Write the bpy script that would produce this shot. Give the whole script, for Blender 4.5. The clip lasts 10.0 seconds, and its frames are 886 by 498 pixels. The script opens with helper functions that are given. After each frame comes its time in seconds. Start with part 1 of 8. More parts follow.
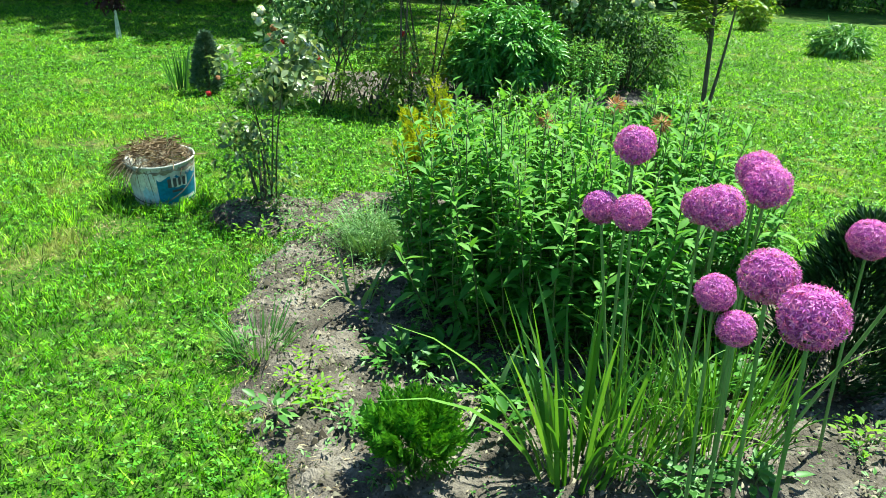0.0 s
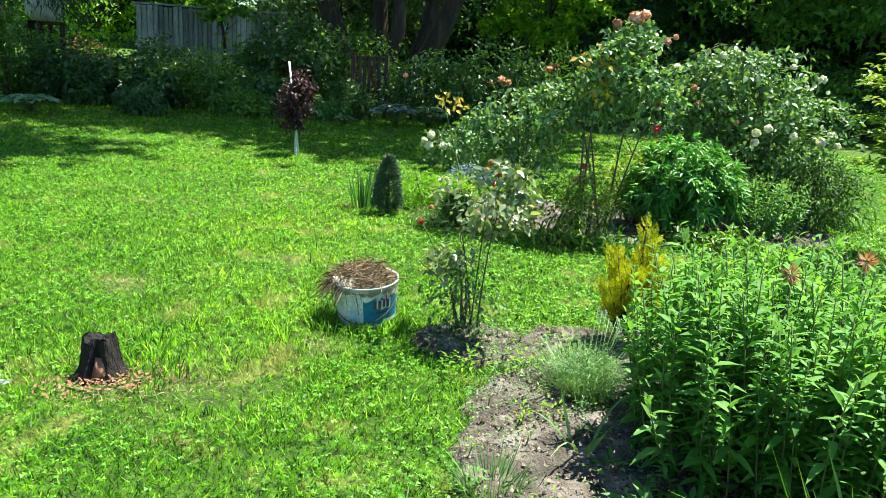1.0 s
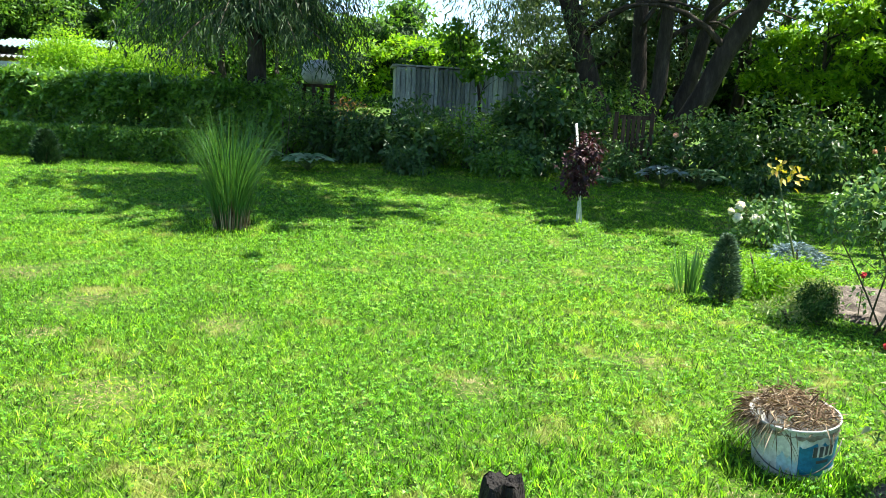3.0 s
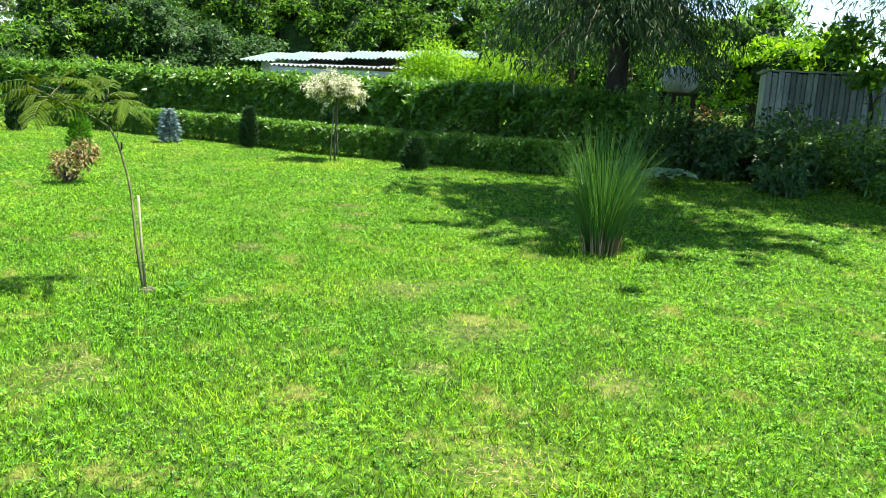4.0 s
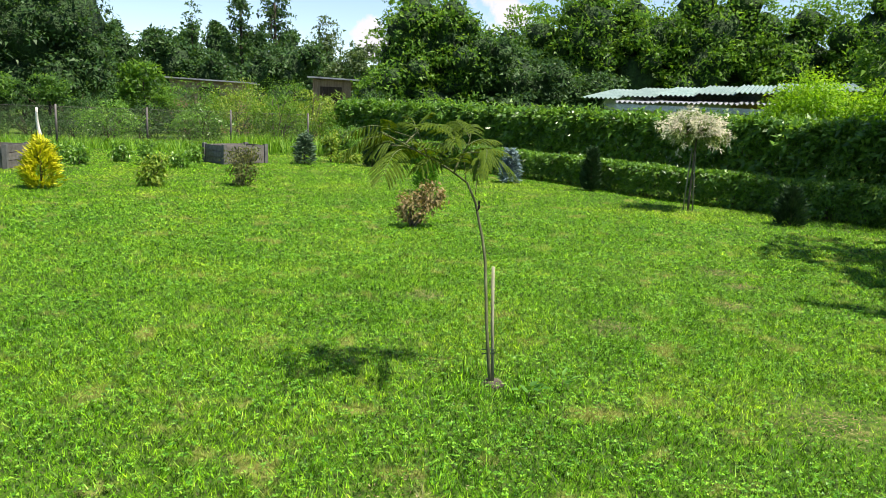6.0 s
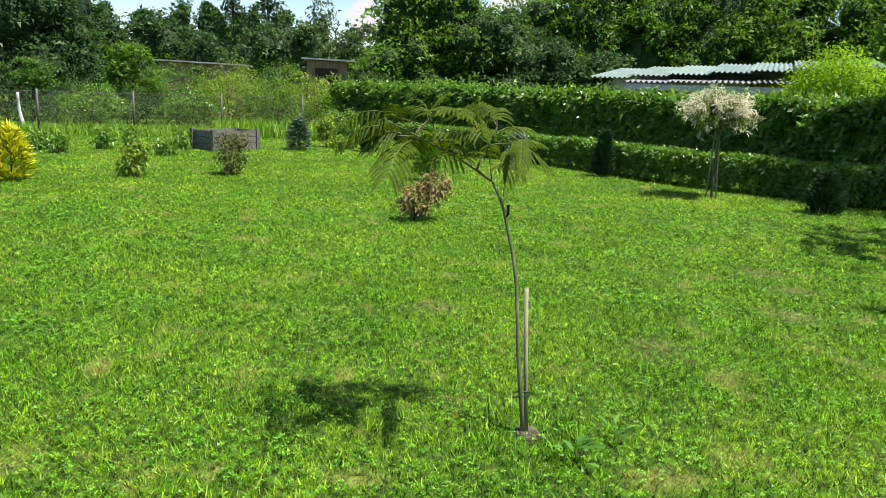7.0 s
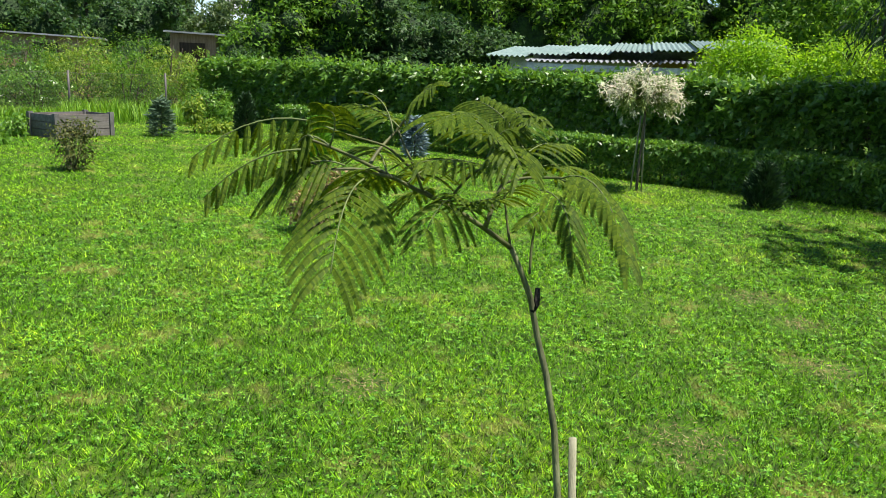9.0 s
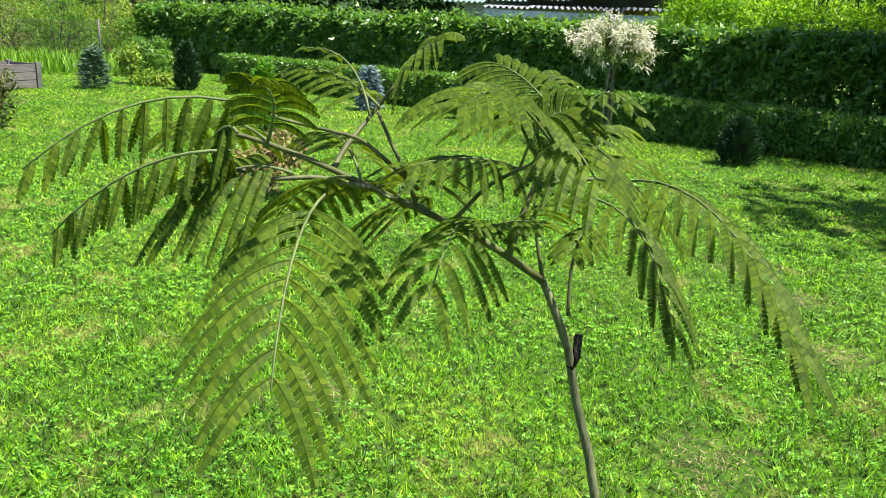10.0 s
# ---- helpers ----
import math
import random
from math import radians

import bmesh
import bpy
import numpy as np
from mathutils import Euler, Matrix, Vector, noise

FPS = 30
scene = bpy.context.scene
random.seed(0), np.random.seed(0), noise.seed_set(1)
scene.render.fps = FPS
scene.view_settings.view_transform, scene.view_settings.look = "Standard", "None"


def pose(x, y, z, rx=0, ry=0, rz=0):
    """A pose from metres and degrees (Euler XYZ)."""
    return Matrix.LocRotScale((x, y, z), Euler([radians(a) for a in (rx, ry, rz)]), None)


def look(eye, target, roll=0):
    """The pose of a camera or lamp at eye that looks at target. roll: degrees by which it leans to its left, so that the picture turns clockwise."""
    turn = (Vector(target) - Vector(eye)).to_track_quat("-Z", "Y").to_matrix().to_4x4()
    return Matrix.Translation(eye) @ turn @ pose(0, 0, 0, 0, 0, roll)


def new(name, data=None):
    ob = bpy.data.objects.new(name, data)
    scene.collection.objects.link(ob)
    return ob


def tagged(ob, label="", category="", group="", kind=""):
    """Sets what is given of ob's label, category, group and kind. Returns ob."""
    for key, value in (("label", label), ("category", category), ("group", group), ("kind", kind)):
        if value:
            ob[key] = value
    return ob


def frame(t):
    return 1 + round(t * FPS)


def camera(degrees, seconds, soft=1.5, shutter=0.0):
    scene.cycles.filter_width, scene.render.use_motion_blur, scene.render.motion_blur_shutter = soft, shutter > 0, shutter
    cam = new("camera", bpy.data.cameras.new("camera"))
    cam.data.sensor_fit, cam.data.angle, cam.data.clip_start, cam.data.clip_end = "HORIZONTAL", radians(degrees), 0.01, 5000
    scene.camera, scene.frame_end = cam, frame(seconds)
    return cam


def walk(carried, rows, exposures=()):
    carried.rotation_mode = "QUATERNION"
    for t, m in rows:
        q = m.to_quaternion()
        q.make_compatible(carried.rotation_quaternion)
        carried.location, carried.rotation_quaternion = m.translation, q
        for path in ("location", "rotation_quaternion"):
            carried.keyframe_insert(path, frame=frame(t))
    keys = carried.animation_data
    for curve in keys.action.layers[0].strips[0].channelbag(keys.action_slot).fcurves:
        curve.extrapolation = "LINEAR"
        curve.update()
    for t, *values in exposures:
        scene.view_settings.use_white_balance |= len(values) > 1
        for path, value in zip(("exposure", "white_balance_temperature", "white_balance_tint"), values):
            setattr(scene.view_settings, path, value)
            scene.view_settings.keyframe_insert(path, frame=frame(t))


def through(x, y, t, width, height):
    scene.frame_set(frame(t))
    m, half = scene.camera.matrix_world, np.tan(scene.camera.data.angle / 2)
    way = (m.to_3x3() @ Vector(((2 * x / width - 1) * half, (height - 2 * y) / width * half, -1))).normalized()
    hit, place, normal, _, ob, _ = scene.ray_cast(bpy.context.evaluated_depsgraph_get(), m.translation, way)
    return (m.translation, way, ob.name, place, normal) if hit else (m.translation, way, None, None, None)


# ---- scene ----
cam = camera(58.8, 10.0, soft=0.75)
EXPOSURE = 1.15
PATH = [
    (0, (0.187, 0.429, 1.434), (0.051, 2.279, 0.685), 2.5),
    (0.5, (-0.1, 0.384, 1.451), (-0.444, 2.244, 0.804), 2.6),
    (1, (-0.271, 0.421, 1.489), (-0.727, 2.307, 1.004), 3.6),
    (1.5, (-0.449, 0.586, 1.518), (-0.843, 2.516, 1.17), 4.4),
    (2, (-0.648, 0.714, 1.526), (-0.951, 2.669, 1.229), 4.0),
    (2.5, (-1.026, 0.767, 1.495), (-1.542, 2.671, 1.166), 3.4),
    (2.7, (-1.194, 0.79, 1.49), (-1.881, 2.634, 1.137), 3.1),
    (3.8, (-2.175, 1.105, 1.576), (-3.67, 2.367, 1.159), 3.0),
    (4, (-2.353, 1.147, 1.561), (-3.915, 2.326, 1.15), 2.8),
    (4.5, (-2.715, 1.182, 1.59), (-4.463, 2.069, 1.194), 1.6),
    (5, (-3.042, 1.283, 1.614), (-4.913, 1.873, 1.225), 2.1),
    (5.5, (-3.412, 1.345, 1.581), (-5.32, 1.814, 1.206), 2.2),
    (6, (-3.864, 1.404, 1.579), (-5.775, 1.87, 1.22), 2.4),
    (6.2, (-4.036, 1.45, 1.559), (-5.949, 1.907, 1.199), 2.2),
    (7.3, (-5.076, 1.538, 1.568), (-6.969, 2.025, 1.145), 1.9),
    (7.5, (-5.219, 1.55, 1.576), (-7.105, 2.071, 1.158), 1.7),
    (8, (-5.732, 1.648, 1.567), (-7.593, 2.257, 1.16), 2.4),
    (8.5, (-6.183, 1.692, 1.547), (-8.021, 2.365, 1.138), 2.8),
    (9, (-6.578, 1.718, 1.562), (-8.374, 2.477, 1.118), 2.4),
    (9.5, (-6.953, 1.847, 1.541), (-8.718, 2.652, 1.054), 2.2),
    (9.7, (-7.081, 1.875, 1.544), (-8.828, 2.702, 1.033), 2.3),
    (10, (-7.198, 1.893, 1.555), (-8.914, 2.751, 0.994), 2.6),
]
walk(cam, [(t, look(e, g, r)) for t, e, g, r in PATH],
     [(0.0, EXPOSURE + 0.44, 6250, -13), (1.0, EXPOSURE + 0.6, 6500, -1), (2.6, EXPOSURE + 0.78, 6500, 6), (4.0, EXPOSURE + 0.66, 6800, 4), (4.5, EXPOSURE + 0.30, 6800, 3), (5.5, EXPOSURE + 0.05, 6900, 14), (8.5, EXPOSURE - 0.1, 6700, 13), (9.0, EXPOSURE - 0.05, 6700, 13), (9.5, EXPOSURE - 0.02, 6700, 12), (10.0, EXPOSURE + 0.38, 6600, 13)])

# ---- light ----
SUN_WAY = Vector((0.30, 0.34, 1.0)).normalized()      # towards the sun
world = bpy.data.worlds.new("sky")
scene.world = world
world.use_nodes = True
wt = world.node_tree
wt.nodes.clear()
sky = wt.nodes.new("ShaderNodeTexSky")
sky.sky_type = "NISHITA"
sky.sun_disc = False
sky.sun_elevation = math.asin(SUN_WAY.z)
sky.sun_rotation = math.atan2(SUN_WAY.x, SUN_WAY.y)
sky.air_density = 1.0
sky.dust_density = 0.0
sky.ozone_density = 2.5
sky.altitude = 1800.0
wcoord = wt.nodes.new("ShaderNodeTexCoord")
wnoise = wt.nodes.new("ShaderNodeTexNoise")
wnoise.inputs["Scale"].default_value = 26.0
wnoise.inputs["Detail"].default_value = 8.0
wnoise.inputs["Roughness"].default_value = 0.6
wt.links.new(wcoord.outputs["Generated"], wnoise.inputs["Vector"])
puff = None
for cx, cy, cz, cr in ((-0.987, 0.140, 0.080, 0.042), (-0.981, 0.165, 0.07, 0.034), (-0.947, 0.298, 0.118, 0.06), (0.5, 0.6, 0.5, 0.2), (-0.2, -0.8, 0.4, 0.2), (0.6, -0.5, 0.35, 0.18)):
    gap = wt.nodes.new("ShaderNodeVectorMath")
    gap.operation = "DISTANCE"
    gap.inputs[1].default_value = Vector((cx, cy, cz)).normalized()
    wt.links.new(wcoord.outputs["Generated"], gap.inputs[0])
    near_c = wt.nodes.new("ShaderNodeMath")
    near_c.operation = "MULTIPLY_ADD"
    near_c.inputs[1].default_value, near_c.inputs[2].default_value = -1.0 / cr, 0.55
    wt.links.new(gap.outputs["Value"], near_c.inputs[0])
    if puff is None:
        puff = near_c
    else:
        most = wt.nodes.new("ShaderNodeMath")
        most.operation = "MAXIMUM"
        wt.links.new(puff.outputs["Value"], most.inputs[0])
        wt.links.new(near_c.outputs["Value"], most.inputs[1])
        puff = most
wsum = wt.nodes.new("ShaderNodeMath")
wsum.operation = "MULTIPLY_ADD"
wsum.inputs[1].default_value = 1.6
wt.links.new(wnoise.outputs["Fac"], wsum.inputs[0])
wt.links.new(puff.outputs["Value"], wsum.inputs[2])
wramp = wt.nodes.new("ShaderNodeValToRGB")
wramp.color_ramp.elements[0].position = 0.80
wramp.color_ramp.elements[1].position = 1.0
wt.links.new(wsum.outputs["Value"], wramp.inputs["Fac"])
wmix = wt.nodes.new("ShaderNodeMix")
wmix.data_type = "RGBA"
wmix.inputs["B"].default_value = (5.0, 5.15, 5.4, 1)
wback = wt.nodes.new("ShaderNodeBackground")
wback.inputs["Strength"].default_value = 0.085
wout = wt.nodes.new("ShaderNodeOutputWorld")
wt.links.new(wramp.outputs["Color"], wmix.inputs["Factor"])
wt.links.new(sky.outputs["Color"], wmix.inputs["A"])
wt.links.new(wmix.outputs["Result"], wback.inputs["Color"])
wt.links.new(wback.outputs["Background"], wout.inputs["Surface"])

sun_data = bpy.data.lights.new("sun", "SUN")
sun_data.energy = 4.7
sun_data.angle = radians(0.55)
sun_data.color = (1.0, 0.95, 0.86)
sun = new("sun", sun_data)
sun.matrix_world = look(SUN_WAY * 60, (0, 0, 0))



# ---- materials ----
def nodes_of(name):
    m = bpy.data.materials.new(name)
    m.use_nodes = True
    t = m.node_tree
    t.nodes.clear()
    out = t.nodes.new("ShaderNodeOutputMaterial")
    return m, t, out


def ramp(t, stops):
    r = t.nodes.new("ShaderNodeValToRGB")
    while len(r.color_ramp.elements) < len(stops):
        r.color_ramp.elements.new(0.5)
    for e, (p, c) in zip(r.color_ramp.elements, stops):
        e.position, e.color = p, (*c, 1)
    return r


def noise_node(t, scale, detail=4.0, rough=0.55, vector=None, where="Object"):
    n = t.nodes.new("ShaderNodeTexNoise")
    n.inputs["Scale"].default_value = scale
    n.inputs["Detail"].default_value = detail
    n.inputs["Roughness"].default_value = rough
    if vector is None:
        c = t.nodes.new("ShaderNodeTexCoord")
        vector = c.outputs[where]
    t.links.new(vector, n.inputs["Vector"])
    return n


def multiply(t, a, b, fac=1.0):
    m = t.nodes.new("ShaderNodeMix")
    m.data_type, m.blend_type = "RGBA", "MULTIPLY"
    m.inputs["Factor"].default_value = fac
    t.links.new(a, m.inputs["A"])
    t.links.new(b, m.inputs["B"])
    return m.outputs["Result"]


def blend(t, fac, a, b):
    m = t.nodes.new("ShaderNodeMix")
    m.data_type = "RGBA"
    t.links.new(fac, m.inputs["Factor"])
    t.links.new(a, m.inputs["A"])
    t.links.new(b, m.inputs["B"])
    return m.outputs["Result"]


def leaf_mat(name, dark, mid, light, rough=0.5, through=0.3, patch=1.5, spec=0.35, glow=(1.35, 1.25, 0.6)):
    """Leaves: every leaf its own tint, larger patches of tone, and light that shines through."""
    m, t, out = nodes_of(name)
    geo = t.nodes.new("ShaderNodeNewGeometry")
    tint = ramp(t, [(0.0, dark), (0.5, mid), (1.0, light)])
    one = t.nodes.new("ShaderNodeObjectInfo")
    both = t.nodes.new("ShaderNodeMath")
    both.operation = "ADD"
    t.links.new(geo.outputs["Random Per Island"], both.inputs[0])
    t.links.new(one.outputs["Random"], both.inputs[1])
    wrapped = t.nodes.new("ShaderNodeMath")
    wrapped.operation = "FRACT"
    t.links.new(both.outputs["Value"], wrapped.inputs[0])
    t.links.new(wrapped.outputs["Value"], tint.inputs["Fac"])
    n = noise_node(t, patch, 3.0, vector=geo.outputs["Position"])
    shade = ramp(t, [(0.3, (0.72, 0.76, 0.70)), (0.7, (1.15, 1.12, 1.05))])
    t.links.new(n.outputs["Fac"], shade.inputs["Fac"])
    col = multiply(t, tint.outputs["Color"], shade.outputs["Color"])
    p = t.nodes.new("ShaderNodeBsdfPrincipled")
    p.inputs["Roughness"].default_value = rough
    p.inputs["Specular IOR Level"].default_value = spec
    t.links.new(col, p.inputs["Base Color"])
    tr = t.nodes.new("ShaderNodeBsdfTranslucent")
    warm = t.nodes.new("ShaderNodeMix")
    warm.data_type, warm.blend_type = "RGBA", "MULTIPLY"
    warm.inputs["Factor"].default_value = 1.0
    warm.inputs["B"].default_value = (*glow, 1)
    t.links.new(col, warm.inputs["A"])
    t.links.new(warm.outputs["Result"], tr.inputs["Color"])
    mx = t.nodes.new("ShaderNodeMixShader")
    mx.inputs["Fac"].default_value = through
    t.links.new(p.outputs["BSDF"], mx.inputs[1])
    t.links.new(tr.outputs["BSDF"], mx.inputs[2])
    t.links.new(mx.outputs["Shader"], out.inputs["Surface"])
    return m


def rough_mat(name, stops, scale=8.0, fine=60.0, bump=0.4, rough=0.85, stretch=(1, 1, 1), metal=0.0, spec=0.3, dist=0.01, by_piece=0.0):
    """Bark, boards, soil and the like: a large and a fine noise in colour and relief."""
    m, t, out = nodes_of(name)
    c = t.nodes.new("ShaderNodeTexCoord")
    mp = t.nodes.new("ShaderNodeMapping")
    mp.inputs["Scale"].default_value = stretch
    t.links.new(c.outputs["Object"], mp.inputs["Vector"])
    big = noise_node(t, scale, 5.0, 0.6, mp.outputs["Vector"])
    small = noise_node(t, fine, 3.0, 0.6, mp.outputs["Vector"])
    col = ramp(t, stops)
    t.links.new(big.outputs["Fac"], col.inputs["Fac"])
    grain = ramp(t, [(0.25, (0.6, 0.6, 0.6)), (0.75, (1.2, 1.2, 1.2))])
    t.links.new(small.outputs["Fac"], grain.inputs["Fac"])
    res = multiply(t, col.outputs["Color"], grain.outputs["Color"], 0.8)
    if by_piece:
        oi = t.nodes.new("ShaderNodeObjectInfo")
        vary = ramp(t, [(0.0, (1 - by_piece,) * 3), (1.0, (1 + by_piece,) * 3)])
        t.links.new(oi.outputs["Random"], vary.inputs["Fac"])
        res = multiply(t, res, vary.outputs["Color"])
    p = t.nodes.new("ShaderNodeBsdfPrincipled")
    p.inputs["Roughness"].default_value = rough
    p.inputs["Metallic"].default_value = metal
    p.inputs["Specular IOR Level"].default_value = spec
    t.links.new(res, p.inputs["Base Color"])
    add = t.nodes.new("ShaderNodeMath")
    add.operation = "ADD"
    t.links.new(big.outputs["Fac"], add.inputs[0])
    t.links.new(small.outputs["Fac"], add.inputs[1])
    b = t.nodes.new("ShaderNodeBump")
    b.inputs["Strength"].default_value = bump
    b.inputs["Distance"].default_value = dist
    t.links.new(add.outputs["Value"], b.inputs["Height"])
    t.links.new(b.outputs["Normal"], p.inputs["Normal"])
    t.links.new(p.outputs["BSDF"], out.inputs["Surface"])
    return m


def turf_mat(name, blades, even=0.0):
    """Lawn: yellow-green, deep green and dry straw patches by place; blades also vary one by one. Shadowed gaps and
    highlights are put into the colour.
    """
    m, t, out = nodes_of(name)
    geo = t.nodes.new("ShaderNodeNewGeometry")
    pos = geo.outputs["Position"]
    n1 = noise_node(t, 0.55, 5.0, 0.6, pos)
    n2 = noise_node(t, 2.6, 4.0, 0.6, pos)
    n3 = noise_node(t, 2.3, 5.0, 0.65, pos)
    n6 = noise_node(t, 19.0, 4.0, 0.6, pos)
    # extremes put the shadow and brightness of tufts into the colour
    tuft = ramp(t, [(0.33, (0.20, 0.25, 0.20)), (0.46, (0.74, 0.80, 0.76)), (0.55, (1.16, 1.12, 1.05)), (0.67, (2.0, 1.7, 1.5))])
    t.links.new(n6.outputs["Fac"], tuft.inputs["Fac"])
    green = ramp(t, [(0.30, GRASS_A), (0.5, GRASS_B), (0.72, GRASS_C)])
    t.links.new(n1.outputs["Fac"], green.inputs["Fac"])
    mott = ramp(t, [(0.3, (0.68, 0.72, 0.6)), (0.7, (1.2, 1.15, 1.1))])
    t.links.new(n2.outputs["Fac"], mott.inputs["Fac"])
    col = multiply(t, multiply(t, green.outputs["Color"], mott.outputs["Color"]), tuft.outputs["Color"])
    dry = ramp(t, [(0.56, (0, 0, 0)), (0.66, (1, 1, 1))])
    t.links.new(n3.outputs["Fac"], dry.inputs["Fac"])
    straw = t.nodes.new("ShaderNodeRGB")
    straw.outputs[0].default_value = (0.36, 0.34, 0.10, 1)
    if blades:
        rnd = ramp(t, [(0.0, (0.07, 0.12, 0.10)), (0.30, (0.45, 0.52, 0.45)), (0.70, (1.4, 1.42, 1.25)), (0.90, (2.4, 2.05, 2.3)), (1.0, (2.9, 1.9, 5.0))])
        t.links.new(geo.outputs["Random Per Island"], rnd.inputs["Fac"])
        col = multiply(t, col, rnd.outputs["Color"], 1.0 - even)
        half = t.nodes.new("ShaderNodeMath")
        half.operation = "MULTIPLY"
        half.inputs[1].default_value = 0.75
        t.links.new(dry.outputs["Color"], half.inputs[0])
        col = blend(t, half.outputs["Value"], col, straw.outputs[0])
    else:
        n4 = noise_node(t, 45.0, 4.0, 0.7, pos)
        # brown thatch; the near-black end paints shade between the blades
        thatch_shade = ramp(t, [(0.35, (0.008, 0.016, 0.004)), (0.55, (0.028, 0.05, 0.009)), (0.75, (0.11, 0.10, 0.04))])
        t.links.new(n4.outputs["Fac"], thatch_shade.inputs["Fac"])
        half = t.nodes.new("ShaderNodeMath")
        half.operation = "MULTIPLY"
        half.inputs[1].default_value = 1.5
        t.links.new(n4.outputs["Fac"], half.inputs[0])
        col = blend(t, half.outputs["Value"], col, thatch_shade.outputs["Color"])
        faint = t.nodes.new("ShaderNodeMath")
        faint.operation = "MULTIPLY"
        faint.inputs[1].default_value = 0.35
        t.links.new(dry.outputs["Color"], faint.inputs[0])
        col = blend(t, faint.outputs["Value"], col, straw.outputs[0])
    p = t.nodes.new("ShaderNodeBsdfPrincipled")
    p.inputs["Roughness"].default_value = 0.45 if blades else 0.9
    p.inputs["Specular IOR Level"].default_value = 0.32 if blades else 0.2
    t.links.new(col, p.inputs["Base Color"])
    if blades:
        tr = t.nodes.new("ShaderNodeBsdfTranslucent")
        t.links.new(col, tr.inputs["Color"])
        mx = t.nodes.new("ShaderNodeMixShader")
        mx.inputs["Fac"].default_value = 0.5
        t.links.new(p.outputs["BSDF"], mx.inputs[1])
        t.links.new(tr.outputs["BSDF"], mx.inputs[2])
        t.links.new(mx.outputs["Shader"], out.inputs["Surface"])
    else:
        n5 = noise_node(t, 30.0, 5.0, 0.7, pos)
        b = t.nodes.new("ShaderNodeBump")
        b.inputs["Strength"].default_value = 0.8
        b.inputs["Distance"].default_value = 0.03
        t.links.new(n5.outputs["Fac"], b.inputs["Height"])
        t.links.new(b.outputs["Normal"], p.inputs["Normal"])
        t.links.new(p.outputs["BSDF"], out.inputs["Surface"])
    return m


GRASS_A, GRASS_B, GRASS_C = (0.098, 0.285, 0.010), (0.148, 0.36, 0.013), (0.24, 0.44, 0.022)
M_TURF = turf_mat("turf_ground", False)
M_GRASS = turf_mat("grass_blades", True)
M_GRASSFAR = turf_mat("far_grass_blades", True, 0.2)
M_CLOVER = leaf_mat("clover", (0.020, 0.10, 0.008), (0.105, 0.33, 0.02), (0.26, 0.52, 0.05), 0.45, 0.35, 2.0, 0.3)
M_SOIL = rough_mat("dry_soil", [(0.32, (0.038, 0.030, 0.025)), (0.5, (0.112, 0.092, 0.077)), (0.68, (0.255, 0.215, 0.185))], 6.0, 70.0, 1.0, 0.95, dist=0.02)
M_STONE = rough_mat("clod", [(0.3, (0.17, 0.13, 0.10)), (0.7, (0.36, 0.31, 0.25))], 20.0, 90.0, 0.5, 0.95, by_piece=0.25)
M_BARK = rough_mat("dark_bark", [(0.3, (0.020, 0.016, 0.012)), (0.55, (0.048, 0.039, 0.030)), (0.8, (0.095, 0.08, 0.063))], 6.0, 30.0, 0.9, 0.9, (1, 1, 0.25), dist=0.03)
M_TWIG = rough_mat("twig_bark", [(0.3, (0.06, 0.05, 0.035)), (0.7, (0.14, 0.12, 0.08))], 25.0, 90.0, 0.5, 0.8, (1, 1, 0.3), dist=0.004)
M_CANE = rough_mat("rose_cane", [(0.3, (0.045, 0.045, 0.022)), (0.7, (0.11, 0.10, 0.05))], 20.0, 90.0, 0.4, 0.7, dist=0.003)
M_GREENTWIG = rough_mat("green_twig", [(0.3, (0.07, 0.10, 0.03)), (0.7, (0.16, 0.20, 0.07))], 20.0, 90.0, 0.3, 0.6, dist=0.003)
M_SMOOTHBARK = rough_mat("olive_brown_bark", [(0.3, (0.055, 0.062, 0.028)), (0.6, (0.15, 0.165, 0.08)), (0.8, (0.28, 0.30, 0.165))], 22.0, 120.0, 0.8, 0.7, (1, 1, 0.3), dist=0.004)
M_WHITEWASH = rough_mat("whitewash", [(0.3, (0.6, 0.59, 0.56)), (0.7, (0.82, 0.81, 0.78))], 12.0, 60.0, 0.3, 0.8)
M_STAKE = rough_mat("weathered_stake", [(0.3, (0.16, 0.16, 0.10)), (0.7, (0.33, 0.33, 0.22))], 10.0, 80.0, 0.5, 0.8, (6, 6, 0.6), dist=0.003)
M_BOARD = rough_mat("grey_board", [(0.25, (0.20, 0.225, 0.235)), (0.55, (0.32, 0.35, 0.36)), (0.8, (0.44, 0.465, 0.47))], 3.0, 30.0, 0.3, 0.95, (1, 1, 0.3), dist=0.002, by_piece=0.45)
M_BEDBOARD = rough_mat("raised_bed_board", [(0.25, (0.07, 0.065, 0.06)), (0.75, (0.19, 0.18, 0.165))], 4.0, 50.0, 0.4, 0.75, (0.4, 3, 3), dist=0.004, by_piece=0.25)
M_BEDPOST = rough_mat("raised_bed_post", [(0.3, (0.09, 0.09, 0.087)), (0.7, (0.15, 0.15, 0.145))], 6.0, 50.0, 0.3, 0.7, dist=0.004)
M_RUSTWOOD = rough_mat("brown_slat", [(0.3, (0.035, 0.022, 0.014)), (0.7, (0.09, 0.055, 0.035))], 5.0, 50.0, 0.5, 0.85, (4, 4, 0.4), by_piece=0.3)
M_HUTWOOD = rough_mat("hut_boards", [(0.3, (0.24, 0.15, 0.09)), (0.7, (0.44, 0.29, 0.18))], 4.0, 30.0, 0.4, 0.85, (4, 4, 0.4))
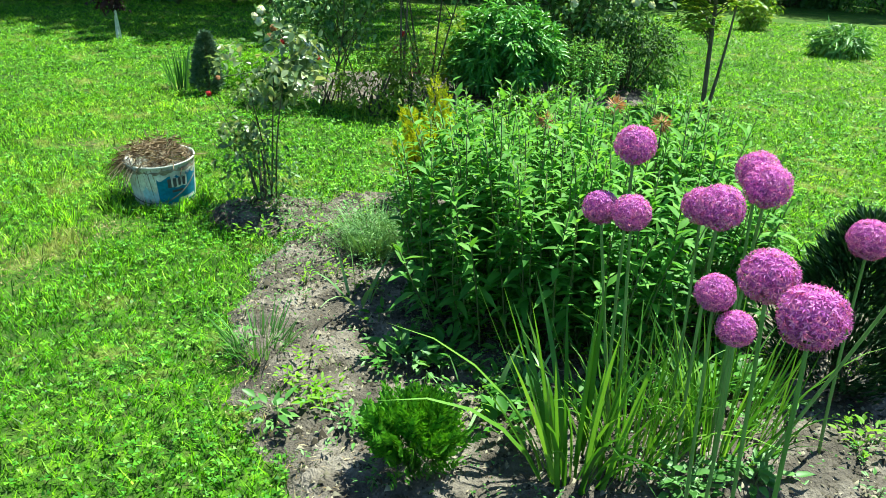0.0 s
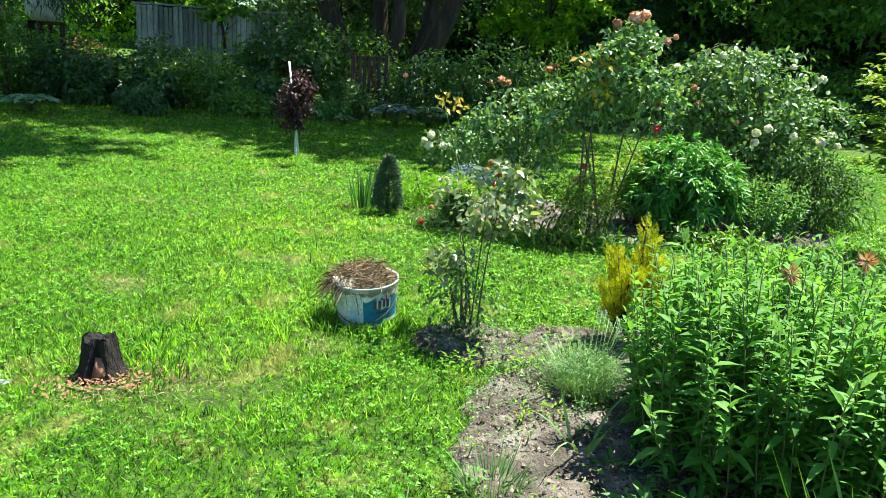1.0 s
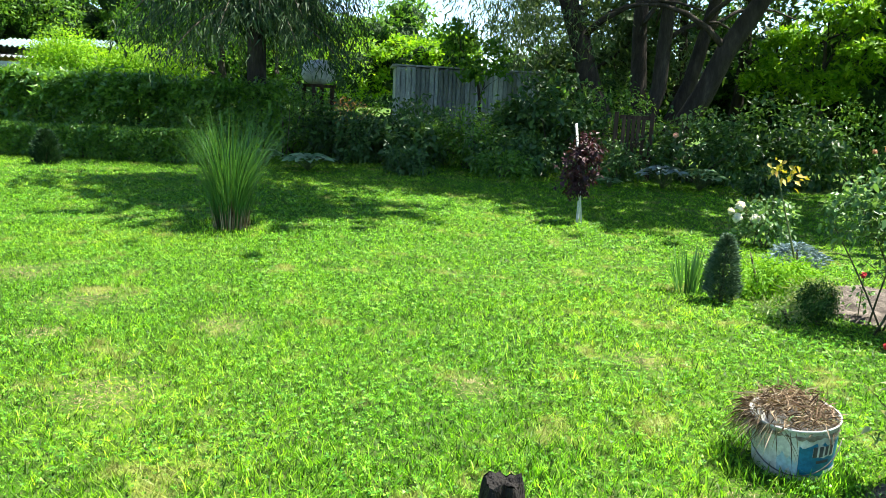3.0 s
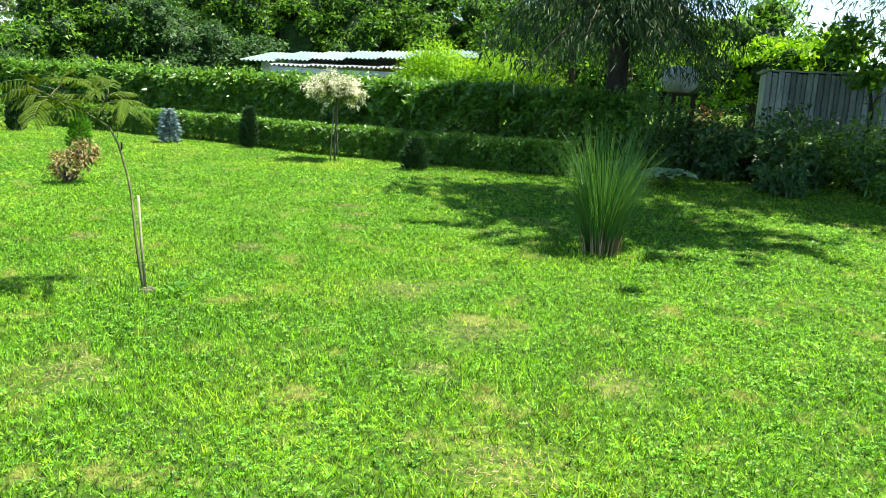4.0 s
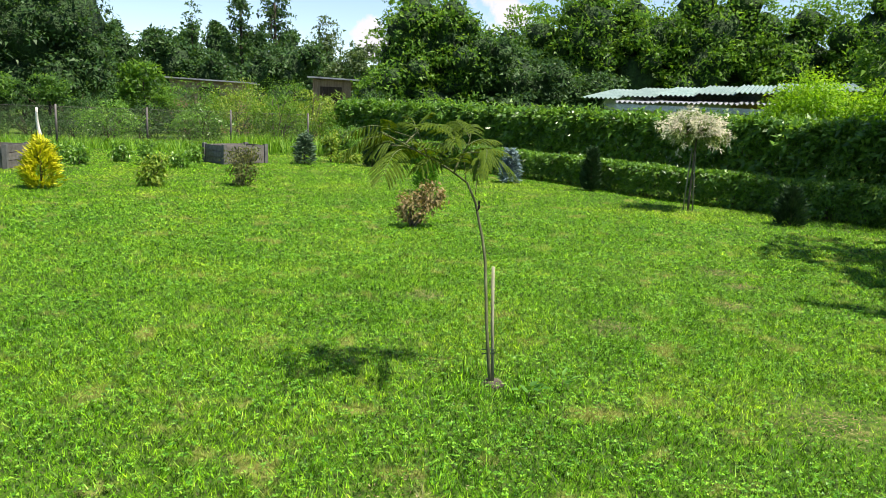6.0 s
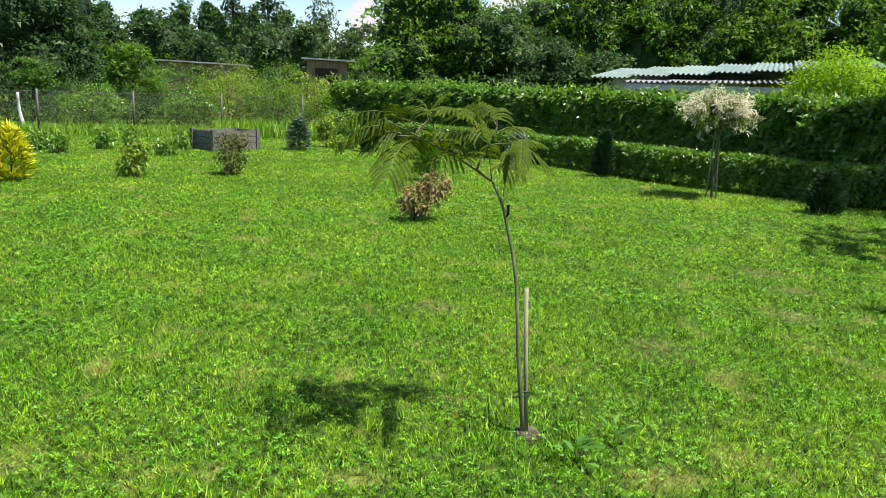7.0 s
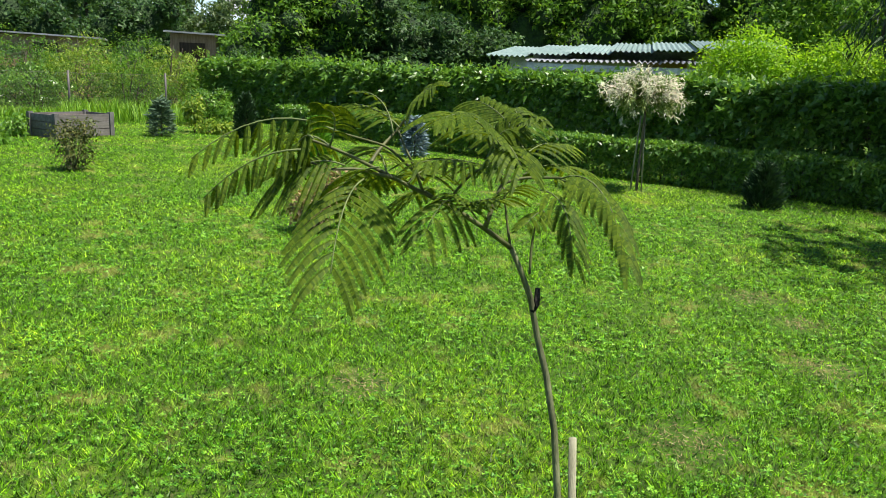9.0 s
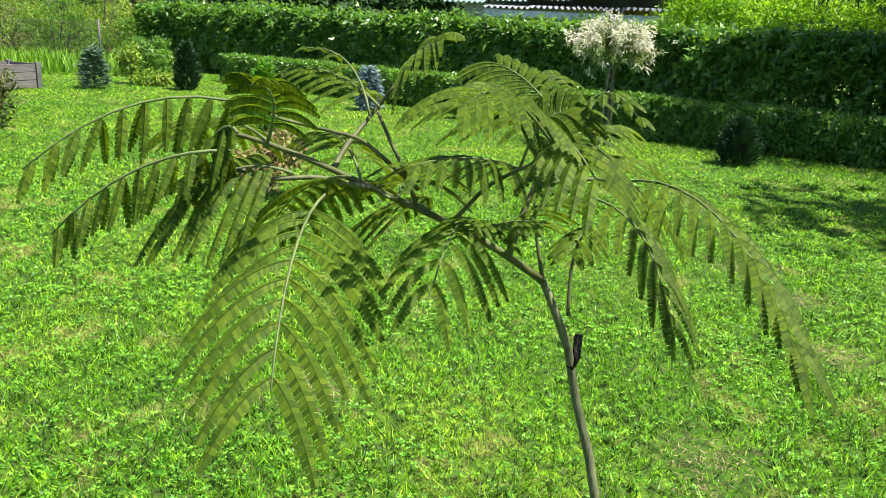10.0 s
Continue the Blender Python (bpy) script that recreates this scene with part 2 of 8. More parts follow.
M_METALPOST = rough_mat("galvanised_post", [(0.3, (0.077, 0.072, 0.066)), (0.7, (0.132, 0.127, 0.121))], 8.0, 40.0, 0.1, 0.6, metal=0.3)
M_ROOFSHEET = rough_mat("pale_green_roof_sheet", [(0.3, (0.11, 0.18, 0.165)), (0.55, (0.19, 0.27, 0.25)), (0.8, (0.29, 0.34, 0.335))], 1.5, 12.0, 0.1, 0.55, by_piece=0.12)
M_WHITEWALL = rough_mat("off_white_wall", [(0.3, (0.55, 0.56, 0.56)), (0.7, (0.75, 0.76, 0.76))], 1.5, 14.0, 0.15, 0.8)
M_TIN = rough_mat("grey_tin", [(0.3, (0.22, 0.235, 0.255)), (0.7, (0.36, 0.38, 0.40))], 3.0, 30.0, 0.1, 0.5, metal=0.4)
M_BUCKET = rough_mat("dirty_white_plastic", [(0.3, (0.42, 0.39, 0.33)), (0.5, (0.72, 0.71, 0.67)), (0.7, (0.80, 0.80, 0.78))], 9.0, 50.0, 0.1, 0.5, dist=0.002)
M_BLUE = rough_mat("blue_print", [(0.3, (0.015, 0.13, 0.24)), (0.7, (0.03, 0.22, 0.36))], 14.0, 60.0, 0.05, 0.5, dist=0.002)
M_PALEBLUE = rough_mat("pale_blue_print", [(0.3, (0.35, 0.52, 0.60)), (0.7, (0.5, 0.66, 0.72))], 14.0, 60.0, 0.05, 0.5, dist=0.002)
M_DARKPRINT = rough_mat("dark_print", [(0.3, (0.05, 0.05, 0.06)), (0.7, (0.12, 0.11, 0.11))], 20.0, 60.0, 0.05, 0.6, dist=0.002)
M_CHAR = rough_mat("charred_wood", [(0.3, (0.006, 0.0055, 0.005)), (0.6, (0.018, 0.015, 0.013)), (0.8, (0.05, 0.036, 0.028))], 14.0, 60.0, 1.0, 0.85, (1, 1, 0.35), dist=0.02)
M_HEART = rough_mat("reddish_heartwood", [(0.3, (0.20, 0.08, 0.045)), (0.7, (0.44, 0.22, 0.14))], 16.0, 70.0, 0.8, 0.9, (1, 1, 0.3))
M_BLACK = rough_mat("dark_inside", [(0.3, (0.008, 0.008, 0.008)), (0.7, (0.02, 0.02, 0.02))], 5.0, 20.0, 0.0, 0.9)
M_TIE = rough_mat("green_tie", [(0.3, (0.02, 0.05, 0.03)), (0.7, (0.05, 0.09, 0.05))], 20.0, 60.0, 0.1, 0.6)
M_HAY = leaf_mat("withered_roots", (0.045, 0.030, 0.022), (0.17, 0.115, 0.08), (0.45, 0.36, 0.27), 0.85, 0.1, 14.0, 0.1)
M_STRAW = leaf_mat("dry_straw", (0.09, 0.055, 0.035), (0.27, 0.19, 0.11), (0.50, 0.41, 0.28), 0.8, 0.15, 9.0, 0.15)

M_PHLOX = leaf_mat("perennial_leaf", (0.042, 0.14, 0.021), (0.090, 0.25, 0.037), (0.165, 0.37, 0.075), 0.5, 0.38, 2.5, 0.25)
M_FLAG = leaf_mat("flag_leaf", (0.04, 0.13, 0.014), (0.10, 0.25, 0.024), (0.22, 0.40, 0.06), 0.4, 0.35, 3.0, 0.4)
M_THUJA = leaf_mat("bright_thuja", (0.04, 0.14, 0.01), (0.09, 0.26, 0.016), (0.16, 0.38, 0.03), 0.55, 0.25, 9.0, 0.3)
M_DARKTHUJA = leaf_mat("dark_conifer", (0.008, 0.028, 0.010), (0.018, 0.055, 0.018), (0.035, 0.085, 0.028), 0.6, 0.12, 6.0, 0.3)
M_GOLD = leaf_mat("golden_thuja", (0.26, 0.33, 0.012), (0.52, 0.52, 0.02), (0.74, 0.68, 0.05), 0.55, 0.35, 7.0, 0.2, (1.1, 1.15, 0.6))
M_GREYSPRUCE = leaf_mat("grey_spruce", (0.04, 0.085, 0.05), (0.075, 0.14, 0.085), (0.14, 0.22, 0.14), 0.6, 0.1, 8.0, 0.3)
M_BLUESPRUCE = leaf_mat("blue_spruce", (0.09, 0.15, 0.18), (0.15, 0.23, 0.28), (0.26, 0.35, 0.40), 0.6, 0.1, 8.0, 0.3)
M_LAVENDER = leaf_mat("lavender_leaf", (0.09, 0.19, 0.06), (0.15, 0.29, 0.10), (0.25, 0.40, 0.18), 0.6, 0.2, 6.0, 0.2)
M_LAVFLOWER = leaf_mat("lavender_flower", (0.20, 0.18, 0.32), (0.30, 0.28, 0.42), (0.42, 0.40, 0.52), 0.7, 0.2, 6.0, 0.2)
M_ROSE = leaf_mat("rose_leaf", (0.04, 0.11, 0.03), (0.11, 0.235, 0.07), (0.25, 0.39, 0.18), 0.45, 0.40, 3.0, 0.5)
M_ROSEPALE = leaf_mat("pale_rose_leaf", (0.06, 0.12, 0.04), (0.16, 0.235, 0.10), (0.38, 0.41, 0.24), 0.35, 0.3, 6.0, 0.6)
M_YELLOWLEAF = leaf_mat("yellow_leaf", (0.30, 0.28, 0.03), (0.45, 0.40, 0.05), (0.55, 0.34, 0.10), 0.5, 0.3, 6.0, 0.3)
M_REDLEAF = leaf_mat("young_red_leaf", (0.14, 0.06, 0.03), (0.24, 0.11, 0.05), (0.34, 0.20, 0.11), 0.5, 0.3, 6.0, 0.3)
M_BIGLEAF = leaf_mat("glossy_leaf", (0.04, 0.16, 0.026), (0.09, 0.28, 0.04), (0.17, 0.42, 0.07), 0.4, 0.25, 4.0, 0.4)
M_BOX = leaf_mat("box_leaf", (0.02, 0.06, 0.012), (0.042, 0.105, 0.02), (0.075, 0.16, 0.03), 0.55, 0.15, 4.0, 0.2)
M_LIME = leaf_mat("lime_leaf", (0.10, 0.25, 0.013), (0.19, 0.39, 0.019), (0.31, 0.53, 0.038), 0.5, 0.56, 1.5, 0.3)
M_GROUNDCOVER = leaf_mat("ground_cover_leaf", (0.09, 0.24, 0.015), (0.16, 0.37, 0.02), (0.27, 0.50, 0.04), 0.55, 0.4, 3.0, 0.2)
M_SPRING = leaf_mat("yellow_green_leaf", (0.09, 0.19, 0.02), (0.17, 0.29, 0.03), (0.32, 0.40, 0.07), 0.45, 0.4, 2.0, 0.3)
M_PURPLE = leaf_mat("purple_leaf", (0.018, 0.006, 0.010), (0.045, 0.014, 0.022), (0.09, 0.035, 0.045), 0.5, 0.2, 4.0, 0.3)
M_HEDGE = leaf_mat("hedge_leaf", (0.045, 0.13, 0.018), (0.105, 0.25, 0.028), (0.20, 0.38, 0.055), 0.36, 0.42, 1.2, 0.55)
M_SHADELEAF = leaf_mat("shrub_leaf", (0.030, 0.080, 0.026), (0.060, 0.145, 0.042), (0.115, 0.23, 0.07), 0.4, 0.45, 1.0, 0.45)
M_TREE = leaf_mat("tree_leaf", (0.044, 0.122, 0.017), (0.095, 0.23, 0.027), (0.18, 0.345, 0.047), 0.5, 0.52, 0.5, 0.25)
M_DARKTREE = leaf_mat("dark_tree_leaf", (0.020, 0.056, 0.020), (0.042, 0.108, 0.032), (0.085, 0.175, 0.052), 0.5, 0.38, 0.5, 0.25)
# tree_leaf copy for backlit crowns, their glow put into colour and translucency
M_NORTHTREE = leaf_mat("translucent_tree_leaf", (0.052, 0.135, 0.030), (0.098, 0.22, 0.046), (0.155, 0.30, 0.072), 0.5, 0.62, 0.5, 0.25)
M_GREYTREE = leaf_mat("willow_leaf", (0.04, 0.08, 0.03), (0.075, 0.135, 0.05), (0.14, 0.21, 0.09), 0.45, 0.42, 0.6, 0.4)
M_SPRUCE = leaf_mat("spruce_needles", (0.020, 0.045, 0.020), (0.038, 0.080, 0.032), (0.075, 0.13, 0.05), 0.6, 0.2, 0.8, 0.25)
M_WEED = leaf_mat("weed_leaf", (0.06, 0.16, 0.03), (0.10, 0.25, 0.05), (0.17, 0.33, 0.09), 0.45, 0.3, 4.0, 0.4)
M_HOSTA = leaf_mat("hosta_leaf", (0.09, 0.22, 0.07), (0.18, 0.34, 0.14), (0.38, 0.50, 0.30), 0.4, 0.3, 3.0, 0.4)
M_BLUELEAF = leaf_mat("blue_grey_leaf", (0.13, 0.19, 0.18), (0.20, 0.28, 0.27), (0.32, 0.40, 0.38), 0.5, 0.2, 4.0, 0.3)
M_MISC = leaf_mat("tall_grass_leaf", (0.03, 0.10, 0.025), (0.06, 0.17, 0.04), (0.13, 0.28, 0.08), 0.45, 0.3, 3.0, 0.35)
M_MEADOW = leaf_mat("meadow_grass", (0.07, 0.19, 0.015), (0.13, 0.30, 0.02), (0.24, 0.42, 0.05), 0.5, 0.4, 1.2, 0.25)
M_MIMOSA = leaf_mat("feathery_leaf", (0.038, 0.076, 0.008), (0.064, 0.112, 0.010), (0.112, 0.170, 0.014), 0.6, 0.36, 9.0, 0.12, (2.0, 1.75, 0.5))
M_FLAMINGO = leaf_mat("white_pink_leaf", (0.50, 0.56, 0.36), (0.78, 0.76, 0.64), (0.84, 0.70, 0.64), 0.55, 0.45, 3.0, 0.25, (1.0, 1.0, 0.95))
M_FLAMGREEN = leaf_mat("pale_willow_leaf", (0.10, 0.18, 0.05), (0.20, 0.29, 0.10), (0.36, 0.42, 0.22), 0.5, 0.3, 3.0, 0.3)
M_ALLIUM = leaf_mat("allium_floret", (0.36, 0.06, 0.44), (0.60, 0.15, 0.64), (0.80, 0.34, 0.80), 0.55, 0.35, 40.0, 0.2)
M_ALLCORE = rough_mat("allium_core", [(0.3, (0.28, 0.07, 0.30)), (0.7, (0.42, 0.13, 0.42))], 60.0, 200.0, 0.2, 0.8)
M_ALLSTEM = rough_mat("allium_stem", [(0.3, (0.12, 0.22, 0.05)), (0.7, (0.22, 0.33, 0.10))], 10.0, 90.0, 0.1, 0.5, (1, 1, 0.2))
M_WHITEPETAL = leaf_mat("white_petal", (0.66, 0.66, 0.60), (0.78, 0.77, 0.72), (0.84, 0.83, 0.80), 0.6, 0.3, 9.0, 0.2)
M_PINKPETAL = leaf_mat("pink_petal", (0.62, 0.28, 0.24), (0.74, 0.42, 0.36), (0.82, 0.58, 0.50), 0.6, 0.3, 9.0, 0.2)
M_REDPETAL = leaf_mat("red_petal", (0.40, 0.02, 0.03), (0.60, 0.04, 0.06), (0.70, 0.10, 0.10), 0.6, 0.25, 9.0, 0.2)
M_PEACH = leaf_mat("withered_peach_petal", (0.30, 0.12, 0.06), (0.48, 0.24, 0.14), (0.62, 0.40, 0.28), 0.7, 0.25, 9.0, 0.2)
# dark green of the crown cores, imitating shade between leaves by colour
M_SHADECORE = rough_mat("inner_foliage", [(0.3, (0.012, 0.032, 0.009)), (0.5, (0.026, 0.066, 0.015)), (0.7, (0.05, 0.115, 0.024))], 3.0, 9.0, 1.0, 0.8, dist=0.25)
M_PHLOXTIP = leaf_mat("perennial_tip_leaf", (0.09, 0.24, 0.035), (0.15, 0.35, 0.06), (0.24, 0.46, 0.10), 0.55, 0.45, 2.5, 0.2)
M_RUSTLEAF = leaf_mat("brownish_barberry_leaf", (0.09, 0.11, 0.03), (0.23, 0.18, 0.08), (0.42, 0.31, 0.19), 0.5, 0.3, 6.0, 0.3)
M_BRONZE = leaf_mat("bronze_green_leaf", (0.045, 0.075, 0.018), (0.095, 0.125, 0.035), (0.19, 0.19, 0.065), 0.5, 0.3, 4.0, 0.3)
M_CRUMB = leaf_mat("soil_crumb", (0.03, 0.025, 0.02), (0.10, 0.085, 0.07), (0.30, 0.26, 0.21), 0.95, 0.0, 6.0, 0.1)
M_TANK = rough_mat("stained_tank", [(0.3, (0.34, 0.34, 0.33)), (0.55, (0.58, 0.58, 0.57)), (0.75, (0.74, 0.74, 0.73))], 3.0, 20.0, 0.15, 0.7)
M_LIMB = rough_mat("olive_young_bark", [(0.3, (0.05, 0.055, 0.02)), (0.55, (0.11, 0.125, 0.045)), (0.8, (0.20, 0.21, 0.09))], 14.0, 90.0, 0.4, 0.6, (1, 1, 0.4), dist=0.002)


# ---- building tools ----
UP = np.array([0.0, 0.0, 1.0])


def unit(a):
    return a / np.maximum(np.linalg.norm(a, axis=-1, keepdims=True), 1e-9)


def rand_dirs(rng, n):
    return unit(rng.normal(size=(n, 3)))


class Soup:
    """Collects triangles of one part."""

    def __init__(self):
        self.v, self.f, self.n, self.hard = [], [], 0, False

    def add(self, verts, tris):
        verts = np.asarray(verts, float).reshape(-1, 3)
        self.v.append(verts)
        self.f.append(np.asarray(tris, np.int64).reshape(-1, 3) + self.n)
        self.n += len(verts)
        return self

    def leaves(self, P, A, N, L, W, rows=1, bend=0.2, fold=0.18):
        """Leaves at P along A, facing N. rows 0: a far leaf; rows 1: a folded diamond; rows 2: a longer, bent leaf."""
        P, A = np.asarray(P, float), unit(np.asarray(A, float))
        n = len(P)
        L, W = np.broadcast_to(L, n)[:, None], np.broadcast_to(W, n)[:, None]
        S = unit(np.cross(A, N))
        N = np.cross(S, A)
        if rows == 0:
            v = np.stack([P - S * W / 2, P + S * W / 2, P + A * L - UP * L * bend], 1)
            f = np.array([[0, 1, 2]])
        elif rows == 1:
            mid = P + A * L * 0.42 - UP * L * bend * 0.18
            rise = N * W * fold
            v = np.stack([P, mid - S * W / 2 + rise, mid + S * W / 2 + rise, P + A * L - UP * L * bend], 1)
            f = np.array([[0, 2, 3], [0, 3, 1]])
        else:
            m1 = P + A * L * 0.30 - UP * L * bend * 0.09
            m2 = P + A * L * 0.66 - UP * L * bend * 0.43
            r1, r2 = N * W * fold, N * W * fold * 0.7
            v = np.stack([P, m1 - S * W / 2 + r1, m1, m1 + S * W / 2 + r1,
                          m2 - S * W * 0.36 + r2, m2, m2 + S * W * 0.36 + r2, P + A * L - UP * L * bend], 1)
            f = np.array([[0, 3, 2], [0, 2, 1], [1, 2, 5], [1, 5, 4], [2, 3, 6], [2, 6, 5], [4, 5, 7], [5, 6, 7]])
        k = v.shape[1]
        return self.add(v.reshape(-1, 3), (f[None] + (np.arange(n) * k)[:, None, None]).reshape(-1, 3))

    def blades(self, P, lean, H, W, side):
        """Short grass: one leaning triangle each."""
        n = len(P)
        H, W = np.broadcast_to(H, n)[:, None], np.broadcast_to(W, n)[:, None]
        v = np.stack([P - side * W / 2, P + side * W / 2, P + UP * H + lean * H], 1)
        return self.add(v.reshape(-1, 3), np.arange(3 * n).reshape(-1, 3))

    def strips(self, P, out, L, W, lean, arch, k=4, twist=None):
        """Long arching blades: from P upwards, leaning and bending towards out."""
        P, out = np.asarray(P, float), unit(np.asarray(out, float))
        n = len(P)
        L, W, lean, arch = (np.broadcast_to(a, n)[:, None] for a in (L, W, lean, arch))
        S = unit(np.cross(out, UP)) if twist is None else unit(np.cross(out, UP) * np.cos(twist)[:, None] + out * np.sin(twist)[:, None])
        rows = []
        for i in range(k + 1):
            u = i / k
            c = P + L * (UP * u * (1 - 0.55 * arch * u * u) + out * (lean * u + arch * 0.75 * u * u))
            if i < k:
                w = W * (0.75 + 0.25 * math.sin(math.pi * min(u * 1.3, 1))) * (1 - 0.75 * u ** 3)
                rows += [c - S * w / 2, c + S * w / 2]
            else:
                rows += [c]
        v = np.stack(rows, 1)
        f = []
        for i in range(k - 1):
            a = 2 * i
            f += [[a, a + 1, a + 3], [a, a + 3, a + 2]]
        f += [[2 * k - 2, 2 * k - 1, 2 * k]]
        f = np.array(f)
        return self.add(v.reshape(-1, 3), (f[None] + (np.arange(n) * (2 * k + 1))[:, None, None]).reshape(-1, 3))

    def tube(self, pts, radii, sides=6, cap=True):
        pts = np.asarray(pts, float)
        radii = np.broadcast_to(radii, len(pts)) if np.ndim(radii) == 0 else np.asarray(radii, float)
        t = unit(np.gradient(pts, axis=0))
        ref = np.array([1.0, 0.13, 0.07]) if abs(t[0][0]) < 0.8 else np.array([0.1, 1.0, 0.05])
        a = unit(np.cross(t, ref))
        b = np.cross(t, a)
        ang = np.arange(sides) * 2 * math.pi / sides
        ring = pts[:, None] + radii[:, None, None] * (a[:, None] * np.cos(ang)[None, :, None] + b[:, None] * np.sin(ang)[None, :, None])
        v = ring.reshape(-1, 3)
        f = []
        for i in range(len(pts) - 1):
            for j in range(sides):
                p, q = i * sides + j, i * sides + (j + 1) % sides
                f += [[p, q, q + sides], [p, q + sides, p + sides]]
        if cap:
            m = len(v)
            v = np.concatenate([v, pts[:1], pts[-1:]])
            e = (len(pts) - 1) * sides
            for j in range(sides):
                f += [[m, (j + 1) % sides, j], [m + 1, e + j, e + (j + 1) % sides]]
        return self.add(v, f)

    def box(self, lo, hi, m=None):
        self.hard = True
        x0, y0, z0 = lo
        x1, y1, z1 = hi
        v = np.array([[x, y, z] for z in (z0, z1) for y in (y0, y1) for x in (x0, x1)], float)
        if m is not None:
            v = np.array([m @ Vector(p) for p in v])
        q = [[0, 2, 3, 1], [4, 5, 7, 6], [0, 1, 5, 4], [2, 6, 7, 3], [0, 4, 6, 2], [1, 3, 7, 5]]
        return self.add(v, [t for a in q for t in ([a[0], a[1], a[2]], [a[0], a[2], a[3]])])

    def grid(self, X, Y, Z):
        h, w = X.shape
        i = np.arange(h * w).reshape(h, w)
        a, b, c, d = i[:-1, :-1].ravel(), i[:-1, 1:].ravel(), i[1:, 1:].ravel(), i[1:, :-1].ravel()
        return self.add(np.stack([X, Y, Z], -1), np.concatenate([np.stack([a, b, c], 1), np.stack([a, c, d], 1)]))

    def mesh(self, name, mat, smooth=False):
        v = np.concatenate(self.v).astype(np.float32)
        f = np.concatenate(self.f).astype(np.int32)
        me = bpy.data.meshes.new(name)
        me.vertices.add(len(v))
        me.vertices.foreach_set("co", v.ravel())
        me.loops.add(f.size)
        me.loops.foreach_set("vertex_index", f.ravel())
        me.polygons.add(len(f))
        me.polygons.foreach_set("loop_start", np.arange(0, f.size, 3, dtype=np.int32))
        me.polygons.foreach_set("use_smooth", np.full(len(f), not self.hard))
        me.update(calc_edges=True)
        me.materials.append(mat)
        return me


MASSED = ("stalks", "stems", "twigs", "branches", "flower_stalks", "flower_spikes", "foliage", "leaves", "floret_shell", "frond", "needles", "wire_mesh", "tip_leaves", "inner_leaves", "dead_stalks")


def part(name, soup, mat, parent, label="", smooth=False):
    ob = new(name, soup.mesh(name, mat, smooth))
    ob.parent = parent
    if name in MASSED:
        tagged(ob, kind="stuff")
    if label:
        tagged(ob, label)
    return ob


def thing(name, x, y, label, category, group="", turn=0.0, z=0.0, scale=1.0):
    ob = new(name)
    ob.empty_display_size = 0.1
    ob.matrix_basis = pose(x, y, z, 0, 0, turn) @ Matrix.Diagonal((scale, scale, scale, 1))
    return tagged(ob, label, category, group)


def bow(a, b, sag=0.0, side=0.0, k=6):
    """A bent line from a to b."""
    a, b = np.array(a, float), np.array(b, float)
    s = unit(np.cross(b - a, UP)[None])[0]
    u = np.linspace(0, 1, k)[:, None]
    return a + (b - a) * u + UP * sag * (4 * u * (1 - u)) + s * side * (4 * u * (1 - u))


def crown(s, rng, blobs, clumps, per, spread, leaf, aspect=0.5, droop=0.25, shell=0.6, rows=1, lump=0.16, up=0.7):
    """Leaves in clumps through a crown of several rounded masses, thicker towards the outside."""
    B = np.array(blobs, float)
    vol = B[:, 3] * B[:, 4] + B[:, 4] * B[:, 5] + B[:, 3] * B[:, 5]
    which = rng.choice(len(B), clumps, p=vol / vol.sum())
    d = rand_dirs(rng, clumps)
    r = (shell + (1 - shell) * rng.random(clumps) ** 0.7) * (1 + lump * rng.normal(size=clumps))
    c = B[which, :3] + d * B[which, 3:] * r[:, None]
    c = np.repeat(c, per, 0)
    o = np.repeat(d, per, 0)
    n = len(c)
    P = c + rng.normal(size=(n, 3)) * spread * np.array([1, 1, 0.7])
    A = unit(o * 0.55 + rand_dirs(rng, n) * 0.9 - UP * droop)
    N = unit(UP * up + o * 0.5 + rand_dirs(rng, n) * 0.7)
    L = leaf * (0.65 + 0.7 * rng.random(n))
    keep = P[:, 2] > 0.02
    return s.leaves(P[keep], A[keep], N[keep], L[keep], L[keep] * aspect, rows=rows)


